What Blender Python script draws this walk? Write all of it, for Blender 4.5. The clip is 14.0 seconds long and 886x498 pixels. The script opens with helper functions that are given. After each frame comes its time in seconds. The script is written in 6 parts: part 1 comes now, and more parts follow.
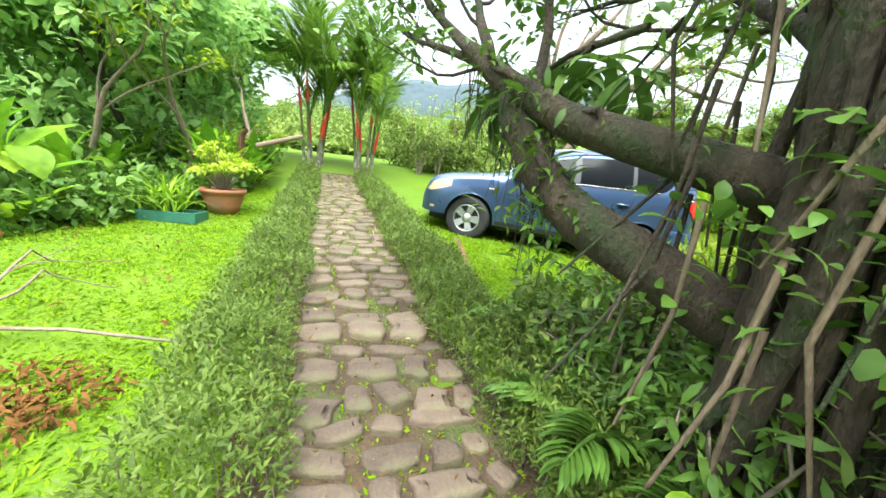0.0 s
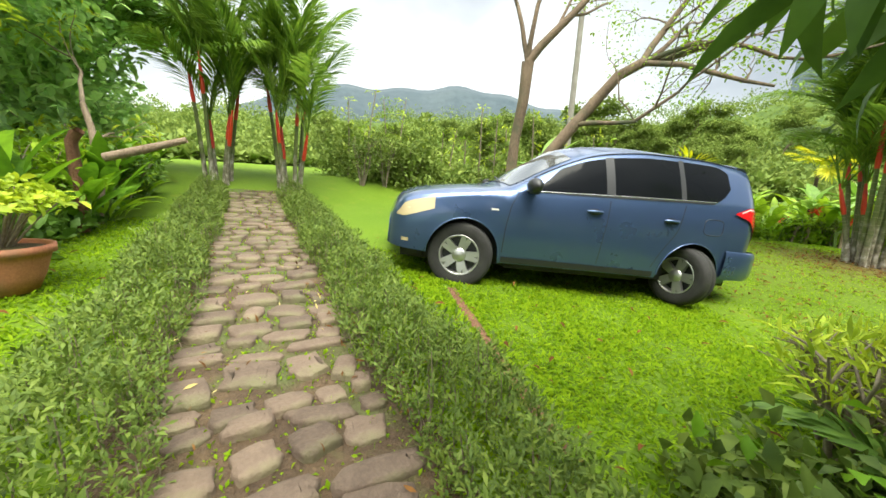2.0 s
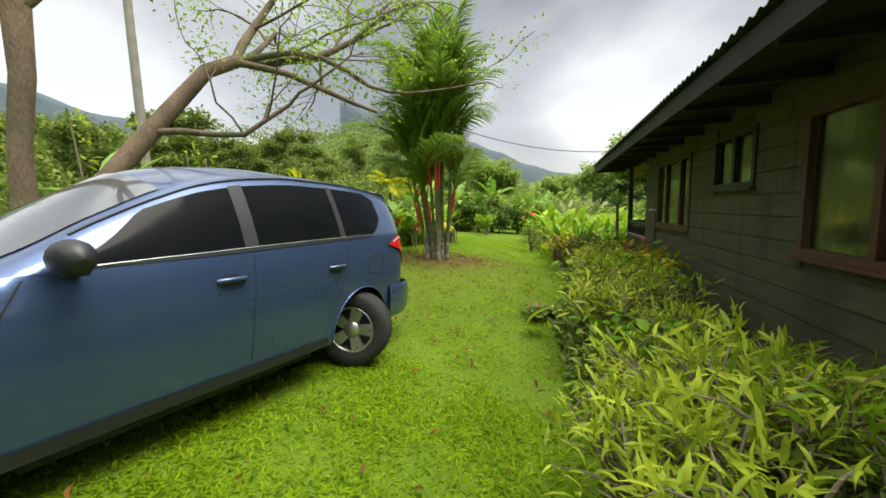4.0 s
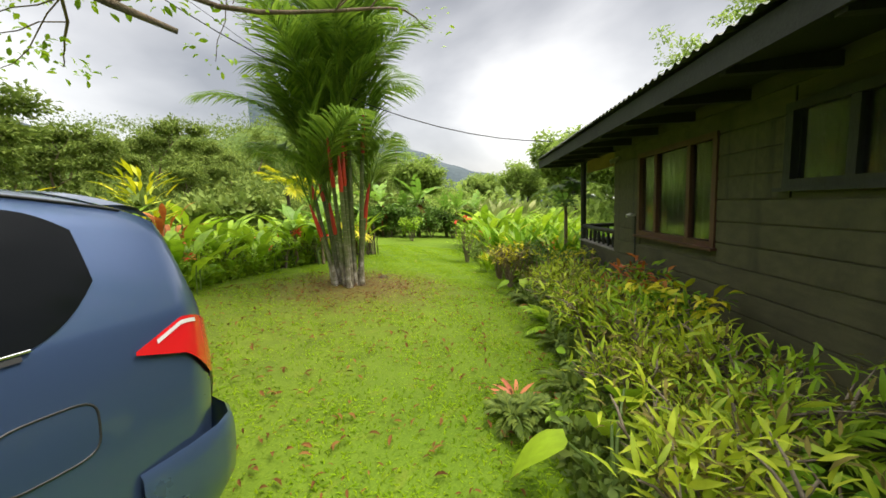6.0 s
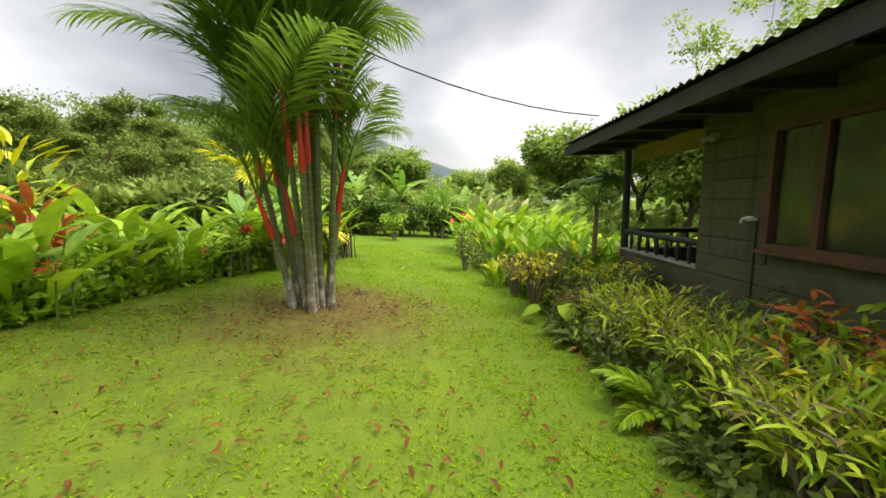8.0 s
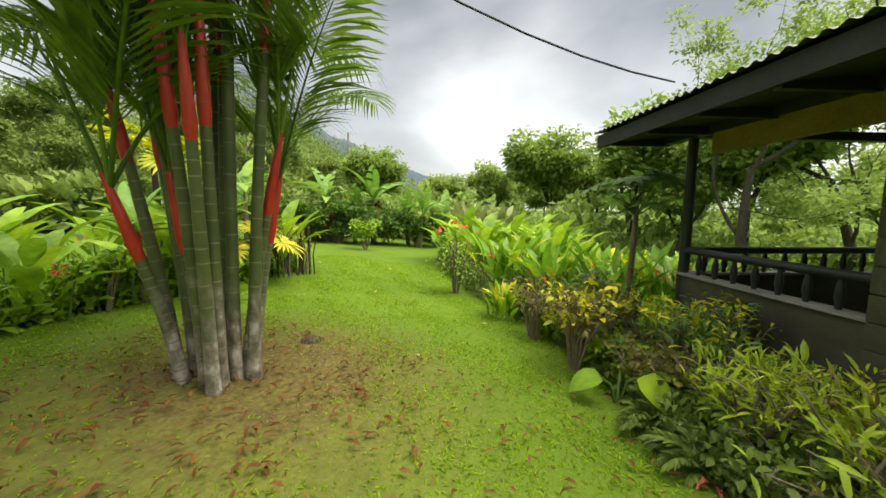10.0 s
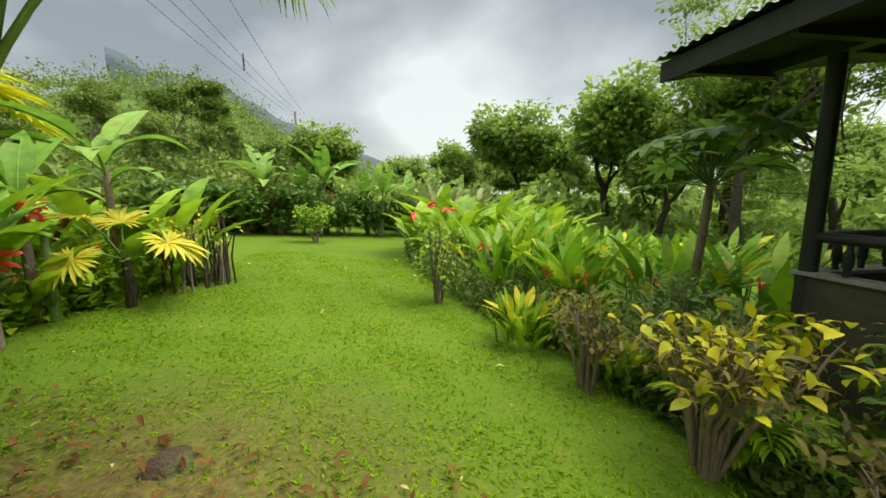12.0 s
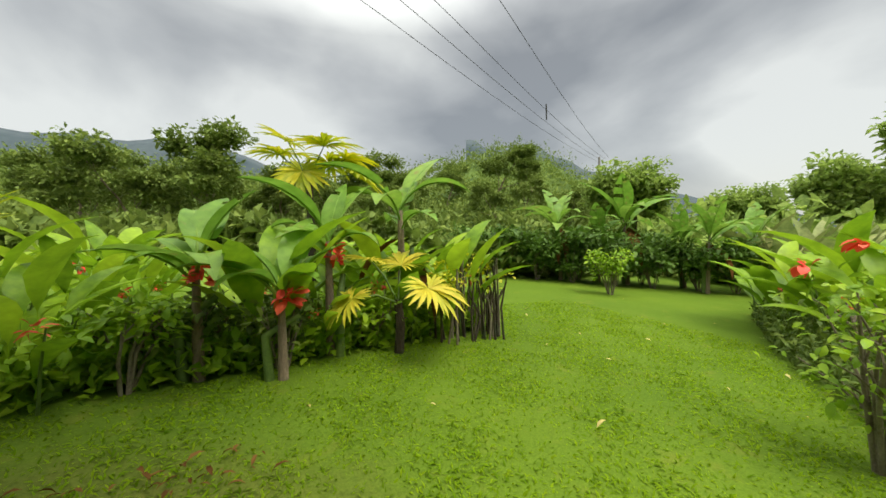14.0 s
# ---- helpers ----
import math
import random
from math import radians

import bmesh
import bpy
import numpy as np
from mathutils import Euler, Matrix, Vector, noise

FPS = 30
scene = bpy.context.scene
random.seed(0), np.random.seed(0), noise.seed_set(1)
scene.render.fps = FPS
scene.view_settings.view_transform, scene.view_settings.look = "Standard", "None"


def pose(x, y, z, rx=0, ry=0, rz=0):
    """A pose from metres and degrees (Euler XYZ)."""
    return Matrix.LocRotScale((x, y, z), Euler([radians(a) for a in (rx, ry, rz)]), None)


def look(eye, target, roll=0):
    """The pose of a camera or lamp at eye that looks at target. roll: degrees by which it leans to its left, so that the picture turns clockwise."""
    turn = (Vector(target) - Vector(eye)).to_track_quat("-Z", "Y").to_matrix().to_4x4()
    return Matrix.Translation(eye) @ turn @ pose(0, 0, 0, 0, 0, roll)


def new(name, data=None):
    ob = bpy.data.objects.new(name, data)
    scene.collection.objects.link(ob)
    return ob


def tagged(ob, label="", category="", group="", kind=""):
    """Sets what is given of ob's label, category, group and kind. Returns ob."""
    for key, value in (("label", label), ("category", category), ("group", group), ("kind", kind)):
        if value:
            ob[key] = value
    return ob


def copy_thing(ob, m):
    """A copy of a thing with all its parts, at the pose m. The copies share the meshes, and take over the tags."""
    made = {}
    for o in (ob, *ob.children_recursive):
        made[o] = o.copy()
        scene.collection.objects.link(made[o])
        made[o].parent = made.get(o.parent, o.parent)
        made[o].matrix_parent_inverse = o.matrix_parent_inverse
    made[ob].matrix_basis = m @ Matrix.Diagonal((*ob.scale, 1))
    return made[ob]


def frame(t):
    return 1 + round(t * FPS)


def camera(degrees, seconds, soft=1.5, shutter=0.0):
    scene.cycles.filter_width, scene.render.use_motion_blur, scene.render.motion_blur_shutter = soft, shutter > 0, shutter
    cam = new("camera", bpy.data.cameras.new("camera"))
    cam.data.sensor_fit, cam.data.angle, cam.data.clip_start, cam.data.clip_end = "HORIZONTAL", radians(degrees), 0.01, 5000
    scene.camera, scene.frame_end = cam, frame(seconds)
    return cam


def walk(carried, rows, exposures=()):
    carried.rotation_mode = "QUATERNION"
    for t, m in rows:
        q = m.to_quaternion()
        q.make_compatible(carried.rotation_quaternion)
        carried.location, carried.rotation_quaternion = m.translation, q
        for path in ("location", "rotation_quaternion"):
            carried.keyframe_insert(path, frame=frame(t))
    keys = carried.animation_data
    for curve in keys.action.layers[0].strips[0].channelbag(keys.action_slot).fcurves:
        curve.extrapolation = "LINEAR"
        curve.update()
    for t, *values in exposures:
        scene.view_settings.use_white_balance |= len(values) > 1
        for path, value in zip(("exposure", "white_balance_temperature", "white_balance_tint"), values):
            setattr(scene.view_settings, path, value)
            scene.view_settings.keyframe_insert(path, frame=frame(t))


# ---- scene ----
cam = camera(101.6, 14.0, soft=1.6)
PATH = [
    (0, (0.908, -0.344, 1.049), (0.346, 1.533, 0.648), 6.0),
    (0.5, (0.723, 0.017, 1.048), (-0.042, 1.824, 0.665), 5.1),
    (1, (0.409, 0.473, 1.074), (-0.249, 2.338, 0.774), 5.3),
    (1.5, (0.056, 1.016, 1.068), (-0.541, 2.889, 0.697), 3.4),
    (2, (-0.142, 1.512, 1.142), (-0.384, 3.465, 0.787), 3.3),
    (2.5, (-0.266, 2.097, 1.177), (-0.13, 4.079, 0.94), 3.8),
    (3, (-0.217, 2.537, 1.249), (0.479, 4.38, 0.903), 2.6),
    (3.5, (-0.064, 2.851, 1.383), (1.247, 4.346, 1.173), -0.8),
    (3.7, (0.013, 2.974, 1.335), (1.423, 4.377, 1.123), -1.2),
    (5.8, (1.918, 4.325, 1.415), (3.625, 5.346, 1.21), -3.4),
    (6, (2.106, 4.478, 1.457), (3.835, 5.455, 1.22), -2.7),
    (6.5, (2.502, 4.835, 1.392), (4.26, 5.761, 1.163), -1.4),
    (7, (2.887, 5.146, 1.393), (4.648, 6.062, 1.143), -0.7),
    (7.5, (3.237, 5.452, 1.394), (5.048, 6.258, 1.126), 0.3),
    (8, (3.651, 5.766, 1.401), (5.435, 6.633, 1.147), -0.9),
    (8.2, (3.809, 5.919, 1.446), (5.618, 6.749, 1.248), -2.4),
    (10.3, (5.57, 6.972, 1.306), (7.423, 7.685, 1.068), 0.7),
    (10.5, (5.789, 7.094, 1.246), (7.654, 7.765, 0.98), -0.9),
    (11, (6.164, 7.334, 1.248), (8.055, 7.948, 1.032), -1.7),
    (11.5, (6.551, 7.548, 1.284), (8.476, 7.999, 0.983), -1.9),
    (12, (6.989, 7.725, 1.243), (8.898, 8.242, 0.946), -0.7),
    (12.5, (7.428, 7.869, 1.203), (9.384, 8.193, 0.938), 0.8),
    (13, (7.847, 7.98, 1.168), (9.812, 8.269, 0.931), -0.9),
    (13.5, (8.18, 8.233, 1.153), (9.922, 9.2, 0.981), -6.2),
    (14, (8.336, 8.485, 1.174), (9.33, 10.221, 1.16), -1.5),
]
walk(cam, [(t, look(eye, target, roll)) for t, eye, target, roll in PATH], exposures=[(0, 1.25, 5950, 2), (1.5, 0.88, 6600, 2), (2.0, 0.72, 6600, 4), (2.5, 0.22, 6500, 5), (3.5, 0.1, 6600, 7), (6.0, 0.3, 6800, 10), (8.0, 0.32, 6850, 10), (10.5, 0.15, 6700, 6), (12.5, -0.08, 6600, 4), (14, -0.2, 6750, 5)])

# ---- light: bright overcast, high veiled sun ----
world = bpy.data.worlds.new("overcast")
scene.world = world
world.use_nodes = True
wn, wl = world.node_tree.nodes, world.node_tree.links
wn.clear()


def wnode(kind, **values):
    n = wn.new(kind)
    for k, v in values.items():
        n.inputs[k].default_value = v
    return n


sky = wn.new("ShaderNodeTexSky")
sky.sky_type, sky.sun_disc = "NISHITA", False
sky.sun_elevation, sky.sun_rotation, sky.dust_density = radians(62), radians(200), 4.0
coord = wn.new("ShaderNodeTexCoord")
split = wn.new("ShaderNodeSeparateXYZ")
wl.new(coord.outputs["Generated"], split.inputs[0])
stretch = wn.new("ShaderNodeMapping")
stretch.inputs["Scale"].default_value = (1.0, 1.0, 1.7)
stretch.inputs["Location"].default_value = (0.35, 0.1, 0.2)
wl.new(coord.outputs["Generated"], stretch.inputs[0])
clouds = wnode("ShaderNodeTexNoise", Scale=1.5, Detail=8.0, Roughness=0.46, Distortion=0.25)
wl.new(stretch.outputs[0], clouds.inputs["Vector"])
tone = wn.new("ShaderNodeValToRGB")
tone.color_ramp.elements[0].position, tone.color_ramp.elements[0].color = 0.37, (0.30, 0.30, 0.305, 1)
tone.color_ramp.elements[1].position, tone.color_ramp.elements[1].color = 0.62, (0.88, 0.88, 0.87, 1)
mid = tone.color_ramp.elements.new(0.5)
mid.color = (0.56, 0.56, 0.565, 1)
# the cloud deck thins towards the horizon
thin_low = wn.new("ShaderNodeMapRange")
for k, v in (("From Min", 0.02), ("From Max", 0.42), ("To Min", 0.05), ("To Max", -0.04)):
    thin_low.inputs[k].default_value = v
wl.new(split.outputs["Z"], thin_low.inputs["Value"])
deck = wn.new("ShaderNodeMath")
deck.operation = "ADD"
wl.new(clouds.outputs[0], deck.inputs[0])
wl.new(thin_low.outputs[0], deck.inputs[1])
wl.new(deck.outputs[0], tone.inputs[0])
# an overcast sky is about three times as bright overhead as at the horizon
rise = wn.new("ShaderNodeMapRange")
for k, v in (("From Min", 0.5), ("From Max", 0.95), ("To Min", 1.0), ("To Max", 5.8)):
    rise.inputs[k].default_value = v
wl.new(split.outputs["Z"], rise.inputs["Value"])
lift = wn.new("ShaderNodeVectorMath")
lift.operation = "SCALE"
wl.new(tone.outputs[0], lift.inputs[0])
wl.new(rise.outputs[0], lift.inputs["Scale"])
cloud_bg = wnode("ShaderNodeBackground", Strength=0.92)
wl.new(lift.outputs[0], cloud_bg.inputs["Color"])
sky_bg = wnode("ShaderNodeBackground", Strength=0.05)
wl.new(sky.outputs[0], sky_bg.inputs["Color"])
both = wn.new("ShaderNodeAddShader")
wl.new(cloud_bg.outputs[0], both.inputs[0])
wl.new(sky_bg.outputs[0], both.inputs[1])
world_out = wn.new("ShaderNodeOutputWorld")
wl.new(both.outputs[0], world_out.inputs[0])

sun = new("sun", bpy.data.lights.new("sun", "SUN"))
sun.data.energy, sun.data.angle, sun.data.color = 3.2, radians(35), (1.0, 0.95, 0.84)
sun.matrix_world = look((0, 0, 30), (-6, 14, 0))


# ---- materials ----
def tree_of(name):
    m = bpy.data.materials.new(name)
    m.use_nodes = True
    nt = m.node_tree
    nt.nodes.clear()
    return m, nt


def add_node(nt, kind, **values):
    n = nt.nodes.new(kind)
    for k, v in values.items():
        n.inputs[k.replace("_", " ")].default_value = v
    return n


def ramp(nt, fac, stops):
    r = nt.nodes.new("ShaderNodeValToRGB")
    e = r.color_ramp.elements
    while len(e) < len(stops):
        e.new(0.5)
    for k, (p, c) in zip(e, stops):
        k.position, k.color = p, (*c, 1)
    nt.links.new(fac, r.inputs[0])
    return r.outputs[0]


def mixed(nt, fac, a, b, mode="MIX"):
    m = nt.nodes.new("ShaderNodeMix")
    m.data_type, m.blend_type = "RGBA", mode
    for value, slot in ((fac, 0), (a, 6), (b, 7)):
        if hasattr(value, "is_linked"):
            nt.links.new(value, m.inputs[slot])
        else:
            m.inputs[slot].default_value = value if slot == 0 else (*value, 1)
    return m.outputs[2]


def noise_of(nt, scale, detail=4.0, space="Object", stretch=None, rough=0.55):
    c = nt.nodes.new("ShaderNodeTexCoord")
    n = add_node(nt, "ShaderNodeTexNoise", Scale=scale, Detail=detail, Roughness=rough)
    if stretch:
        mp = nt.nodes.new("ShaderNodeMapping")
        mp.inputs["Scale"].default_value = stretch
        nt.links.new(c.outputs[space], mp.inputs[0])
        nt.links.new(mp.outputs[0], n.inputs["Vector"])
    else:
        nt.links.new(c.outputs[space], n.inputs["Vector"])
    return n.outputs[0]


def bumped(nt, shader, height, strength, distance=0.02):
    b = add_node(nt, "ShaderNodeBump", Strength=strength, Distance=distance)
    nt.links.new(height, b.inputs["Height"])
    nt.links.new(b.outputs[0], shader.inputs["Normal"])


def finish(nt, shader):
    o = nt.nodes.new("ShaderNodeOutputMaterial")
    nt.links.new(shader, o.inputs[0])


def surface(name, dark, light, scale=6.0, fine=60.0, rough=0.7, bump=0.3, metal=0.0, stain=None, stretch=None, coat=0.0, vary=0.0, depth=0.01):
    """A solid material: two tones by a broad noise, a fine grain in tone and relief, and stains."""
    m, nt = tree_of(name)
    p = add_node(nt, "ShaderNodeBsdfPrincipled", Roughness=rough, Metallic=metal)
    p.inputs["Coat Weight"].default_value = coat
    broad, grain = noise_of(nt, scale, 5, stretch=stretch), noise_of(nt, fine, 3, stretch=stretch)
    col = ramp(nt, broad, [(0.32, dark), (0.68, light)])
    col = mixed(nt, 0.35, col, ramp(nt, grain, [(0.3, tuple(0.55 * v for v in dark)), (0.7, light)]))
    if stain:
        s = ramp(nt, noise_of(nt, scale * 0.37, 6), [(0.5, (0, 0, 0)), (0.66, (1, 1, 1))])
        col = mixed(nt, s, col, stain)
    if vary:
        info = nt.nodes.new("ShaderNodeObjectInfo")
        col = mixed(nt, vary, col, ramp(nt, info.outputs["Random"], [(0.0, tuple(0.5 * v for v in dark)), (1.0, tuple(min(1, 1.25 * v) for v in light))]))
    nt.links.new(col, p.inputs["Base Color"])
    if bump:
        bumped(nt, p, grain, bump, depth)
    finish(nt, p.outputs[0])
    return m


def leafy(name, tones, rough=0.42, through_light=0.3, spots=None, lively=1.45, shine=0.32):
    """Leaves: a tone for each leaf by island and object, mottling, and light that shines through the blade."""
    tones = [(min(1, 1.06 * lively * r), min(1, lively * g), 0.55 * lively * b) for r, g, b in tones]
    m, nt = tree_of(name)
    p = add_node(nt, "ShaderNodeBsdfPrincipled", Roughness=rough + 0.08)
    p.inputs["Specular IOR Level"].default_value = shine
    geo, info = nt.nodes.new("ShaderNodeNewGeometry"), nt.nodes.new("ShaderNodeObjectInfo")
    s = nt.nodes.new("ShaderNodeMath")
    s.operation = "ADD"
    nt.links.new(geo.outputs["Random Per Island"], s.inputs[0])
    nt.links.new(info.outputs["Random"], s.inputs[1])
    f = nt.nodes.new("ShaderNodeMath")
    f.operation = "FRACT"
    nt.links.new(s.outputs[0], f.inputs[0])
    n = len(tones)
    col = ramp(nt, f.outputs[0], [(i / max(1, n - 1), c) for i, c in enumerate(tones)])
    mott = noise_of(nt, 9.0, 5)
    col = mixed(nt, 0.3, col, ramp(nt, mott, [(0.3, tuple(0.45 * v for v in tones[0])), (0.7, tuple(min(1, 1.3 * v) for v in tones[-1]))]))
    if spots:
        col = mixed(nt, ramp(nt, noise_of(nt, 5.0, 6), [(0.6, (0, 0, 0)), (0.72, (0.8, 0.8, 0.8))]), col, spots)
    nt.links.new(col, p.inputs["Base Color"])
    bumped(nt, p, noise_of(nt, 40.0, 2), 0.15, 0.004)
    t = nt.nodes.new("ShaderNodeBsdfTranslucent")
    nt.links.new(col, t.inputs[0])
    mx = add_node(nt, "ShaderNodeMixShader", Fac=through_light)
    nt.links.new(p.outputs[0], mx.inputs[1])
    nt.links.new(t.outputs[0], mx.inputs[2])
    finish(nt, mx.outputs[0])
    return m


def gloss(name, colour, rough, metal=0.0, coat=0.0, transmission=0.0):
    m, nt = tree_of(name)
    p = add_node(nt, "ShaderNodeBsdfPrincipled", Roughness=rough, Metallic=metal)
    p.inputs["Coat Weight"].default_value, p.inputs["Transmission Weight"].default_value = coat, transmission
    dirt = noise_of(nt, 3.0, 6)
    nt.links.new(mixed(nt, ramp(nt, dirt, [(0.45, (0, 0, 0)), (0.85, (0.25, 0.25, 0.25))]), colour, tuple(0.7 * v + 0.008 for v in colour)), p.inputs["Base Color"])
    nt.links.new(ramp(nt, dirt, [(0.3, (rough,) * 3), (0.8, (min(1, rough + 0.15),) * 3)]), p.inputs["Roughness"])
    finish(nt, p.outputs[0])
    return m


def lawn_material():
    m, nt = tree_of("lawn_ground")
    p = add_node(nt, "ShaderNodeBsdfPrincipled", Roughness=0.9)
    p.inputs["Specular IOR Level"].default_value = 0.12
    broad, mid, fine = noise_of(nt, 0.55, 4), noise_of(nt, 4.0, 5), noise_of(nt, 55.0, 4)
    col = ramp(nt, broad, [(0.3, (0.075, 0.145, 0.008)), (0.7, (0.125, 0.205, 0.012))])
    col = mixed(nt, 0.45, col, ramp(nt, fine, [(0.3, (0.05, 0.095, 0.01)), (0.7, (0.15, 0.22, 0.022))]))
    col = mixed(nt, ramp(nt, mid, [(0.58, (0, 0, 0)), (0.76, (0.35, 0.35, 0.35))]), col, (0.24, 0.22, 0.04))
    # bare earth under the palm clump, and rough growth away from the mown lawn
    c = nt.nodes.new("ShaderNodeTexCoord")

    def disc(x, y, inner, outer):
        d = nt.nodes.new("ShaderNodeVectorMath")
        d.operation = "DISTANCE"
        nt.links.new(c.outputs["Object"], d.inputs[0])
        d.inputs[1].default_value = (x, y, 0)
        w = nt.nodes.new("ShaderNodeMath")
        w.operation = "MULTIPLY_ADD"
        nt.links.new(mid, w.inputs[0])
        w.inputs[1].default_value = 0.9
        nt.links.new(d.outputs["Value"], w.inputs[2])
        return ramp_range(nt, w.outputs[0], inner, outer)

    earth = ramp(nt, noise_of(nt, 28.0, 6), [(0.3, (0.06, 0.04, 0.018)), (0.5, (0.13, 0.085, 0.035)), (0.7, (0.19, 0.16, 0.04))])
    col = mixed(nt, disc(7.25, 9.2, 1.1, 2.6), col, earth)
    worn = ramp(nt, noise_of(nt, 3.1, 7), [(0.35, (0.075, 0.075, 0.018)), (0.65, (0.14, 0.165, 0.02))])
    col = mixed(nt, mixed(nt, 0.45, (0, 0, 0), disc(5.3, 8.9, 1.6, 4.2)), col, worn)
    away = disc(7.0, 8.0, 17.0, 24.0)
    far = ramp(nt, noise_of(nt, 0.35, 7), [(0.3, (0.05, 0.09, 0.02)), (0.7, (0.12, 0.18, 0.035))])
    field = ramp(nt, noise_of(nt, 0.9, 7), [(0.3, (0.13, 0.22, 0.02)), (0.7, (0.22, 0.33, 0.035))])
    far = mixed(nt, disc(-11.0, 20.0, 8.0, 12.0), far, field)
    col = mixed(nt, away, far, col)
    nt.links.new(col, p.inputs["Base Color"])
    bumped(nt, p, fine, 0.35, 0.02)
    finish(nt, p.outputs[0])
    return m


def ramp_range(nt, value, inner, outer):
    r = nt.nodes.new("ShaderNodeMapRange")
    r.inputs["From Min"].default_value, r.inputs["From Max"].default_value = inner, outer
    r.inputs["To Min"].default_value, r.inputs["To Max"].default_value = 1.0, 0.0
    nt.links.new(value, r.inputs["Value"])
    return r.outputs[0]


LAWN = lawn_material()
GRASS = leafy("grass_blade", [(0.085, 0.18, 0.009), (0.135, 0.245, 0.012), (0.2, 0.30, 0.018)], 0.7, 0.45, lively=1.4, shine=0.08)
HEDGE = leafy("hedge_leaf", [(0.04, 0.08, 0.02), (0.085, 0.145, 0.035), (0.15, 0.21, 0.055)], 0.55, 0.25, lively=1.2)
GROVE = leafy("grove_leaf", [(0.10, 0.19, 0.12), (0.17, 0.28, 0.17), (0.26, 0.38, 0.2)], 0.5, 0.5, lively=2.0)
DEEP = leafy("deep_green_leaf", [(0.035, 0.08, 0.022), (0.065, 0.135, 0.035), (0.11, 0.2, 0.05)], 0.42, 0.3)
FRESH = leafy("fresh_green_leaf", [(0.07, 0.15, 0.015), (0.13, 0.25, 0.02), (0.24, 0.36, 0.035)], 0.38, 0.38, lively=1.6)
BROAD = leafy("broad_leaf", [(0.045, 0.12, 0.015), (0.085, 0.20, 0.02), (0.16, 0.30, 0.025)], 0.5, 0.36, shine=0.2)
BANANA = leafy("banana_leaf", [(0.09, 0.2, 0.04), (0.14, 0.28, 0.06), (0.2, 0.33, 0.09)], 0.35, 0.35, spots=(0.35, 0.27, 0.08))
LIME = leafy("yellow_green_leaf", [(0.16, 0.24, 0.015), (0.32, 0.38, 0.02), (0.5, 0.46, 0.03)], 0.4, 0.3)
GOLD = leafy("yellow_leaf", [(0.3, 0.36, 0.02), (0.45, 0.46, 0.03), (0.55, 0.5, 0.04)], 0.4, 0.3, lively=1.2)
RUSSET = leafy("red_leaf", [(0.16, 0.03, 0.02), (0.3, 0.07, 0.03), (0.35, 0.16, 0.05)], 0.4, 0.3)
GREYLEAF = leafy("silver_green_leaf", [(0.14, 0.2, 0.12), (0.22, 0.27, 0.17), (0.3, 0.33, 0.22)], 0.5, 0.25)
WOODS = leafy("woodland_leaf", [(0.08, 0.135, 0.055), (0.135, 0.2, 0.075), (0.21, 0.29, 0.11)], 0.65, 0.5, lively=1.9)
HILLLEAF = leafy("hillside_leaf", [(0.065, 0.115, 0.04), (0.115, 0.175, 0.06), (0.18, 0.24, 0.085)], 0.75, 0.3)
PALMLEAF = leafy("palm_leaf", [(0.055, 0.12, 0.03), (0.10, 0.19, 0.045), (0.18, 0.28, 0.055)], 0.45, 0.42)
FANLEAF = leafy("fan_palm_leaf", [(0.3, 0.34, 0.04), (0.42, 0.42, 0.06), (0.5, 0.42, 0.08)], 0.45, 0.3)
DEAD = leafy("dead_leaf", [(0.055, 0.024, 0.012), (0.12, 0.05, 0.028), (0.21, 0.11, 0.06)], 0.85, 0.1, lively=1.0, shine=0.1)
SPEAR = leafy("spear_leaf", [(0.10, 0.17, 0.02), (0.2, 0.29, 0.03), (0.33, 0.39, 0.05)], 0.45, 0.4, lively=1.7)
TWIGGY = leafy("dry_shrub_leaf", [(0.07, 0.075, 0.02), (0.13, 0.12, 0.035), (0.2, 0.17, 0.06)], 0.6, 0.25, lively=1.1)
ROSE = leafy("rosy_leaf", [(0.3, 0.06, 0.05), (0.45, 0.09, 0.1), (0.5, 0.2, 0.16)], 0.4, 0.3, lively=1.2)
PETAL = leafy("red_flower", [(0.5, 0.02, 0.03), (0.65, 0.05, 0.06), (0.7, 0.12, 0.1)], 0.4, 0.2)
BARK = surface("mossy_bark", (0.028, 0.02, 0.013), (0.095, 0.068, 0.045), 9, 55, 0.92, 1.0, stain=(0.035, 0.05, 0.016), stretch=(1, 1, 0.35), depth=0.03)
PALEBARK = surface("pale_bark", (0.16, 0.11, 0.07), (0.36, 0.27, 0.19), 4, 45, 0.85, 0.7, stain=(0.12, 0.12, 0.08), stretch=(1, 1, 0.4), depth=0.02)
TREEBARK = surface("brown_branch_bark", (0.09, 0.062, 0.04), (0.25, 0.18, 0.115), 5, 45, 0.88, 0.8, stain=(0.09, 0.095, 0.05), stretch=(1, 1, 0.4), depth=0.02)
ORANGE = leafy("orange_leaf", [(0.45, 0.2, 0.05), (0.55, 0.28, 0.08), (0.6, 0.36, 0.1)], 0.5, 0.3, lively=1.0)
PALELEAF = leafy("pale_fallen_leaf", [(0.4, 0.33, 0.16), (0.5, 0.45, 0.3), (0.6, 0.55, 0.42)], 0.7, 0.1, lively=1.0, shine=0.1)
TWIG = surface("grey_twig", (0.12, 0.09, 0.06), (0.3, 0.25, 0.18), 9, 70, 0.9, 0.5)
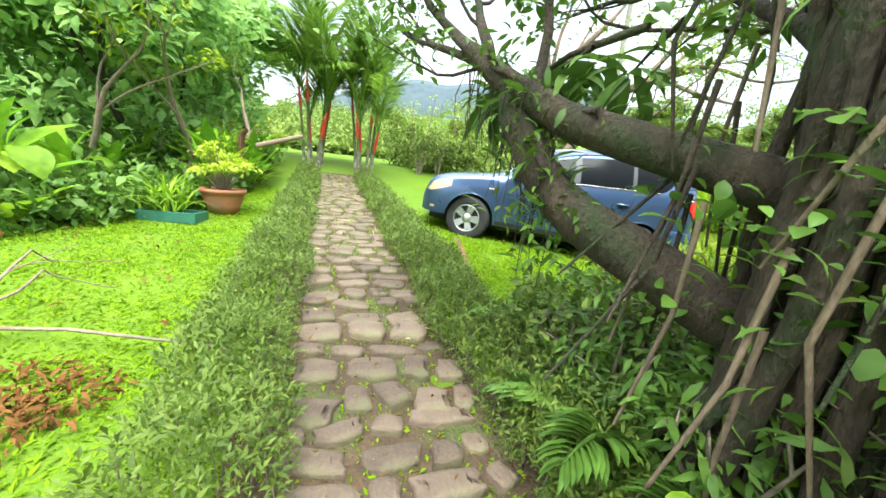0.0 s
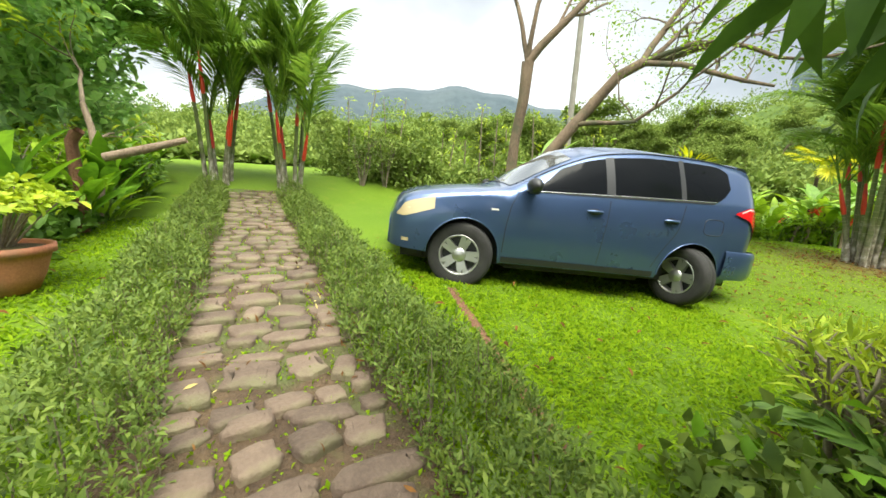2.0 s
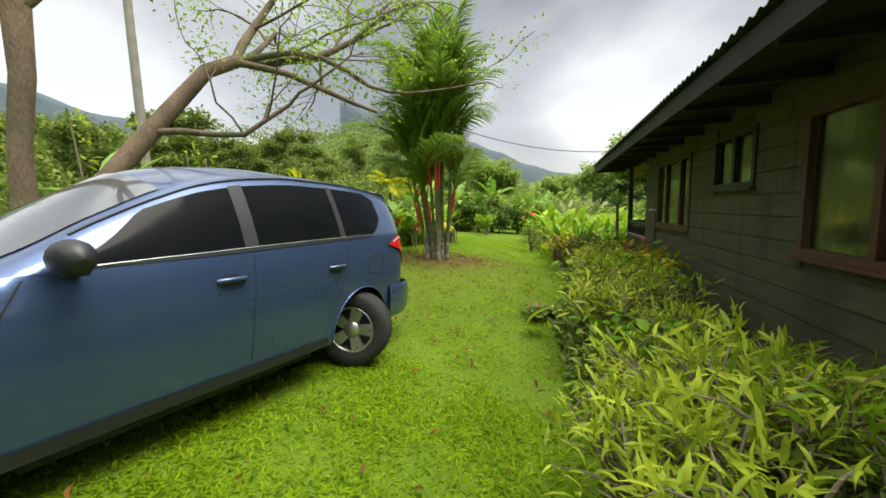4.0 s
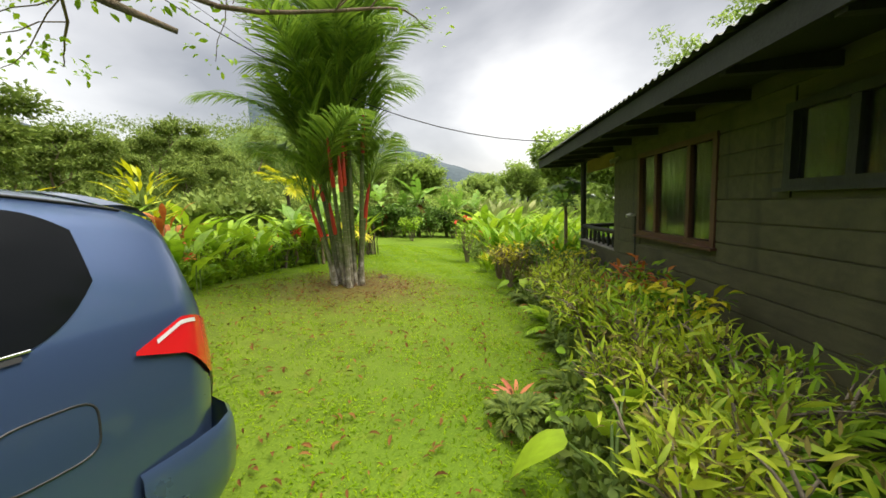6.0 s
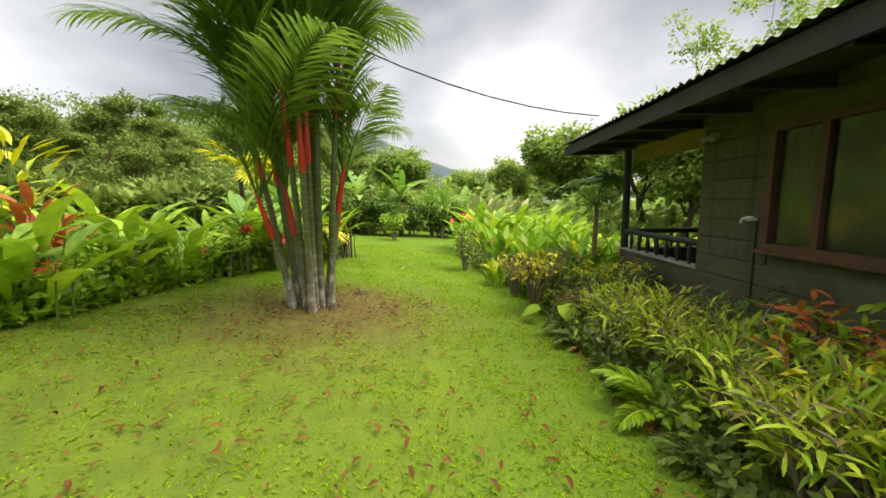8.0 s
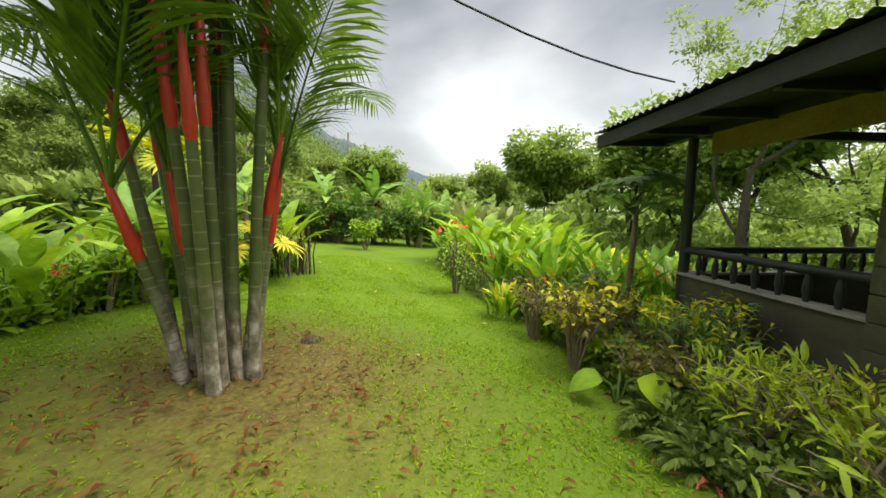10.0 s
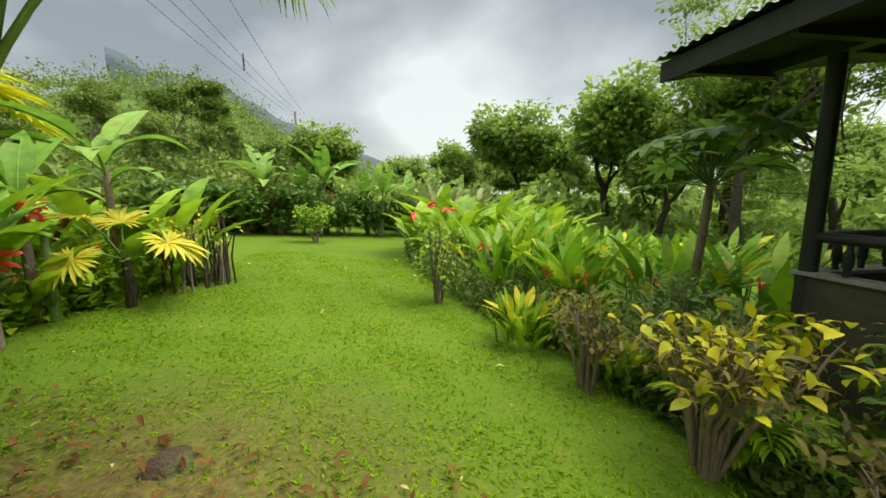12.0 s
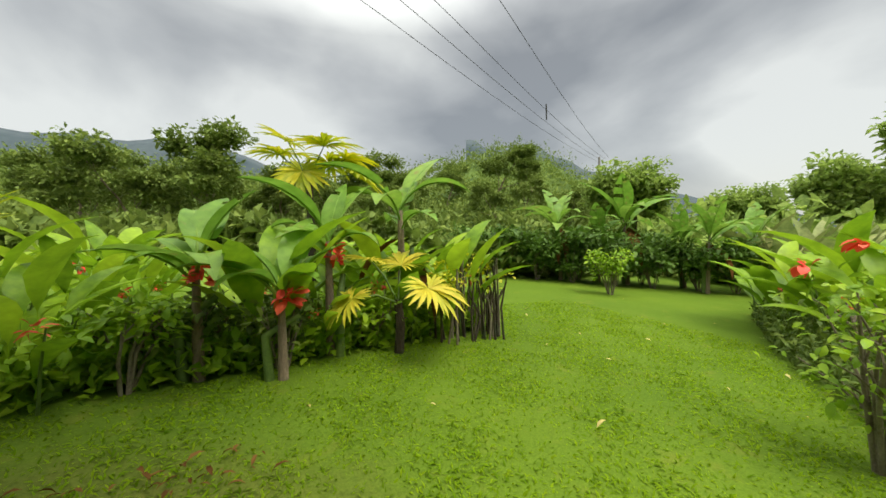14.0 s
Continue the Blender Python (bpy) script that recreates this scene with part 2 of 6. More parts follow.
STEMGREEN = surface("green_stem", (0.06, 0.12, 0.02), (0.15, 0.22, 0.04), 5, 50, 0.6, 0.3)
def cane_material():
    """Palm canes: green above, scabbed with pale lichen and grey bark towards the foot."""
    m, nt = tree_of("palm_cane")
    p = add_node(nt, "ShaderNodeBsdfPrincipled", Roughness=0.5)
    green = ramp(nt, noise_of(nt, 2.5, 5), [(0.3, (0.045, 0.075, 0.016)), (0.7, (0.13, 0.15, 0.045))])
    grey = ramp(nt, noise_of(nt, 13.0, 6, stretch=(1, 1, 0.6)), [(0.36, (0.10, 0.085, 0.06)), (0.52, (0.26, 0.23, 0.18)), (0.62, (0.46, 0.43, 0.38))])
    c, xyz = nt.nodes.new("ShaderNodeTexCoord"), nt.nodes.new("ShaderNodeSeparateXYZ")
    nt.links.new(c.outputs["Object"], xyz.inputs[0])
    w = nt.nodes.new("ShaderNodeMath")
    w.operation = "MULTIPLY_ADD"
    nt.links.new(noise_of(nt, 6.0, 6), w.inputs[0])
    w.inputs[1].default_value = 1.6
    nt.links.new(xyz.outputs["Z"], w.inputs[2])
    nt.links.new(mixed(nt, ramp_range(nt, w.outputs[0], 1.0, 1.65), green, grey), p.inputs["Base Color"])
    bumped(nt, p, noise_of(nt, 45.0, 3), 0.3, 0.01)
    finish(nt, p.outputs[0])
    return m


CANE = cane_material()
RING = surface("leaf_scar_ring", (0.15, 0.16, 0.08), (0.27, 0.26, 0.16), 9, 60, 0.7, 0.3)
SEALING = surface("sealing_wax_red", (0.42, 0.02, 0.012), (0.62, 0.06, 0.02), 3, 30, 0.4, 0.15, stretch=(1, 1, 0.3))
STONE = surface("path_stone", (0.075, 0.05, 0.034), (0.2, 0.143, 0.1), 7, 45, 0.85, 0.9, stain=(0.16, 0.16, 0.07), vary=0.35, depth=0.012)
SOIL = surface("damp_soil", (0.05, 0.03, 0.016), (0.12, 0.078, 0.04), 5, 50, 0.95, 0.9, stain=(0.09, 0.12, 0.03), depth=0.03)
REDSOIL = surface("red_soil", (0.12, 0.05, 0.025), (0.26, 0.13, 0.07), 6, 60, 0.95, 0.9, depth=0.03)
CLAY = surface("terracotta", (0.34, 0.12, 0.06), (0.5, 0.2, 0.1), 4, 60, 0.8, 0.3, stain=(0.25, 0.16, 0.1))
TROUGH = surface("green_plastic", (0.02, 0.09, 0.06), (0.04, 0.16, 0.1), 5, 60, 0.5, 0.1)
WALL = surface("olive_board", (0.058, 0.056, 0.026), (0.1, 0.094, 0.044), 3, 60, 0.75, 0.4, stain=(0.038, 0.034, 0.02), stretch=(1, 1, 4))
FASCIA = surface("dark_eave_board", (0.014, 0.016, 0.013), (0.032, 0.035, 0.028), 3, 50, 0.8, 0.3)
OCHRE = surface("ochre_board", (0.2, 0.13, 0.05), (0.32, 0.22, 0.09), 4, 50, 0.8, 0.3)
ROOFMETAL = surface("weathered_roof_sheet", (0.06, 0.07, 0.05), (0.16, 0.17, 0.13), 3, 40, 0.6, 0.3, metal=0.3, stain=(0.05, 0.06, 0.03))
REDWOOD = surface("brown_red_window_wood", (0.05, 0.022, 0.012), (0.12, 0.052, 0.028), 7, 70, 0.6, 0.4, stretch=(1, 1, 0.3))
BLACKWOOD = surface("black_painted_timber", (0.012, 0.013, 0.012), (0.035, 0.036, 0.032), 6, 60, 0.55, 0.3, stretch=(1, 1, 0.3))
CURTAIN = surface("olive_curtain", (0.035, 0.035, 0.016), (0.075, 0.07, 0.03), 3, 60, 0.9, 0.2, stretch=(4, 4, 0.2))
ROOMSHADE = surface("room_shade", (0.02, 0.02, 0.015), (0.05, 0.045, 0.03), 2, 40, 0.9, 0.2)
PAINT = gloss("blue_grey_car_paint", (0.065, 0.11, 0.225), 0.25, 0.6, 0.8)
TYRE = surface("tyre_rubber", (0.012, 0.012, 0.012), (0.035, 0.034, 0.03), 9, 90, 0.85, 0.4)
ALLOY = gloss("silver_alloy", (0.5, 0.5, 0.48), 0.32, 0.85)
BLACKPLASTIC = gloss("black_plastic", (0.02, 0.021, 0.022), 0.4)
CARGLASS = gloss("tinted_car_glass", (0.004, 0.005, 0.006), 0.03, 0.0, 0.0)
CARGLASS.node_tree.nodes["Principled BSDF"].inputs["Specular IOR Level"].default_value = 0.1
SCREENGLASS = gloss("windscreen_glass", (0.06, 0.07, 0.07), 0.05, 0.0, 1.0)
LAMPGLASS = gloss("yellowed_headlight", (0.62, 0.5, 0.3), 0.18, 0.25, 0.6)
TAILRED = gloss("red_tail_lens", (0.55, 0.012, 0.015), 0.15, 0.0, 0.8)
TAILWHITE = gloss("clear_lens", (0.7, 0.68, 0.66), 0.15, 0.1, 0.6)
CHROME = gloss("chrome", (0.75, 0.75, 0.75), 0.15, 1.0)
CABLE = surface("black_cable", (0.02, 0.02, 0.02), (0.04, 0.04, 0.04), 5, 50, 0.7, 0.0)
POLEGREY = surface("concrete_pole", (0.22, 0.2, 0.17), (0.36, 0.34, 0.3), 3, 40, 0.9, 0.3)
WHITEWARE = surface("white_fitting", (0.5, 0.5, 0.47), (0.7, 0.7, 0.66), 6, 50, 0.5, 0.1)
HAZEHILL = surface("haze_tinted_hill", (0.045, 0.07, 0.085), (0.078, 0.104, 0.115), 0.01, 0.08, 1.0, 0.0)
GLASS = gloss("window_glass", (0.9, 0.95, 0.92), 0.03, 0.0, 0.0, 1.0)


# ---- mesh helpers ----
RNG = np.random.default_rng(7)


def quads(name, V, Q, material, smooth=True):
    """A mesh of four-sided faces from arrays."""
    V, Q = np.asarray(V, np.float32).reshape(-1, 3), np.asarray(Q, np.int32).reshape(-1, 4)
    me = bpy.data.meshes.new(name)
    me.vertices.add(len(V))
    me.vertices.foreach_set("co", V.ravel())
    me.loops.add(Q.size)
    me.loops.foreach_set("vertex_index", Q.ravel())
    me.polygons.add(len(Q))
    me.polygons.foreach_set("loop_start", np.arange(0, Q.size, 4, dtype=np.int32))
    me.polygons.foreach_set("use_smooth", np.full(len(Q), smooth))
    me.update(calc_edges=True)
    me.validate()
    me.materials.append(material)
    return me


def join(pieces):
    """Joins (V, Q) pairs into one pair."""
    vs, qs, n = [], [], 0
    for V, Q in pieces:
        vs.append(V)
        qs.append(Q + n)
        n += len(V)
    return np.concatenate(vs), np.concatenate(qs)


def scatter(piece, where, turn, size):
    """Copies one (V, Q) piece to many places with turns (N,3,3) and sizes (N,)."""
    V, Q = piece
    W = np.einsum("nij,kj->nki", turn, V) * size[:, None, None] + where[:, None, :]
    return W.reshape(-1, 3), (Q[None] + (np.arange(len(where)) * len(V))[:, None, None]).reshape(-1, 4)


def turns(yaw, pitch, roll):
    cy, sy, cp, sp, cr, sr = np.cos(yaw), np.sin(yaw), np.cos(pitch), np.sin(pitch), np.cos(roll), np.sin(roll)
    o, i = np.zeros_like(yaw), np.ones_like(yaw)
    def m(rows):
        return np.stack([np.stack(r, -1) for r in rows], -2)
    Z = m([[cy, -sy, o], [sy, cy, o], [o, o, i]])
    X = m([[i, o, o], [o, cp, -sp], [o, sp, cp]])
    Y = m([[cr, o, sr], [o, i, o], [-sr, o, cr]])
    return Z @ X @ Y


def blade(length, width, n=5, start=60.0, end=-20.0, fold=0.25, peak=0.45, tip=0.02, stalk=0.0):
    """A leaf that grows along +y, rising at start degrees and bending to end degrees; folded along its midrib."""
    t = np.linspace(0, 1, n + 1)
    a = np.radians(start + (end - start) * t)
    step = length / n
    y = np.concatenate([[0], np.cumsum(np.cos(a[:-1]) * step)])
    z = np.concatenate([[0], np.cumsum(np.sin(a[:-1]) * step)])
    w = np.where(t < peak, np.sin(np.pi / 2 * np.clip((t - stalk) / max(1e-6, peak - stalk), 0, 1)) ** 0.8, np.cos(np.pi / 2 * (t - peak) / (1 - peak)) ** 0.9)
    w = np.maximum(w, tip) * width / 2
    V = np.stack([np.stack([s * w, y - fold * abs(s) * w * np.sin(a) * 1.0, z + fold * abs(s) * w * np.cos(a)], -1) for s in (-1, 0, 1)], 1).reshape(-1, 3)
    Q = [[3 * i + j, 3 * i + j + 1, 3 * i + j + 4, 3 * i + j + 3] for i in range(n) for j in (0, 1)]
    return V, np.array(Q)


def tube(points, radii, sides=7):
    """A tapered tube along points."""
    P, R = np.array(points, float), np.array(radii, float)
    T = np.gradient(P, axis=0)
    T /= np.linalg.norm(T, axis=1)[:, None] + 1e-9
    ref = np.where(np.abs(T[:, 2:3]) > 0.9, np.array([[1.0, 0, 0]]), np.array([[0, 0, 1.0]]))
    ref = np.repeat(ref[:1], len(P), 0) if len(P) < 3 else ref
    A = np.cross(T, ref)
    A /= np.linalg.norm(A, axis=1)[:, None] + 1e-9
    for i in range(1, len(A)):
        A[i] = A[i - 1] - T[i] * (A[i - 1] @ T[i])
        A[i] /= np.linalg.norm(A[i]) + 1e-9
    B = np.cross(T, A)
    th = np.linspace(0, 2 * np.pi, sides, endpoint=False)
    V = P[:, None] + R[:, None, None] * (np.cos(th)[None, :, None] * A[:, None] + np.sin(th)[None, :, None] * B[:, None])
    Q = [[i * sides + j, i * sides + (j + 1) % sides, (i + 1) * sides + (j + 1) % sides, (i + 1) * sides + j] for i in range(len(P) - 1) for j in range(sides)]
    return V.reshape(-1, 3), np.array(Q)


def box(x0, x1, y0, y1, z0, z1):
    V = np.array([(x, y, z) for z in (z0, z1) for y in (y0, y1) for x in (x0, x1)], float)
    return V, np.array([[0, 2, 3, 1], [4, 5, 7, 6], [0, 1, 5, 4], [2, 6, 7, 3], [0, 4, 6, 2], [1, 3, 7, 5]])


def lathe(profile, sides=28):
    """Turns (r, z) points about z."""
    th = np.linspace(0, 2 * np.pi, sides, endpoint=False)
    V = np.array([(r * np.cos(a), r * np.sin(a), z) for r, z in profile for a in th])
    Q = [[i * sides + j, i * sides + (j + 1) % sides, (i + 1) * sides + (j + 1) % sides, (i + 1) * sides + j] for i in range(len(profile) - 1) for j in range(sides)]
    return V, np.array(Q)


def thing(name, label, category, at, group="", kind="", turn=0.0, size=1.0):
    e = new(name)
    e.empty_display_size = 0.1
    e.matrix_basis = pose(*at, 0, 0, turn) @ Matrix.Scale(size, 4)
    return tagged(e, label, category, group, kind)


def part(name, data, parent, label="", m=None, material=None, smooth=True):
    """One mesh object under a thing or a part; data is a mesh or a (V, Q) pair."""
    me = data if isinstance(data, bpy.types.Mesh) else quads(name, data[0], data[1], material, smooth)
    ob = new(name, me)
    ob.parent = parent
    if m is not None:
        ob.matrix_basis = m
    return tagged(ob, label)


# ---- ground ----
def smooth01(v):
    v = np.clip(v, 0, 1)
    return v * v * (3 - 2 * v)


def height(x, y):
    """Ground height: a lawn that tilts gently, a hollow by the car, and hills to the north."""
    x, y = np.asarray(x, float), np.asarray(y, float)
    z = -0.194 - 0.0527 * x + 0.064 * y
    z = 1.6 * np.tanh(z / 1.6)
    z -= 0.2 * np.exp(-((x - 1.9) ** 2 + (y - 6.2) ** 2) / 3.9)
    s = -0.581 * x + 0.814 * y
    z += 0.4 * smooth01((s - 9) / 3) * smooth01((2.5 - x) / 6)
    r = np.hypot(x - 3, y - 6)
    az = np.degrees(np.arctan2(x - 3, y - 6))
    el = np.interp(az, [-95, -60, -40, -20, 0, 18, 30, 42, 50, 57, 64, 72, 180], [0, 5, 6.5, 8.5, 9.0, 9.5, 11.5, 12.5, 10.5, 6.5, 3.0, 1.0, 0])
    lump = 1 + 0.14 * np.sin(x * 0.11 + 1) * np.cos(y * 0.09) + 0.08 * np.sin(x * 0.31 + y * 0.17)
    z += 95 * np.tan(np.radians(el)) * smooth01((r - 22) / 85) * lump
    return z


def ground_z(x, y):
    return float(height(x, y))


def steps_out(lo, hi, step, reach):
    inner = np.arange(lo, hi + 1e-6, step)
    out = np.geomspace(step, reach, 30).cumsum()
    out = out[out < reach]
    return np.concatenate([lo - out[::-1], inner, hi + out])


gx, gy = steps_out(-10, 24, 0.25, 1500), steps_out(-5, 22, 0.25, 1500)
GX, GY = np.meshgrid(gx, gy)
rough_z = 0.012 * np.sin(GX * 5.1 + np.sin(GY * 3.3)) * np.cos(GY * 4.3)
gv = np.stack([GX, GY, height(GX, GY) + rough_z], -1).reshape(-1, 3)
nx = len(gx)
gi = (np.arange(len(gy) - 1)[:, None] * nx + np.arange(nx - 1)[None]).ravel()
ground = tagged(new("ground", quads("ground", gv, np.stack([gi, gi + 1, gi + nx + 1, gi + nx], -1), LAWN)), "mown green lawn with bare patches, rising to rough hills", "ground", kind="structure")

# the path runs straight along ALONG, and ACROSS points to its right
ALONG, ACROSS = np.array([-0.581, 0.814]), np.array([0.814, 0.581])


def on_path(s, n):
    return ALONG * s + ACROSS * n


RIGHT_EDGE = [(1.2, 1.6), (1.9, 3.3), (2.7, 4.1), (4.3, 4.95), (5.2, 5.05), (6.4, 5.5), (8.0, 6.3), (9.25, 6.8), (10.4, 7.6), (11.6, 8.7), (14.0, 10.3), (21.0, 13.4)]
NORTH_EDGE = [(-3.0, 12.0), (2.0, 10.7), (4.5, 10.85), (5.3, 11.15), (7.2, 11.8), (8.6, 12.0), (11.2, 12.5), (12.5, 15.0), (16.3, 18.0)]


def bed_south(x, y):
    e = np.array(RIGHT_EDGE)
    return (y < np.interp(x, e[:, 0], e[:, 1])) & (x > 1.2)


def bed_north(x, y):
    e = np.array(NORTH_EDGE)
    return (y > np.interp(x, e[:, 0], e[:, 1])) & (x > -3)


def is_lawn(x, y):
    n = 0.814 * x + 0.581 * y
    s = -0.581 * x + 0.814 * y
    path = (n > 0.3) & (n < 1.4) & (s < 10.4)
    furrow = (np.abs((x - 1.0) * 0.922 + (y - 1.5) * 0.387 + 0.04) < 0.035) & (y > 1.5) & (y < 5.1)
    return ~(path | furrow | bed_south(x, y) | bed_north(x, y))


def blades_of_grass(name, count, x0, x1, y0, y1, size, label):
    x, y = RNG.uniform(x0, x1, count), RNG.uniform(y0, y1, count)
    bare = np.hypot(x - 7.1, y - 9.3) < RNG.uniform(0.5, 1.5, count)
    thin = (np.hypot(x - 5.3, y - 8.7) < RNG.uniform(0.6, 3.8, count)) & (RNG.uniform(0, 1, count) < 0.55)
    keep = is_lawn(x, y) & ~bare & ~thin
    x, y = x[keep], y[keep]
    k = len(x)
    where = np.stack([x, y, height(x, y) - 0.004], -1)
    t = turns(RNG.uniform(0, 6.28, k), RNG.normal(0, 0.35, k), RNG.normal(0, 0.35, k))
    leaf = (np.array([(-0.05, 0, 0), (0.05, 0, 0), (-0.13, 0.35, 0.24), (0.13, 0.35, 0.24), (-0.02, 0.85, 0.27), (0.02, 0.85, 0.27)]), np.array([[0, 1, 3, 2], [2, 3, 5, 4]]))
    V, Q = scatter(leaf, where, t, size * RNG.uniform(0.6, 1.3, k))
    return tagged(new(name, quads(name, V, Q, GRASS)), label, "grass", kind="stuff")


# ---- the stone path ----
def flagstone(outline, thick):
    """A flat stone with a worn, slightly domed top."""
    o = np.array(outline)
    c = o.mean(0)
    n = len(o)
    rings = [(1.0, -0.03), (1.0, thick * 0.6), (0.93, thick), (0.6, thick * 1.12)]
    V = [np.c_[c + (o - c) * k, np.full(n, z)] for k, z in rings]
    Q = [[a * n + j, a * n + (j + 1) % n, (a + 1) * n + (j + 1) % n, (a + 1) * n + j] for a in range(3) for j in range(n)]
    V = np.concatenate(V)
    b = 3 * n
    Q += [[b + j, b + j + 1, b + n - 2 - j, b + n - 1 - j] for j in range(n // 2 - 1)]
    return V, np.array(Q)


def build_path():
    bed = []
    ss = np.arange(-3.0, 10.3, 0.25)
    for s in ss:
        for n in (0.2, 0.45, 0.7, 0.95, 1.2, 1.5):
            p = on_path(s, n)
            bed.append((*p, ground_z(*p) + 0.012 + 0.006 * math.sin(s * 9 + n * 7)))
    w = 6
    Q = [[i * w + j, i * w + j + 1, (i + 1) * w + j + 1, (i + 1) * w + j] for i in range(len(ss) - 1) for j in range(w - 1)]
    path = tagged(new("path", quads("path", np.array(bed), np.array(Q), SOIL)), "garden path of worn irregular stones set in earth and moss", "path", kind="structure")
    rnd = random.Random(4)
    s = -2.6
    while s < 10.0:
        row = rnd.uniform(0.13, 0.31) * (1.0 if s < 6 else 1.1)
        n = 0.36 + rnd.uniform(-0.05, 0.05)
        end = 1.33 + rnd.uniform(-0.05, 0.06)
        while n < end - 0.08:
            width = min(rnd.uniform(0.15, 0.36), end - n)
            if end - n - width < 0.12:
                width = end - n
            gap = 0.011
            hw, hs = width / 2 - gap, row / 2 - gap
            shift = rnd.uniform(-0.05, 0.05)
            out = []
            for k in range(12):
                a = math.radians(15 + 30 * k + rnd.uniform(-7, 7))
                ca, sa = math.cos(a), math.sin(a)
                q = 1 / max(abs(ca), abs(sa)) ** 0.75 * rnd.uniform(0.80, 1.07)
                out.append((hw * ca * q, hs * sa * q))
            p = on_path(s + row / 2 + shift, n + width / 2)
            m = pose(*p, ground_z(*p) + 0.012, rnd.uniform(-2.5, 4), rnd.uniform(-3, 3), math.degrees(math.atan2(ACROSS[1], ACROSS[0])) + rnd.uniform(-20, 20))
            part("stone", flagstone(out, rnd.uniform(0.014, 0.042)), path, m=m, material=STONE)
            n += width
        s += row
    return path


# ---- the car ----
def curve(points):
    """A smooth curve through (x, value) points, with no overshoot."""
    X, Y = np.array([p[0] for p in points], float), np.array([p[1] for p in points], float)
    d = np.diff(Y) / np.diff(X)
    m = np.concatenate([[d[0]], np.where(d[:-1] * d[1:] > 0, 2 * d[:-1] * d[1:] / (d[:-1] + d[1:] + 1e-12), 0), [d[-1]]])

    def value(x):
        i = int(np.clip(np.searchsorted(X, x) - 1, 0, len(X) - 2))
        h = X[i + 1] - X[i]
        t = min(1.0, max(0.0, (x - X[i]) / h))
        return ((1 + 2 * t) * (1 - t) ** 2 * Y[i] + t * (1 - t) ** 2 * h * m[i] + t * t * (3 - 2 * t) * Y[i + 1] + t * t * (t - 1) * h * m[i + 1])
    return value


half_width = curve([(0.12, 0.52), (0.175, 0.68), (0.28, 0.80), (0.5, 0.875), (0.9, 0.905), (2.3, 0.907), (3.7, 0.9), (4.2, 0.875), (4.36, 0.80), (4.44, 0.70), (4.51, 0.56)])
belt_z = curve([(0.12, 0.60), (0.165, 0.74), (0.25, 0.85), (0.46, 0.93), (0.9, 1.0), (1.35, 1.07), (2.2, 1.11), (3.6, 1.19), (4.2, 1.22), (4.37, 1.17), (4.44, 0.98), (4.51, 0.74)])
edge_z = curve([(0.12, 0.605), (0.165, 0.76), (0.25, 0.88), (0.46, 0.965), (0.9, 1.03), (1.3, 1.095), (1.42, 1.14), (1.7, 1.30), (2.0, 1.45), (2.25, 1.55), (2.6, 1.63), (3.0, 1.675), (3.6, 1.69), (4.1, 1.66), (4.27, 1.61), (4.37, 1.33), (4.45, 1.0), (4.51, 0.75)])
top_z = curve([(0.12, 0.61), (0.165, 0.78), (0.25, 0.905), (0.46, 1.0), (0.9, 1.085), (1.25, 1.13), (1.4, 1.19), (1.75, 1.43), (2.1, 1.65), (2.4, 1.73), (2.9, 1.78), (3.6, 1.785), (4.15, 1.745), (4.28, 1.70), (4.38, 1.38), (4.45, 1.02), (4.51, 0.76)])
edge_w = curve([(0.12, 0.46), (0.28, 0.7), (0.55, 0.77), (0.9, 0.79), (1.3, 0.8), (1.7, 0.745), (2.1, 0.69), (2.6, 0.66), (3.3, 0.65), (4.0, 0.635), (4.27, 0.64), (4.38, 0.69), (4.51, 0.58)])
AXLES = (0.9, 3.56)


def sill_z(x):
    z = 0.30 if 0.5 < x < 4.1 else 0.30 + 0.06 * abs(x - 2.3) / 2.3
    for a in AXLES:
        if abs(x - a) < 0.39:
            z = max(z, 0.345 + math.sqrt(0.39 ** 2 - (x - a) ** 2))
    return z


def section(x):
    """Half of the car's section at x, from the sill up and across to the middle of the roof or bonnet."""
    w, b, zb = half_width(x), belt_z(x), sill_z(x)
    ew, ez, tz = edge_w(x), edge_z(x), top_z(x)
    flare = 0.022 * sum(math.exp(-((x - a) / 0.42) ** 2) for a in AXLES)
    pts = []
    for k in np.linspace(0, 1, 7):
        z = zb + (b - zb) * k
        v = min(1.0, max(0.0, (z - 0.3) / max(0.05, b - 0.3)))
        y = w - 0.05 * (1 - v) ** 2 - 0.03 * max(0, v - 0.75) / 0.25 + 0.012 * math.sin(math.pi * v) + flare * (1 - v) * math.sin(math.pi * min(1, 0.3 + v))
        pts.append((y, z))
    y4 = pts[-1][0]
    for k in (0.08, 0.3, 0.55, 0.8, 1.0):
        pts.append((y4 + (ew - y4) * k + 0.015 * math.sin(math.pi * k) * (1 if x > 1.4 else 0), b + (ez - b) * k))
    for k in (0.12, 0.3, 0.5, 0.75, 1.0):
        pts.append((ew * (1 - k), ez + (tz - ez) * math.sin(math.pi / 2 * k) ** 0.9))
    return pts


def side_at(x, v, out=0.004, side=1):
    """A point on the glasshouse side, v = 0 at the belt to 1 at the roof edge."""
    b, ez = belt_z(x), edge_z(x)
    y4, ew = section(x)[6][0], edge_w(x)
    return (x, side * (y4 + (ew - y4) * v + 0.015 * math.sin(math.pi * v) + out), b + (ez - b) * v + out * 0.4)


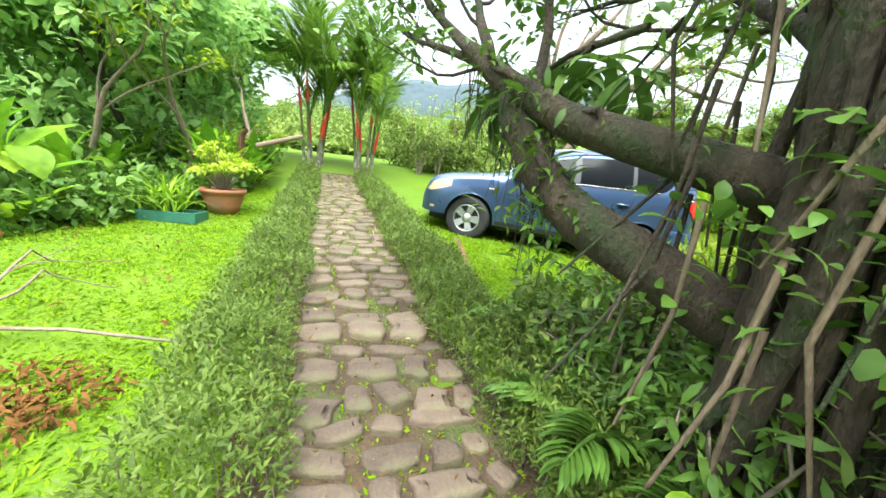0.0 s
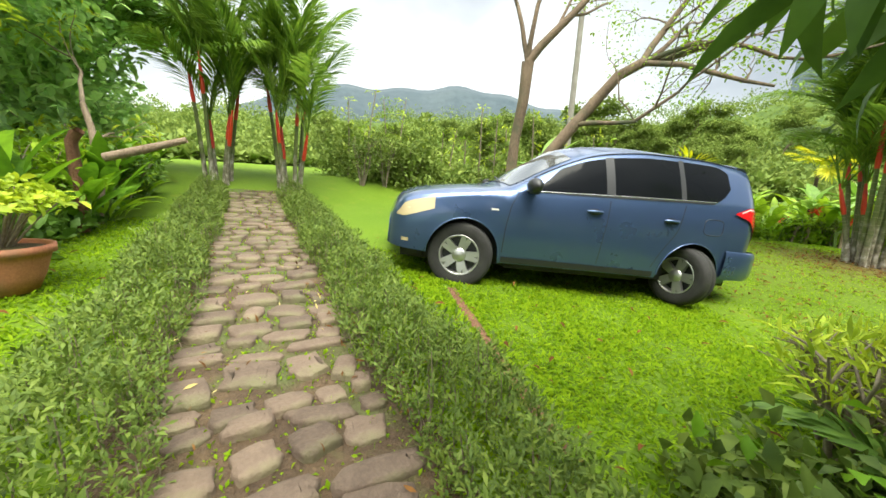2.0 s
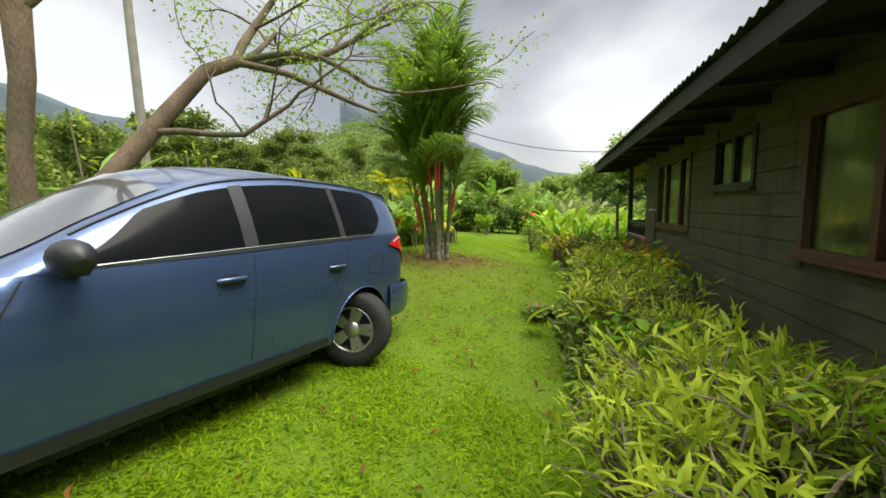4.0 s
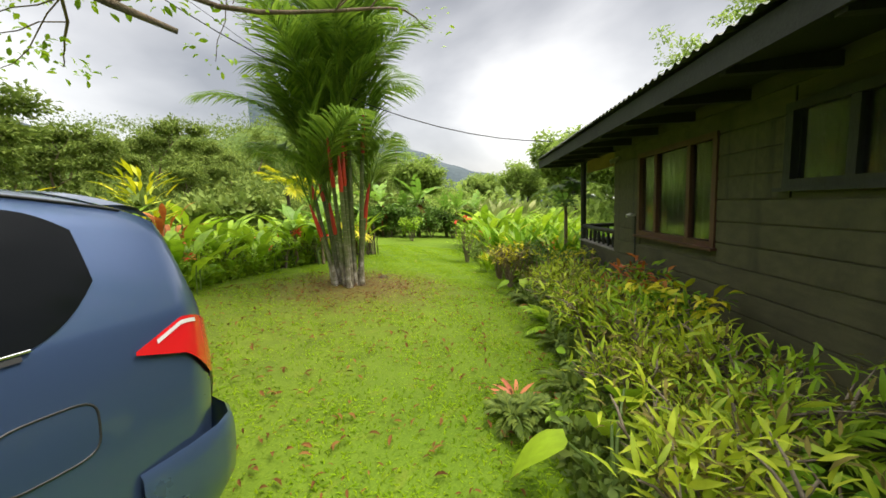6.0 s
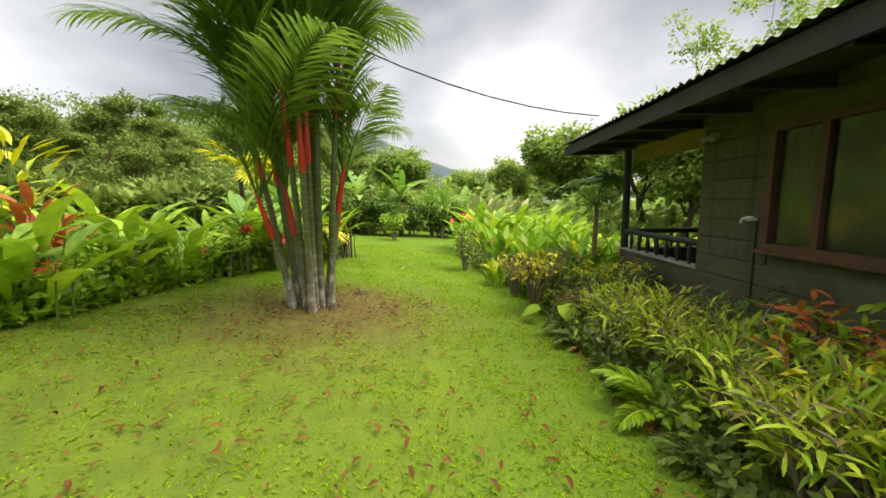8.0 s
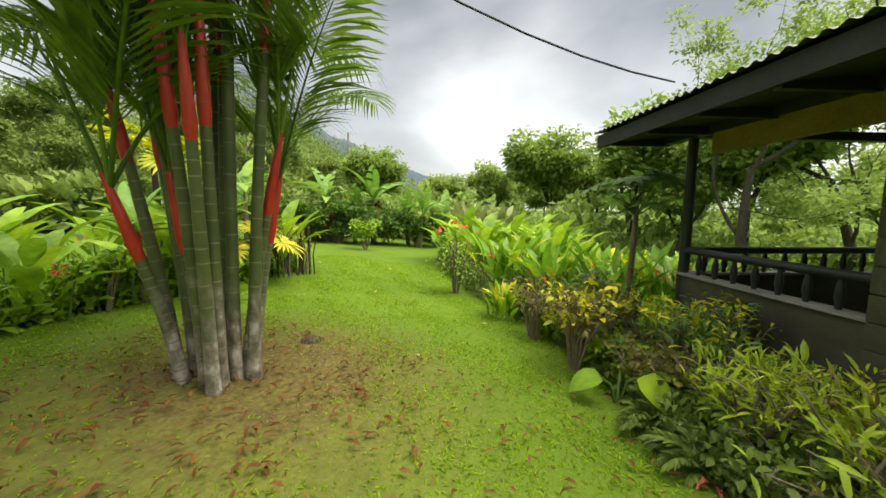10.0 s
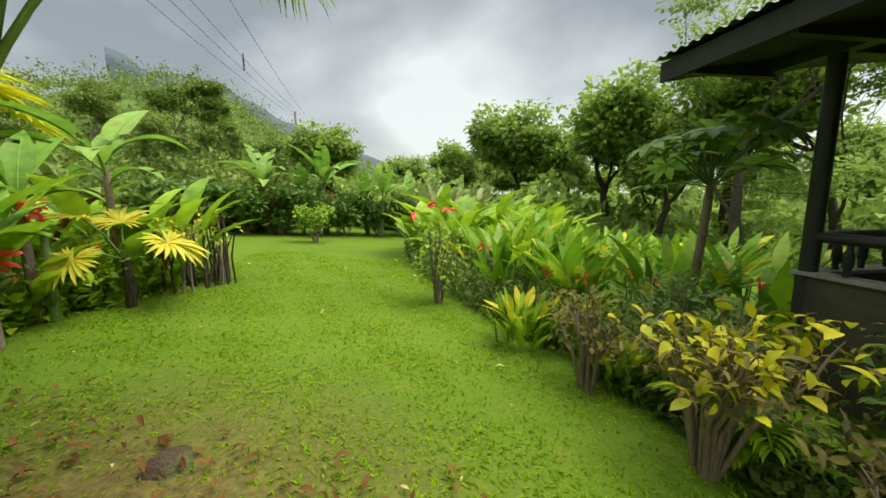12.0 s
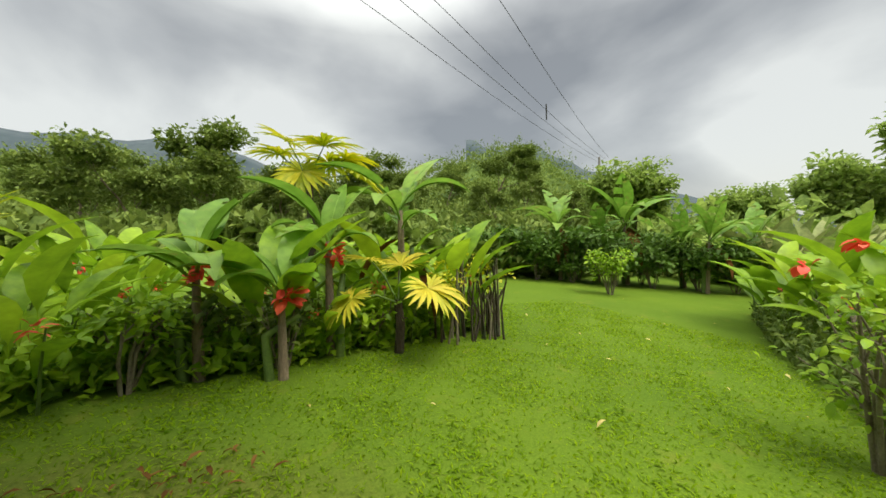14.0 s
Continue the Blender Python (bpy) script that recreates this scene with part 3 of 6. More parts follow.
def body_at(x, z, out=0.003, side=1):
    """A point on the body side at a height below the belt."""
    pts = section(x)[:7]
    zs = [p[1] for p in pts]
    return (x, side * (float(np.interp(z, zs, [p[0] for p in pts])) + out), z)


def top_at(x, u, out=0.004):
    """A point on the roof or bonnet, u = -1 to 1 across."""
    ew, ez, tz = edge_w(x), edge_z(x), top_z(x)
    k = 1 - abs(u)
    return (x - out * 0.5, u * ew, ez + (tz - ez) * math.sin(math.pi / 2 * k) ** 0.9 + out)


def patch(fn, us, vs, thick=0.0):
    V = np.array([fn(u, v) for u in us for v in vs])
    n = len(vs)
    Q = [[i * n + j, i * n + j + 1, (i + 1) * n + j + 1, (i + 1) * n + j] for i in range(len(us) - 1) for j in range(n - 1)]
    return V, np.array(Q)


def wheel_meshes():
    tyre = lathe([(0.215, -0.10), (0.25, -0.108), (0.31, -0.112), (0.338, -0.1), (0.347, -0.06), (0.347, -0.02), (0.341, -0.016), (0.341, -0.01), (0.347, -0.006), (0.347, 0.06), (0.338, 0.1), (0.31, 0.114), (0.25, 0.112), (0.215, 0.1)], 44)
    rim = lathe([(0.217, -0.09), (0.217, 0.098), (0.208, 0.104), (0.198, 0.096), (0.192, 0.05), (0.188, -0.08)], 40)
    arms = []
    for turn in (-0.17, 0.17):
        V, Q = box(0, 1, -0.026, 0.026, 0.05, 0.098)
        r = 0.045 + V[:, 0] * 0.155
        d = np.array([math.cos(turn), math.sin(turn)])
        taper = 1.25 - 0.35 * V[:, 0]
        arms.append((np.c_[np.outer(r, d) + np.outer(V[:, 1] * taper, [-d[1], d[0]]), V[:, 2] - 0.016 * (1 - V[:, 0])], Q))
    spoke = join(arms)
    hub = lathe([(0.075, 0.05), (0.075, 0.085), (0.05, 0.092), (0.032, 0.1), (0.001, 0.102)], 20)
    disc = lathe([(0.19, 0.01), (0.11, 0.012), (0.0, 0.012)], 28)
    return [quads("tyre", *tyre, TYRE), quads("rim", *rim, ALLOY), quads("spoke", *spoke, ALLOY, False), quads("hub", *hub, ALLOY), quads("brake_disc", *disc, BLACKPLASTIC)]


def build_car():
    ex, ey = Vector((0.964, 0.262, -0.068)).normalized(), Vector((0.258, -0.966, 0))
    ey = (ey - ex * ey.dot(ex)).normalized()
    ez = ex.cross(ey)
    if ez.z < 0:
        ez = -ez
    basis = Matrix((ex, ey, ez)).transposed()
    hub = Vector((-0.409, 5.243, 0.416))
    origin = hub - basis @ Vector((0.9, 0.86, 0.345))
    car = thing("car", "blue-grey five-door off-road estate car parked on the lawn", "car", (0, 0, 0))
    car.matrix_basis = Matrix.Translation(origin) @ basis.to_4x4()
    xs = sorted(set(np.round(np.concatenate([np.linspace(0.12, 0.3, 9), np.linspace(0.3, 4.2, 99), np.linspace(4.2, 4.51, 17)]), 4)))
    V, Q = [], []
    n = None
    for x in xs:
        half = section(x)
        ring = [(x, y, z) for y, z in half] + [(x, -y, z) for y, z in half[-2::-1]]
        n = len(ring)
        V += ring
    for i in range(len(xs) - 1):
        Q += [[i * n + j, i * n + j + 1, (i + 1) * n + j + 1, (i + 1) * n + j] for j in range(n - 1)]
    for i in (0, (len(xs) - 1) * n):
        Q += [[i + j, i + j + 1, i + n - 2 - j, i + n - 1 - j] for j in range(n // 2 - 1)]
    body = part("body", (np.array(V), np.array(Q)), car, "metallic blue-grey painted body", material=PAINT)
    part("underbody", join([box(0.35, 4.3, -0.66, 0.66, 0.24, 0.72), box(0.27, 0.5, -0.64, 0.7, 0.26, 0.5), box(1.4, 3.0, -0.8, 0.8, 0.24, 0.4)]), car, "black underbody and wheel wells", material=TYRE)
    for side in (1, -1):
        for x0, x1, tilt0, tilt1 in ((1.56, 2.40, 0.0, 0.0), (2.50, 3.30, 0.0, 0.0), (3.36, 3.95, 0.0, 0.0)):
            us = np.linspace(x0, x1, 18)
            vs = np.linspace(0.06, 0.90, 7)

            def glass_point(x, v, x0=x0, x1=x1, side=side):
                hi = 0.90
                if x0 < 2:
                    hi = min(0.90, 0.2 + (x - x0) * 2.2)
                lo = 0.05
                if x0 > 3.3:
                    lo = 0.05 + 0.35 * max(0, (x - 3.7) / 0.25) ** 2
                    hi = 0.9 - 0.12 * max(0, (x - 3.8) / 0.15) ** 2
                k = (v - 0.06) / 0.84
                return side_at(x, lo + (hi - lo) * k, 0.005, side)
            part("side_window", patch(glass_point, us, vs), car, "dark tinted side window", material=CARGLASS)
        # black frame round the glasshouse, shut lines, sill strip and handles
        part("window_trim", patch(lambda x, v, s=side: side_at(x, 0.0 + 0.05 * v, 0.007, s), np.linspace(1.45, 3.72, 40), (0.2, 0.8)), car, "dark belt trim", material=BLACKPLASTIC)
        for x0, x1 in ((2.40, 2.50), (3.30, 3.36)):
            part("pillar", patch(lambda x, v, s=side: side_at(x, v, 0.006, s), (x0, x1), np.linspace(0.05, 0.92, 6)), car, "black window pillar", material=BLACKPLASTIC)
        for pts in ([(1.32, 0.42), (1.32, 0.7), (1.35, 0.92), (1.42, 1.06)], [(2.42, 0.4), (2.43, 0.75), (2.45, 1.1)], [(3.08, 0.42), (3.16, 0.62), (3.3, 0.85), (3.36, 1.15)]):
            ps = np.array(pts)
            k = np.linspace(0, 1, 14)
            line = [(float(np.interp(q, np.linspace(0, 1, len(ps)), ps[:, 0])), float(np.interp(q, np.linspace(0, 1, len(ps)), ps[:, 1]))) for q in k]
            part("door_gap", patch(lambda i, d, s=side, L=line: body_at(L[i][0] + d, L[i][1], 0.0015, s), range(len(line)), (-0.004, 0.004)), car, "dark door gap", material=BLACKPLASTIC)
        part("sill_strip", patch(lambda x, z, s=side: body_at(x, z, 0.012, s), np.linspace(1.32, 3.12, 30), (0.31, 0.34, 0.375)), car, "dark sill strip", material=BLACKPLASTIC)
        for hx in (2.28, 3.2):
            b = body_at(hx, 0.96, 0.0, side)
            handle = part("door_handle", tube([(b[0] - 0.09, b[1] + side * 0.004, b[2]), (b[0] - 0.06, b[1] + side * 0.03, b[2] + 0.004), (b[0] + 0.06, b[1] + side * 0.03, b[2] + 0.006), (b[0] + 0.09, b[1] + side * 0.004, b[2] + 0.006)], (0.012, 0.015, 0.015, 0.012), 8), car, "body-coloured door handle", material=PAINT)
            part("handle_recess", lathe_on_side(b, side), car, "dark handle recess", material=BLACKPLASTIC)
        # mirror
        mx = side_at(1.56, 0.1, 0, side)
        V, Q = lathe([(0.001, -0.10), (0.05, -0.095), (0.088, -0.05), (0.096, 0.0), (0.088, 0.05), (0.05, 0.09), (0.001, 0.1)], 14)
        V = np.c_[V[:, 0] * 0.75, V[:, 2] * 1.15, V[:, 1] * 0.85] + np.array([mx[0] - 0.03, mx[1] + side * 0.13, mx[2] + 0.05])
        mirror = part("door_mirror", (V, Q), car, "black plastic door mirror", material=BLACKPLASTIC)
        part("mirror_arm", box(mx[0] - 0.03, mx[0] + 0.04, min(mx[1] - side * 0.02, mx[1] + side * 0.1), max(mx[1] - side * 0.02, mx[1] + side * 0.1), mx[2] - 0.03, mx[2] + 0.02), mirror, material=BLACKPLASTIC)
        # headlight, fog light, side repeater, tail light, wheel-arch lips
        part("headlight", patch(lambda x, v, s=side: body_at(x, (0.69 + 0.38 * max(0, x - 0.27)) + (belt_z(x) - 0.035 - 0.69 - 0.38 * max(0, x - 0.27)) * v * min(1, (x - 0.15) * 9), 0.006, s), np.linspace(0.19, 0.56, 22), np.linspace(0, 1, 6)), car, "yellowed headlight lens", material=LAMPGLASS)
        part("fog_light", patch(lambda x, z, s=side: body_at(x, z, 0.006, s), np.linspace(0.26, 0.33, 5), (0.43, 0.45, 0.465)), car, "small round fog light", material=LAMPGLASS)
        part("side_repeater", patch(lambda x, z, s=side: body_at(x, z, 0.005, s), (1.14, 1.18, 1.22), (0.855, 0.865, 0.873)), car, "clear side repeater", material=TAILWHITE)
        part("tail_light", patch(lambda x, v, s=side: body_at(x, min(belt_z(x) - 0.004, 1.135 + 0.085 * min(1, (x - 4.0) / 0.2)) - (0.012 + 0.235 * min(1, (x - 4.0) / 0.34)) * v, 0.016, s), np.linspace(4.0, 4.44, 22), np.linspace(0, 1, 8)), car, "red tail lamp", material=TAILRED)
        part("lamp_strip", patch(lambda x, v, s=side: body_at(x, min(belt_z(x) - 0.004, 1.135 + 0.085 * min(1, (x - 4.0) / 0.2)) - 0.012 - 0.016 * v, 0.019, s), np.linspace(4.08, 4.27, 8), (0, 1)), car, "clear strip in the tail lamp", material=TAILWHITE)
        part("belt_chrome", tube([side_at(x, 0.055, 0.008, side) for x in np.linspace(1.5, 3.74, 24)], [0.005] * 24, 5), car, "thin bright strip under the side windows", material=CHROME)
        part("roof_gutter", tube([side_at(x, 1.0, 0.002, side) for x in np.linspace(1.6, 4.15, 30)], [0.006] * 30, 5), car, "dark roof gutter", material=BLACKPLASTIC)
        for a in AXLES:
            lip = [body_at(a + 0.388 * math.cos(q), max(0.32, 0.345 + 0.398 * math.sin(q)), 0.006, side) for q in np.linspace(0.0, math.pi, 22)]
            part("arch_lip", tube(lip, [0.007] * len(lip), 6), car, "wheel arch lip", material=PAINT)
        # fuel flap outline
        if side == 1:
            loop = [body_at(3.745 + 0.125 * math.copysign(abs(math.cos(q)) ** 0.5, math.cos(q)), 0.945 + 0.09 * math.copysign(abs(math.sin(q)) ** 0.5, math.sin(q)), 0.0, 1) for q in np.linspace(0, 2 * math.pi, 33)]
            part("fuel_flap", tube(loop, [0.004] * len(loop), 5), car, "fuel flap gap", material=BLACKPLASTIC)
    part("windscreen", patch(lambda x, u: top_at(x, u, 0.006), np.linspace(1.36, 2.04, 16), np.linspace(-0.9, 0.9, 15)), car, "windscreen reflecting the sky", material=SCREENGLASS)
    part("rear_window", patch(lambda x, u: (top_at(x, u, 0.0)[0] + 0.008, *top_at(x, u, 0.0)[1:]), np.linspace(4.285, 4.39, 8), np.linspace(-0.85, 0.85, 11)), car, "dark rear window", material=CARGLASS)
    part("spoiler", patch(lambda x, u: top_at(x, u, 0.012 + 0.05 * (x - 4.12) / 0.2), np.linspace(4.1, 4.3, 5), np.linspace(-0.98, 0.98, 11)), car, "roof spoiler", material=PAINT)
    bumper = [(3.98, 0.912), (4.18, 0.912), (4.34, 0.89), (4.45, 0.84), (4.53, 0.74), (4.60, 0.55), (4.61, 0.30), (4.60, 0.0)]
    bumper = [(x, y) for x, y in bumper] + [(x, -y) for x, y in bumper[-2::-1]]
    rows = ((0.36, 0.93), (0.42, 0.985), (0.52, 1.0), (0.62, 1.0), (0.68, 0.985), (0.70, 0.955))
    V = np.array([(3.98 + (x - 3.98) * q, y * (0.6 + 0.4 * q), z) for z, q in rows for x, y in bumper])
    m = len(bumper)
    part("rear_bumper", (V, np.array([[i * m + j, i * m + j + 1, (i + 1) * m + j + 1, (i + 1) * m + j] for i in range(len(rows) - 1) for j in range(m - 1)])), car, "body-coloured rear bumper", material=PAINT)
    part("grille", patch(lambda z, u: (0.165 - 0.02 * (z - 0.62), u * 0.42, z), (0.6, 0.66, 0.7, 0.74), np.linspace(-1, 1, 9)), car, "black radiator grille", material=BLACKPLASTIC)
    for y0 in (0.45, -0.1):
        arm = [top_at(1.33 + 0.02 * k, (y0 - 0.13 * k) / 0.8, 0.02 + 0.004 * k) for k in range(5)]
        part("wiper", tube(arm, [0.009] * 5, 5), car, "black wiper", material=BLACKPLASTIC)
    V, Q = lathe([(0.30, 0.0), (0.335, 0.03), (0.345, 0.1), (0.345, 0.18), (0.33, 0.215), (0.28, 0.232), (0.15, 0.24), (0.0, 0.242)], 40)
    part("spare_wheel_cover", (np.c_[V[:, 2] + 4.36, V[:, 1] - 0.02, V[:, 0] + 1.0], Q), car, "round body-coloured spare wheel cover", material=PAINT)
    meshes = wheel_meshes()
    for a in AXLES:
        for side in (1, -1):
            w = part("wheel", meshes[1], car, "silver five-spoke alloy rim", m=pose(a, side * 0.79, 0.345, -90 * side, 0, 20 * a))
            for k, nm in ((0, "tyre"), (3, "hub"), (4, "brake_disc")):
                part(nm, meshes[k], w)
            for k in range(5):
                part("spoke", meshes[2], w, m=pose(0, 0, 0, 0, 0, 72 * k))
    return car


def lathe_on_side(b, side):
    V, Q = lathe([(0.062, 0.0), (0.05, 0.002), (0.0, 0.002)], 18)
    return np.c_[V[:, 0] * 1.3 + b[0], side * (np.abs(V[:, 2]) + 0.003) + b[1], V[:, 1] * 0.55 + b[2]], Q


# ---- the house ----
HU, HV, H0 = np.array([0.910, 0.4147]), np.array([-0.4147, 0.910]), np.array([7.9, 4.70])
HOUSE = Matrix(((HU[0], HV[0], 0, H0[0]), (HU[1], HV[1], 0, H0[1]), (0, 0, 1, 0), (0, 0, 0, 1)))


def build_house():
    house = thing("house", "dark olive timber bungalow with a corrugated roof and a corner verandah", "house", (0, 0, 0), kind="structure")
    house.matrix_basis = HOUSE
    f, t = -0.12, -0.27
    # boarded walls with real openings: (a0, a1, z0, z1)
    holes = [(-1.66, -0.12, 0.98, 1.98), (-5.45, -4.15, 0.94, 1.96), (-3.35, -2.5, 1.52, 2.02)]
    cuts = sorted({-5.8, 0.8, *[h[0] for h in holes], *[h[1] for h in holes]})
    wall = None
    pieces = []
    for a0, a1 in zip(cuts, cuts[1:]):
        h = [q for q in holes if q[0] <= a0 + 1e-6 and q[1] >= a1 - 1e-6]
        spans = [(-1.2, 2.62)] if not h else [(-1.2, h[0][2]), (h[0][3], 2.62)]
        pieces += [box(a0, a1, t, f, z0, z1) for z0, z1 in spans]
    pieces += [box(0.65, 0.8, -6, t, -1.2, 2.62), box(-5.8, -5.65, -6, t, -1.2, 2.62), box(-5.8, 0.8, -6.15, -6, -1.2, 2.62)]
    wall = part("wall", join(pieces), house, "dark olive boarded wall", material=WALL, smooth=False)
    boards = quads("board", *box(0, 6.605, 0, 0.014, 0, 0.185), WALL, False)
    z = -0.6
    while z < 2.3:
        cut_here = sorted([h for h in holes if h[2] < z + 0.19 and h[3] > z])
        a = -5.8
        for h in cut_here + [(0.8, 0.8, 0, 0)]:
            if h[0] - a > 0.1:
                part("board", boards, wall, m=Matrix.Translation((a, f, z)) @ Matrix.Diagonal(((h[0] - a) / 6.605, 1, 1, 1)))
            a = max(a, h[1])
        z += 0.2
    part("floor_slab", box(-5.78, 2.66, -3.2, -0.28, -1.2, 0.12), house, "concrete floor slab coloured near-black", material=FASCIA, smooth=False)
    part("room_lining", join([box(-5.6, 0.6, -2.3, -2.25, 0.12, 2.5), box(-5.6, 0.6, -2.25, -0.3, 2.5, 2.55)]), house, "room lining, coloured dark for the dim interior", material=ROOMSHADE, smooth=False)
    for k, (a0, a1, z0, z1) in enumerate(holes):
        frame_wood = REDWOOD if k < 2 else BLACKWOOD
        win = part("window", join([box(a0 - 0.05, a1 + 0.05, f - 0.05, f + 0.035, z0 - 0.05, z0 + 0.01), box(a0 - 0.05, a1 + 0.05, f - 0.05, f + 0.035, z1 - 0.01, z1 + 0.05),
                                   box(a0 - 0.05, a0 + 0.012, f - 0.05, f + 0.032, z0, z1), box(a1 - 0.012, a1 + 0.05, f - 0.05, f + 0.032, z0, z1)]), house, "dark timber window surround", material=frame_wood, smooth=False)
        ms = [a0 + 0.42, a1 - 0.42] if k == 0 else [a0 + 0.5 * (a1 - a0)]
        for a in ms:
            part("mullion", box(a - 0.03, a + 0.03, f - 0.04, f + 0.02, z0, z1), win, material=frame_wood, smooth=False)
        part("sill", box(a0 - 0.08, a1 + 0.08, f - 0.02, f + 0.075, z0 - 0.075, z0 - 0.048), win, "worn timber sill", material=frame_wood, smooth=False)
        edges = [a0, *ms, a1]
        for i, (p, q) in enumerate(zip(edges, edges[1:])):
            pane = part("pane", box(p + 0.02, q - 0.02, f - 0.022, f - 0.016, z0, z1), win, "window glass", material=GLASS, smooth=False)
            pane.visible_shadow = False
            n = 26
            av = np.linspace(p, q, n)
            V = np.array([(a, f - 0.07 - 0.018 * math.sin(a * 55), zz) for a in av for zz in (z0, z1)])
            part("curtain", (V, np.array([[2 * j, 2 * j + 2, 2 * j + 3, 2 * j + 1] for j in range(n - 1)])), win, "olive curtain, room-dark in some panes", material=CURTAIN if k < 2 and not (k == 0 and i == 1) else ROOMSHADE)
    # roof: corrugated sheets that rise from the eave
    a = np.arange(-6.05, 3.58, 0.019)
    rows = np.linspace(0.66, -3.3, 5)
    slope = math.tan(radians(11))
    V = np.array([(x, p, 2.42 + (0.66 - p) * slope + 0.014 * math.sin(x * 2 * math.pi / 0.115)) for p in rows for x in a])
    m = len(a)
    Q = np.array([[i * m + j, i * m + j + 1, (i + 1) * m + j + 1, (i + 1) * m + j] for i in range(len(rows) - 1) for j in range(m - 1)])
    roof = part("roof", (V, Q), house, "weathered corrugated roof sheets", material=ROOFMETAL)
    back = np.array([(x, y, z) for x in (-6.05, 3.58) for y, z in ((-3.3, 2.42 + 3.96 * slope), (-6.8, 2.5))])
    part("roof_back", (back, np.array([[0, 1, 3, 2]])), roof, material=ROOFMETAL)
    part("fascia", box(-6.0, 3.52, 0.585, 0.61, 2.22, 2.385), roof, "dark fascia board", material=FASCIA, smooth=False)
    part("gable_board", (np.array([(3.52, 0.61, 2.22), (3.52, 0.61, 2.39), (3.52, -3.3, 2.39 + 3.9 * slope), (3.52, -3.3, 2.22 + 3.9 * slope), (3.49, 0.61, 2.22), (3.49, 0.61, 2.39), (3.49, -3.3, 2.39 + 3.9 * slope), (3.49, -3.3, 2.22 + 3.9 * slope)]),
                         np.array([[0, 1, 2, 3], [4, 7, 6, 5], [0, 3, 7, 4], [1, 5, 6, 2]])), roof, "dark gable board", material=FASCIA, smooth=False)
    part("soffit", (np.array([(x, p, 2.24 + (0.6 - p) * (slope if p > -4 else 0) * 0.55) for x in (-6.0, 3.49) for p in (0.6, -3.2)]), np.array([[0, 1, 3, 2]])), roof, "black soffit", material=FASCIA)
    rafter = quads("rafter", *box(-0.03, 0.03, -0.2, 0.58, 2.2, 2.29), BLACKWOOD, False)
    for k in range(13):
        part("rafter", rafter, roof, m=Matrix.Translation((-5.8 + 0.75 * k, 0, 0)))
    # verandah
    v = part("verandah", join([box(0.8, 2.78, -0.24, -0.14, -1.0, 0.58), box(2.68, 2.78, -2.9, -0.24, -1.0, 0.58)]), house, "dark low verandah wall", material=WALL, smooth=False)
    part("coping", join([box(0.8, 2.80, -0.27, -0.11, 0.582, 0.61), box(2.65, 2.81, -2.9, -0.27, 0.582, 0.61)]), v, "pale worn coping", material=POLEGREY, smooth=False)
    for p0, p1, q in (((0.8, -0.19), (2.73, -0.19), 8), ((2.73, -0.19), (2.73, -2.8), 10)):
        part("hand_rail", tube([(p0[0], p0[1], 0.885), ((p0[0] + p1[0]) / 2, (p0[1] + p1[1]) / 2, 0.88), (p1[0], p1[1], 0.885)], (0.042, 0.042, 0.042), 10), v, "round black hand rail", material=BLACKWOOD)
        bal = quads("baluster", *lathe([(0.022, 0.6), (0.022, 0.66), (0.034, 0.7), (0.03, 0.78), (0.02, 0.82), (0.02, 0.87)], 8), BLACKWOOD)
        for k in range(1, q):
            part("baluster", bal, v, m=Matrix.Translation((p0[0] + (p1[0] - p0[0]) * k / q, p0[1] + (p1[1] - p0[1]) * k / q, 0)))
    post = quads("post", *lathe([(0.062, -0.9), (0.06, 0.9), (0.056, 2.28)], 12), BLACKWOOD)
    for x, y in ((2.73, -0.19), (2.73, -2.8)):
        part("post", post, v, "round black-stained post", m=Matrix.Translation((x, y, 0)))
    part("valance", box(0.82, 2.42, -0.21, -0.17, 1.99, 2.22), v, "ochre board under the eave", material=OCHRE, smooth=False)
    part("beam", join([box(0.8, 3.4, -0.24, -0.12, 2.22, 2.32), box(2.67, 2.79, -3, -0.24, 2.22, 2.32)]), v, material=BLACKWOOD, smooth=False)
    part("inner_wall", box(-0.5, 0.8, -3.0, -2.9, 0.1, 2.5), house, material=ROOMSHADE, smooth=False)
    lamp = thing("wall_lamp", "small white twin floodlight under the eave", "lamp", (0, 0, 0))
    lamp.matrix_basis = HOUSE @ Matrix.Translation((0.62, -0.1, 2.06))
    for s in (-0.05, 0.05):
        part("lamp_head", tube([(s, 0, 0), (s * 1.3, 0.06, -0.02), (s * 1.5, 0.1, -0.04)], (0.02, 0.03, 0.035), 8), lamp, material=WHITEWARE)
    part("bracket", box(-0.05, 0.05, -0.01, 0.03, -0.02, 0.03), lamp, material=WHITEWARE, smooth=False)
    tap = thing("wall_tap", "white garden tap on the dark wall with its pipe", "tap", (0, 0, 0))
    tap.matrix_basis = HOUSE @ Matrix.Translation((0.0, -0.1, 1.2))
    part("spout", tube([(0, 0, 0), (0, 0.07, 0), (0.04, 0.1, 0.01), (0.06, 0.1, -0.03)], (0.014, 0.016, 0.014, 0.012), 8), tap, material=WHITEWARE)
    part("tap_handle", box(-0.05, 0.03, 0.06, 0.085, 0.018, 0.032), tap, material=WHITEWARE, smooth=False)
    part("pipe", tube([(-0.0, 0.004, 0), (-0.0, 0.004, -0.6), (0, 0.004, -1.4)], (0.01, 0.01, 0.01), 6), tap, "dark supply pipe", material=BLACKWOOD)
    return house


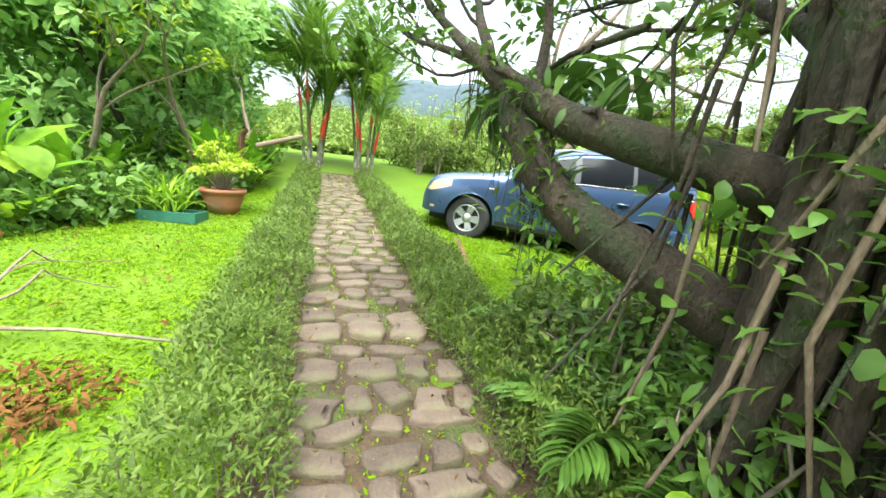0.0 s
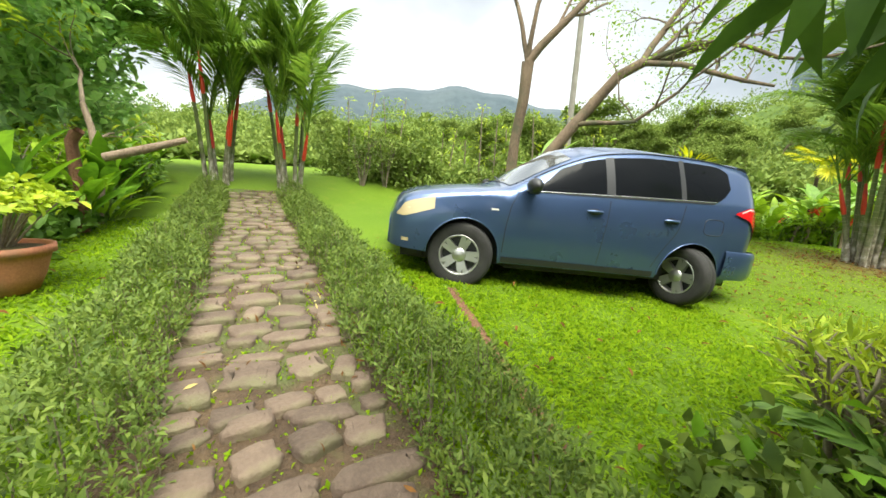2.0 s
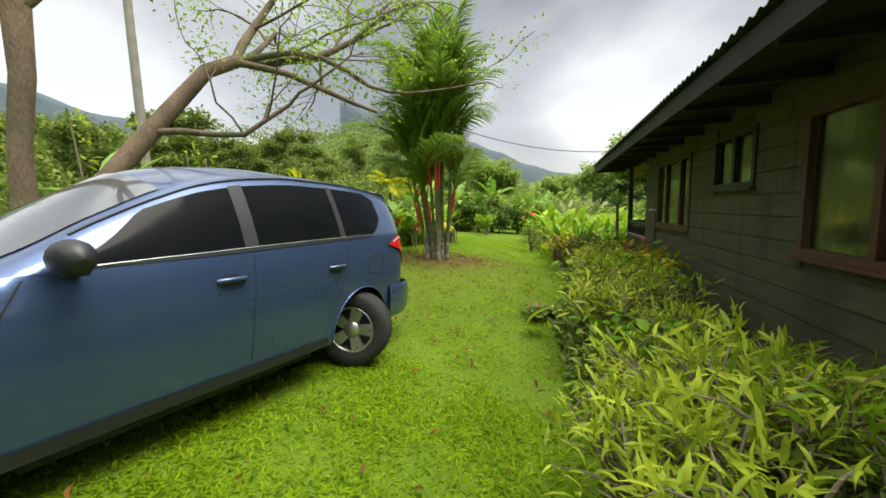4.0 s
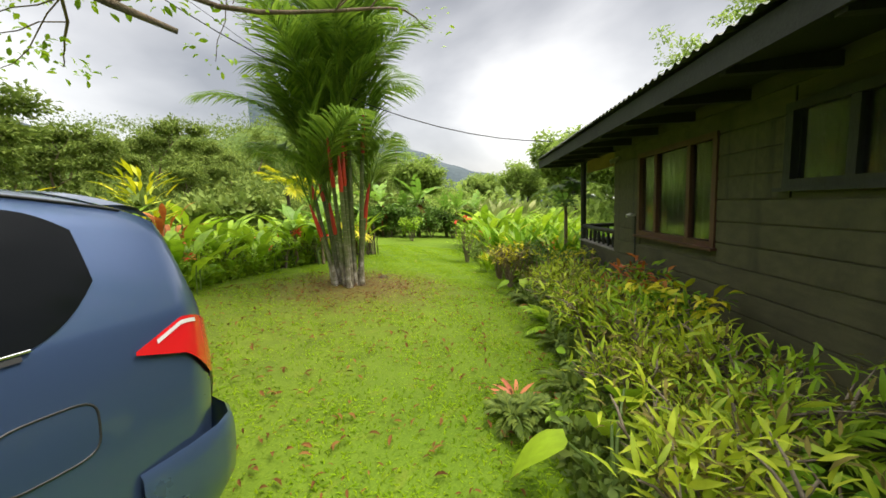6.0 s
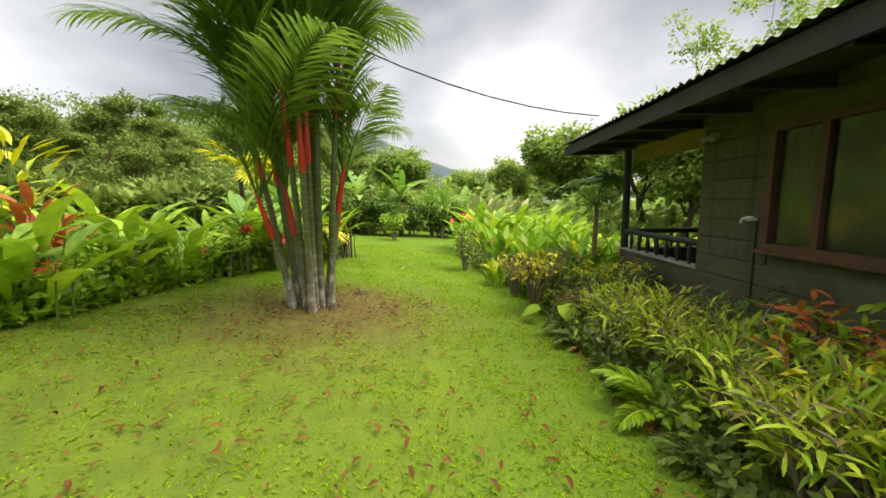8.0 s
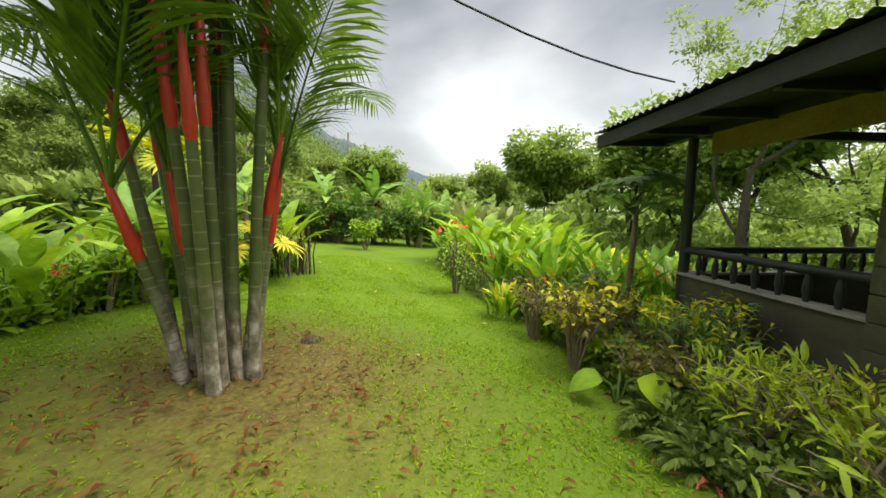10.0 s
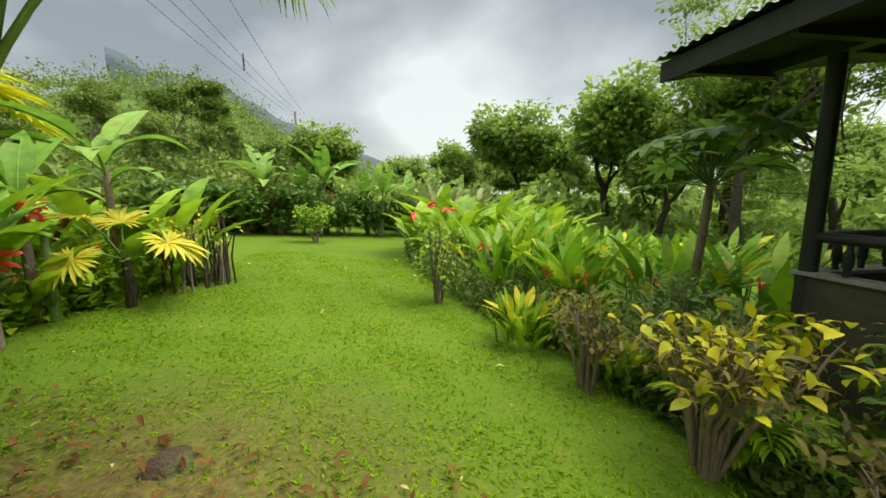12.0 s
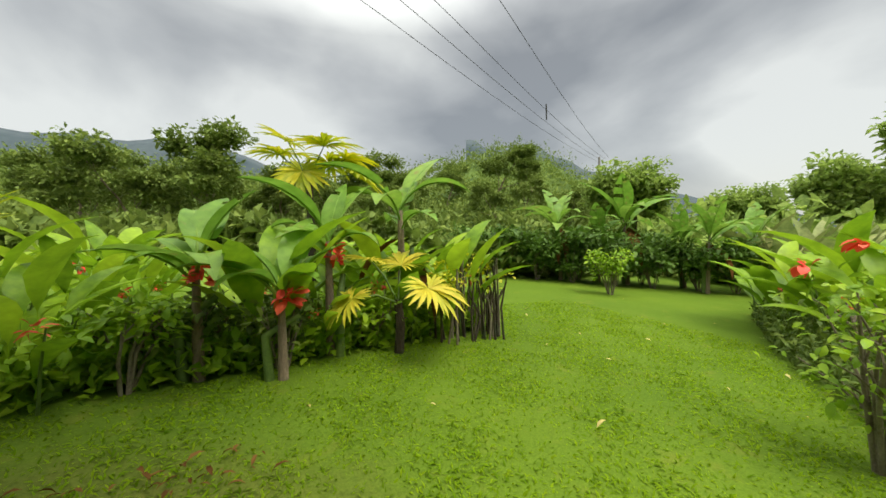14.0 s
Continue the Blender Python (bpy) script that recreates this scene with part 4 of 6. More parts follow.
# ---- plants ----
def leaves_on(points, spread, per, leaf, size, seed, flat=0.6):
    """Many leaves round each of the points, as one (V, Q)."""
    g = np.random.default_rng(seed)
    P = np.repeat(np.asarray(points, float), per, 0)
    k = len(P)
    d = g.normal(0, 1, (k, 3))
    d /= np.linalg.norm(d, axis=1)[:, None]
    P = P + d * (spread * g.uniform(0.15, 1, k) ** 0.6)[:, None] * np.array([1, 1, flat])
    yaw = np.arctan2(-d[:, 0], d[:, 1]) + g.normal(0, 0.7, k)
    return scatter(leaf, P, turns(yaw, g.normal(-0.25, 0.55, k), g.normal(0, 0.5, k)), size * g.uniform(0.6, 1.35, k))


def grow(start, direction, length, radius, depth, seed, spread=0.6, lift=0.15, kids=3, wiggle=0.12, shrink=0.68):
    """Limbs as (points, radii) and the ends of the twigs."""
    rnd = random.Random(seed)
    limbs, tips = [], []

    def limb(p, d, L, r, level):
        pts, rad = [p.copy()], [r]
        n = 5
        for i in range(n):
            d = (d + Vector((rnd.gauss(0, wiggle), rnd.gauss(0, wiggle), rnd.gauss(0, wiggle) + lift * 0.3))).normalized()
            p = p + d * (L / n)
            pts.append(p.copy())
            rad.append(r * (1 - 0.45 * (i + 1) / n))
        limbs.append((pts, rad, level))
        if level == 0:
            tips.append(p.copy())
            tips.append(pts[3].copy())
            return
        for c in range(kids):
            side = Vector((rnd.gauss(0, 1), rnd.gauss(0, 1), rnd.gauss(0, 0.6) + lift)).normalized()
            q = pts[-1] if c == 0 else pts[rnd.randint(2, n)]
            limb(q.copy(), (d * (1 - spread * 0.5) + side * spread).normalized(), L * rnd.uniform(shrink - 0.12, shrink + 0.12), rad[-1] * (0.85 if c == 0 else 0.62), level - 1)

    limb(Vector(start), Vector(direction).normalized(), length, radius, depth)
    return limbs, tips


def limb_mesh(limbs, lo, hi, sides=7):
    return join([tube(p, r, sides if lev else 5) for p, r, lev in limbs if lo <= lev <= hi])


def limb_parts(limbs, parent, material, label="", fine_to=0):
    """Each limb a part of its own; the fine twigs, past counting, joined."""
    for p, r, lev in limbs:
        if lev > fine_to:
            part("limb", tube(p, r, 8), parent, label, material=material)
    fine = [tube(p, r, 5) for p, r, lev in limbs if lev <= fine_to]
    if fine:
        tagged(part("twig_growth", join(fine), parent, material=material), kind="stuff")


SMALL = blade(1, 0.52, 3, 25, -20, 0.3, 0.5, 0.12)
LANCE = blade(1, 0.26, 3, 20, -35, 0.25, 0.4)
UPRIGHT = blade(1, 0.17, 3, 62, 15, 0.3, 0.4)
SIMPLE = blade(1, 0.55, 2, 25, -15, 0.3, 0.5, 0.15)
OVAL = blade(1, 0.46, 4, 45, -5, 0.3, 0.5, 0.08)
ROUND = blade(1, 0.7, 4, 15, -25, 0.2, 0.5, 0.1)


def broad_tree(name, label, at, trunk_h, radius, crown_leaves, seed, leaf=SMALL, size=0.16, material=DEEP, bark=BARK, lean=(0, 0, 1), depth=3, spread=0.7, clump=0.55, kids=3, scale=1.0, limb_len=None, shrink=0.68, group=""):
    tree = thing(name, label, "tree", at, group=group)
    limbs, tips = grow((0, 0, -0.15), lean, trunk_h, radius, depth, seed, spread, kids=kids, shrink=shrink)
    part("trunk", tube(*limbs[0][:2], 10), tree, material=bark)
    limb_parts(limbs[1:], tree, bark, fine_to=2 if depth > 3 else 0)
    per = max(2, crown_leaves // len(tips))
    part("crown", leaves_on(tips, clump, per, leaf, size, seed), tree, material=material)
    tree.matrix_basis = tree.matrix_basis @ Matrix.Scale(scale, 4)
    return tree


def bush(name, label, at, radius, tall, leaves, seed, leaf=SMALL, size=0.07, material=HEDGE, stems=7, bare=0.35, accent=None, group="", stem_material=TWIG, clump=0.2, accent_leaf=None, accent_size=1.2):
    """A bush: separate stems that fork, and leaves on the upper part."""
    g = random.Random(seed)
    b = thing(name, label, "bush", at, group=group)
    tips = []
    for k in range(stems):
        a = g.uniform(0, 6.28)
        r = radius * g.uniform(0.3, 0.95)
        h = tall * g.uniform(0.7, 1.0)
        mid = (r * 0.45 * math.cos(a), r * 0.45 * math.sin(a), h * 0.5)
        end = (r * math.cos(a + 0.3), r * math.sin(a + 0.3), h)
        pieces = [tube([(0.04 * math.cos(a), 0.04 * math.sin(a), -0.05), mid, end], (0.016, 0.012, 0.005), 6)]
        for f in range(3):
            u = g.uniform(bare, 0.95)
            p = Vector(mid).lerp(Vector(end), (u - 0.4) / 0.6) if u > 0.4 else Vector(mid) * (u / 0.4)
            q = p + Vector((g.gauss(0, 0.3) * radius, g.gauss(0, 0.3) * radius, g.uniform(0.1, 0.3) * tall))
            q.z = min(q.z, tall * 1.05)
            pieces.append(tube([p, (p + q) / 2 + Vector((0, 0, 0.02)), q], (0.008, 0.006, 0.003), 5))
            tips += [q, (p + q) / 2]
        part("stem", join(pieces), b, material=stem_material)
        tips.append(end)
    n = max(1, leaves // len(tips))
    part("crown", leaves_on(tips, clump, n, leaf, size, seed), b, material=material)
    if accent:
        pick = tips[::2]
        part("new_leaves", leaves_on([Vector(t) + Vector((0, 0, 0.05)) for t in pick], clump * 0.7, max(3, n // 3), accent_leaf or leaf, size * accent_size, seed + 1), b, "brighter young leaves", material=accent)
    return b


def leaf_clump(name, label, category, count, length, width, material, seed, start=(60, 85), end=(-10, 40), stalk=0.18, fold=0.3, n=7, group="", at=(0, 0, 0), rise=0.0, extra=None, base=0.12, size=1.0, low=0.15, accent=None):
    """A clump of long leaves that rise from the ground or from canes, each a part of its own."""
    g = random.Random(seed)
    c = thing(name, label, category, at, group=group, size=size)
    forms = [quads("leaf", *blade(length * g.uniform(0.85, 1.1), width * g.uniform(0.85, 1.1), n, g.uniform(*start), g.uniform(*end), fold, 0.45, 0.03, stalk), material) for k in range(4)]
    young = [[quads("leaf", *blade(length * q, width * 0.9, n, g.uniform(*start), g.uniform(*end), fold, 0.45, 0.03, stalk), m) for q in (0.8, 1.0)] for m in accent or ()]
    for k in range(count):
        a = 2.4 * k + g.uniform(-0.4, 0.4)
        r = base * g.uniform(0.2, 1)
        z = rise * g.uniform(low, 1.0) if rise else -0.03
        tinted = bool(young) and z > rise * 0.55
        part("leaf", young[(k * 7 // 3) % len(young)][k % 2] if tinted else forms[k % 4], c, "yellowing young leaf" if tinted else "", m=pose(r * math.cos(a), r * math.sin(a), z, g.uniform(-14, 10), g.uniform(-12, 12), math.degrees(a) - 90 + g.uniform(-15, 15)) @ Matrix.Scale(g.uniform(0.75, 1.12), 4))
    if rise:
        for k in range(max(3, count // 8)):
            a = g.uniform(0, 6.28)
            r = base * g.uniform(0.3, 1)
            part("cane", tube([(r * math.cos(a), r * math.sin(a), -0.08), (r * 1.1 * math.cos(a), r * 1.1 * math.sin(a), rise * 0.5), (r * 1.3 * math.cos(a), r * 1.3 * math.sin(a), rise)], (0.012, 0.010, 0.006), 7), c, material=STEMGREEN)
    if extra:
        for k in range(extra):
            a, r = g.uniform(0, 6.28), base * g.uniform(0.3, 1.6)
            z = (rise or length * 0.55) * g.uniform(0.6, 1.0)
            part("flower", leaves_on([(r * math.cos(a), r * math.sin(a), z + 0.02 * j) for j in range(4)], 0.05, 4, LANCE, 0.09, seed + k), c, "red flower bracts", material=PETAL)
    return c


def pinnate(length, leaflet, pairs, start, end, seed, width=0.075, droop=-0.5):
    """A feather frond: a rib that arches along +y and leaflets on both sides."""
    g = np.random.default_rng(seed)
    n = 14
    t = np.linspace(0, 1, n + 1)
    a = np.radians(start + (end - start) * t ** 1.3)
    y = np.concatenate([[0], np.cumsum(np.cos(a[:-1])) * length / n])
    z = np.concatenate([[0], np.cumsum(np.sin(a[:-1])) * length / n])
    rib = tube(np.stack([0 * y, y, z], -1), np.linspace(0.016, 0.003, n + 1), 5)
    k = np.linspace(0.16, 0.99, pairs)
    py, pz, pa = np.interp(k, t, y), np.interp(k, t, z), np.interp(k, t, a)
    size = leaflet * (0.45 + 0.75 * np.sin(np.pi * np.clip(k, 0.05, 0.97)) ** 0.8)
    leaf = blade(1, width, 3, 10, -45, 0.3, 0.3)
    out = [rib]
    for s in (-1, 1):
        W = np.stack([0 * py, py, pz], -1)
        T = turns(-s * np.radians(np.linspace(72, 28, pairs)) + g.normal(0, 0.05, pairs), pa * 0.8 + droop * 0.3 + g.normal(0, 0.1, pairs), np.full(pairs, s * 0.35))
        out.append(scatter(leaf, W, T, size))
    return join(out)


def wax_palm(label, at, stems, tall, seed, spread=0.5, group="sealing-wax palms", frond=1.5, base=0.3, crown=(6, 8), shaft=(0.6, 0.95), rings=True):
    """A clump of ringed canes, each with a red crownshaft and a few feather fronds."""
    g = random.Random(seed)
    palm = thing("palm_clump", label, "palm", at, group=group)
    fronds = [quads("frond", *pinnate(frond * k, 0.27 * frond * k, 50, s, e, seed + i, width=0.055), PALMLEAF) for i, (k, s, e) in enumerate(((1.0, 85, 38), (0.9, 80, 12), (1.08, 88, 60), (0.95, 74, -8)))]
    for k in range(stems):
        a = 2.4 * k + g.uniform(-0.4, 0.4)
        r0 = base * math.sqrt((k + 0.6) / stems)
        h = tall * (g.uniform(0.38, 0.6) if k % 4 == 1 else g.uniform(0.6, 1.3))
        lean = spread * (0.3 + 0.9 * math.sqrt((k + 0.5) / stems)) * g.uniform(0.5, 1.1)
        pts = [Vector((math.cos(a) * (r0 + lean * q ** 1.4), math.sin(a) * (r0 + lean * q ** 1.4), -0.1 + (h + 0.1) * q)) for q in np.linspace(0, 1, 9)]
        rad = [0.042 * (1.18 - 0.35 * q) * (1.25 if q == 0 else 1) for q in np.linspace(0, 1, 9)]
        stem = part("stem", tube(pts, rad, 12), palm, "ringed green and grey cane", material=CANE)
        q = 0.06 if rings else 1.0
        while q < 0.98:
            i = q * 8
            p = pts[int(i)].lerp(pts[min(8, int(i) + 1)], i - int(i))
            r = float(np.interp(q, np.linspace(0, 1, 9), rad))
            d = (pts[min(8, int(i) + 1)] - pts[int(i)]).normalized()
            part("ring", tube([p - d * 0.005, p, p + d * 0.005], (r * 1.005, r * 1.035, r * 1.005), 12), stem, "pale leaf-scar ring", material=RING)
            q += g.uniform(0.05, 0.085)
        d = (pts[-1] - pts[-2]).normalized()
        top = pts[-1] + d * g.uniform(*shaft)
        part("crownshaft", tube([pts[-1] - d * 0.01, pts[-1] + d * 0.1, pts[-1].lerp(top, 0.6), top], (rad[-1] * 1.0, rad[-1] * 1.22, rad[-1] * 0.95, rad[-1] * 0.5), 12), stem, "sealing-wax red crownshaft", material=SEALING)
        for f in range(g.randint(*crown)):
            b = 2.4 * f + g.uniform(-0.4, 0.4)
            part("frond", fronds[g.randrange(4)], palm, m=Matrix.Translation(top - d * 0.12) @ pose(0, 0, 0, g.uniform(-8, 6), g.uniform(-14, 14), math.degrees(b)) @ Matrix.Scale(g.uniform(0.8, 1.12), 4))
        if g.random() < 0.6:
            part("spear", tube([top, top + d * 0.5, top + d * 1.0], (0.016, 0.012, 0.003), 6), palm, "unopened spear leaf", material=PALMLEAF)
    return palm


def banana(label, at, tall, count, seed, size=1.0, material=BANANA, length=1.5, width=0.42, group="", dead=0, fruit=False, name="banana_plant"):
    g = random.Random(seed)
    b = thing(name, label, "banana", at, group=group, size=size)
    for k in range(2):
        a = g.uniform(0, 6.28)
        part("pseudostem", tube([(0.1 * k * math.cos(a), 0.1 * k * math.sin(a), -0.08), (0.13 * k * math.cos(a), 0.13 * k * math.sin(a), tall * 0.5), (0.14 * k, 0, tall * (1 - 0.3 * k))], tuple(min(0.075, 0.028 + 0.022 * tall) * q for q in (1.0, 0.8, 0.5)), 10), b, "sheathed brown and green stem", material=STEMGREEN if k else PALEBARK)
    forms = [quads("leaf", *torn(length * q, width * q, s, e, seed + i), material) for i, (q, s, e) in enumerate(((1.0, 72, -5), (0.9, 62, -40), (1.08, 82, 30)))]
    for k in range(count):
        part("leaf", forms[k % 3], b, m=pose(0, 0, tall * g.uniform(0.8, 1.02), g.uniform(-22, 6), g.uniform(-10, 10), 137.5 * k + g.uniform(-20, 20)) @ Matrix.Scale(g.uniform(0.75, 1.1), 4))
    for k in range(dead):
        m = quads("dead_leaf", *blade(length * 0.8, width * 0.5, 6, -30, -88, 0.8, 0.4), DEAD)
        part("dead_leaf", m, b, "hanging dry brown leaf", m=pose(0, 0, tall * g.uniform(0.6, 0.9), 0, 0, g.uniform(0, 360)))
    if fruit:
        part("flower", leaves_on([(0.05, -0.05, tall * 0.85 + 0.04 * j) for j in range(4)], 0.06, 6, ROUND, 0.11, seed), b, "pink-red flower bud", material=PETAL)
    return b


def torn(length, width, start, end, seed):
    """A banana leaf with a thick midrib and a few tears."""
    V, Q = blade(length, width, 16, start, end, 0.22, 0.5, 0.06, 0.16)
    g = random.Random(seed)
    keep = [q for i, q in enumerate(Q) if not (i > 6 and g.random() < 0.05)]
    mid = V[1::3]
    return join([(V, np.array(keep)), tube(mid + np.array([0, 0, -0.004]), np.linspace(0.018, 0.004, len(mid)), 5)])


def fan_leaf(radius, seed, rays=26, open_deg=300):
    """A round fan leaf of narrow folded rays, facing +y."""
    g = np.random.default_rng(seed)
    a = np.radians(np.linspace(-open_deg / 2, open_deg / 2, rays))
    leaf = blade(1, 0.13, 4, 6, -30, 0.5, 0.5)
    T = turns(-a, np.full(rays, 0.15) + g.normal(0, 0.08, rays), np.zeros(rays))
    return scatter(leaf, np.zeros((rays, 3)), T, radius * (0.75 + 0.25 * np.cos(a)) * g.uniform(0.9, 1.05, rays))


def fan_palm(label, at, leaves, tall, radius, seed, material=FANLEAF, group="", trunk=True):
    g = random.Random(seed)
    f = thing("fan_palm", label, "palm", at, group=group)
    forms = [quads("fan", *fan_leaf(radius * k, seed + i), material) for i, k in enumerate((1, 0.85, 1.1))]
    if trunk:
        part("trunk", tube([(0, 0, -0.1), (0.03, 0, tall * 0.4), (0.02, 0.02, tall * 0.75)], (0.055, 0.05, 0.045), 9), f, "fibrous trunk", material=BARK)
    for k in range(leaves):
        a = 2.4 * k + g.uniform(-0.3, 0.3)
        el = g.uniform(0.1, 1.2)
        L = radius * g.uniform(0.9, 1.4)
        p0 = Vector((0.02, 0.02, tall * 0.7))
        p1 = p0 + Vector((math.cos(a) * math.cos(el), math.sin(a) * math.cos(el), math.sin(el))) * L
        part("stalk", tube([p0, (p0 + p1) / 2 + Vector((0, 0, 0.06)), p1], (0.012, 0.01, 0.007), 6), f, material=STEMGREEN)
        part("fan", forms[k % 3], f, m=Matrix.Translation(p1) @ pose(0, 0, 0, math.degrees(el) - 55 + g.uniform(-15, 15), 0, math.degrees(a) - 90))
    return f


def fern(label, at, fronds, length, seed, material=FRESH, group="ferns", size=1.0):
    g = random.Random(seed)
    f = thing("fern", label, "fern", at, group=group, size=size)
    forms = [quads("frond", *pinnate(length * k, min(0.16, 0.27 * length) * k, 24, s, e, seed + i, width=0.24, droop=0.2), material) for i, (k, s, e) in enumerate(((1, 65, -25), (0.85, 50, -35)))]
    for k in range(fronds):
        part("frond", forms[k % 2], f, m=pose(0, 0, 0, g.uniform(-15, 10), 0, 137.5 * k + g.uniform(-20, 20)) @ Matrix.Scale(g.uniform(0.7, 1.15), 4))
    return f


def heart_leaf(size):
    """A broad heart-shaped leaf (taro) that hangs from its stalk, facing +y."""
    V, Q = blade(1, 0.85, 8, 12, -38, 0.12, 0.3, 0.03)
    lobe = np.clip(0.25 - V[:, 1], 0, 1)
    V[:, 1] -= np.abs(V[:, 0]) * 0.9 * (lobe > 0) * lobe * 3
    return V * size, Q


def taro(label, at, leaves, tall, size, seed, group="taro plants"):
    g = random.Random(seed)
    t = thing("taro", label, "plant", at, group=group)
    me = quads("leaf", *heart_leaf(size), FRESH)
    for k in range(leaves):
        a = 2.1 * k + g.uniform(-0.4, 0.4)
        h = tall * g.uniform(0.6, 1.0)
        r = tall * g.uniform(0.3, 0.7)
        end = Vector((r * math.cos(a), r * math.sin(a), h))
        part("stalk", tube([(0, 0, -0.05), (end.x * 0.4, end.y * 0.4, h * 0.7), end], (0.014, 0.011, 0.007), 7), t, material=STEMGREEN)
        part("leaf", me, t, "broad heart-shaped leaf", m=Matrix.Translation(end) @ pose(0, 0, 0, g.uniform(-45, -15), g.uniform(-10, 10), math.degrees(a) - 90) @ Matrix.Scale(g.uniform(0.75, 1.1), 4))
    return t


def gp(x, y, dz=0.0):
    return (x, y, ground_z(x, y) + dz)


def strew(ob, places, seed, lo=0.8, hi=1.2):
    """Copies of a plant at (x, y) places; the first place is the original's."""
    g = random.Random(seed)
    for x, y in places:
        copy_thing(ob, pose(*gp(x, y), g.uniform(-4, 4), g.uniform(-4, 4), g.uniform(0, 360)) @ Matrix.Scale(g.uniform(lo, hi) / ob.scale[0], 4))


def sow(count, x0, x1, y0, y1, inside, seed, gap=0.3):
    """Random places within a stretch of the plan, kept apart."""
    g = random.Random(seed)
    out = []
    for _ in range(count * 60):
        p = (g.uniform(x0, x1), g.uniform(y0, y1))
        if inside(*p) and all((p[0] - q[0]) ** 2 + (p[1] - q[1]) ** 2 > gap * gap for q in out):
            out.append(p)
            if len(out) == count:
                break
    return out


# ---- the place ----
build_house()
build_car()
build_path()


def hedge(name, n0, n1, s0, s1, tall, label, seed):
    """A low clipped row of fine feathery plants beside the path."""
    g = np.random.default_rng(seed)
    k = 19000
    s, n = g.uniform(s0, s1, k), g.uniform(0, 1, k)
    lump = 0.8 + 0.25 * np.sin(s * 2.3 + seed) * np.sin(s * 5.1) + 0.1 * g.normal(0, 1, k)
    top = tall * np.clip(lump, 0.4, 1.3) * np.sqrt(np.clip(1 - (2 * n - 1) ** 2 * 0.85, 0.05, 1))
    wide = n0 + (n1 - n0) * n + 0.04 * np.sin(s * 3.1)
    x, y = (ALONG[0] * s + ACROSS[0] * wide), (ALONG[1] * s + ACROSS[1] * wide)
    z = height(x, y) + top * g.uniform(0.02, 1.0, k) ** 0.5
    P = np.stack([x, y, z], -1)
    row = thing(name, label, "hedge", (0, 0, 0), group="path hedges")
    needle = blade(1, 0.3, 2, 30, -20, 0.2, 0.5)
    spray = join([(needle[0] @ turns(np.array([q]), np.array([0.25]), np.array([0.0]))[0].T * z + np.array([0, 0.3 * i, 0.18 * i]), needle[1]) for i, (q, z) in enumerate(((0.9, 0.8), (-0.9, 0.8), (0.0, 1.0)))])
    part("foliage", scatter(spray, P, turns(g.uniform(0, 6.28, k), g.normal(0.1, 0.4, k), g.normal(0, 0.4, k)), 0.04 * g.uniform(0.6, 1.5, k)), row, material=HEDGE)
    twigs = []
    for i in range(0, k, 30):
        b = Vector((P[i, 0], P[i, 1], ground_z(P[i, 0], P[i, 1]) - 0.03))
        twigs.append(tube([b, (b + Vector(P[i])) / 2 + Vector((0.02, 0, 0)), Vector(P[i])], (0.006, 0.004, 0.002), 4))
    tagged(part("twig_growth", join(twigs), row, "brown woody twigs", material=TWIG), kind="stuff")
    return row


hedge("hedge", -0.16, 0.42, -2.2, 10.0, 0.42, "low feathery green hedge along the stone path", 1)
hedge("hedge", 1.30, 1.92, -0.6, 9.8, 0.40, "low feathery green hedge between path and lawn", 2)

# earth furrow from the path's hedge to the car
fp = [(1.0, 1.5), (0.55, 2.48), (0.25, 3.1), (0.02, 3.67), (-0.25, 4.4), (-0.47, 5.0)]
fl = []
for i, (x, y) in enumerate(fp):
    for o, dz in ((-0.04, 0.004), (-0.015, 0.009), (0.015, 0.007), (0.04, 0.004)):
        fl.append((x + o, y + o * 0.4, ground_z(x, y) + dz))
tagged(new("furrow", quads("furrow", np.array(fl), np.array([[4 * i + j, 4 * i + j + 1, 4 * i + j + 5, 4 * i + j + 4] for i in range(len(fp) - 1) for j in range(3)]), REDSOIL)), "narrow furrow of bare red earth across the lawn", "ground", kind="structure")

# ---- palms ----
wax_palm("clump of tall sealing-wax palms with red crownshafts on bare earth", gp(7.15, 9.42), 15, 2.3, 3, 0.22, frond=2.5, base=0.29, crown=(4, 6))
wax_palm("sealing-wax palm clump at the end of the path", gp(-4.7, 9.35), 6, 1.35, 12, 0.16, frond=2.4, crown=(4, 5), shaft=(0.5, 0.8), rings=False)
wax_palm("sealing-wax palm clump beside the path's far end", gp(-6.1, 8.9), 6, 1.5, 15, 0.18, frond=2.5, crown=(4, 5), shaft=(0.5, 0.8), rings=False)

# ---- tree behind the car ----
car_tree = thing("forked_tree", "forked tree with brown bark and few yellow-green leaves behind the car", "tree", gp(0.15, 8.7))
limbs_a = [([Vector((0, 0, -0.2)), Vector((-0.03, 0.0, 0.5)), Vector((0.04, 0.02, 1.1)), Vector((0.06, 0, 1.7)), Vector((0.15, -0.03, 2.4)), Vector((0.17, -0.05, 3.05))], [0.15, 0.115, 0.105, 0.095, 0.1, 0.115], 3)]
fork = Vector((0.17, -0.05, 3.05))
tips_all = []
for i, (d, L, r) in enumerate((((-0.25, 0.1, 1.0), 1.6, 0.05), ((-0.05, -0.2, 1.0), 1.5, 0.05), ((0.55, 0.0, 0.9), 1.7, 0.085))):
    l, tp = grow(fork, d, L, r, 2, 30 + i, 0.5, kids=3)
    limbs_a += l
    tips_all += tp
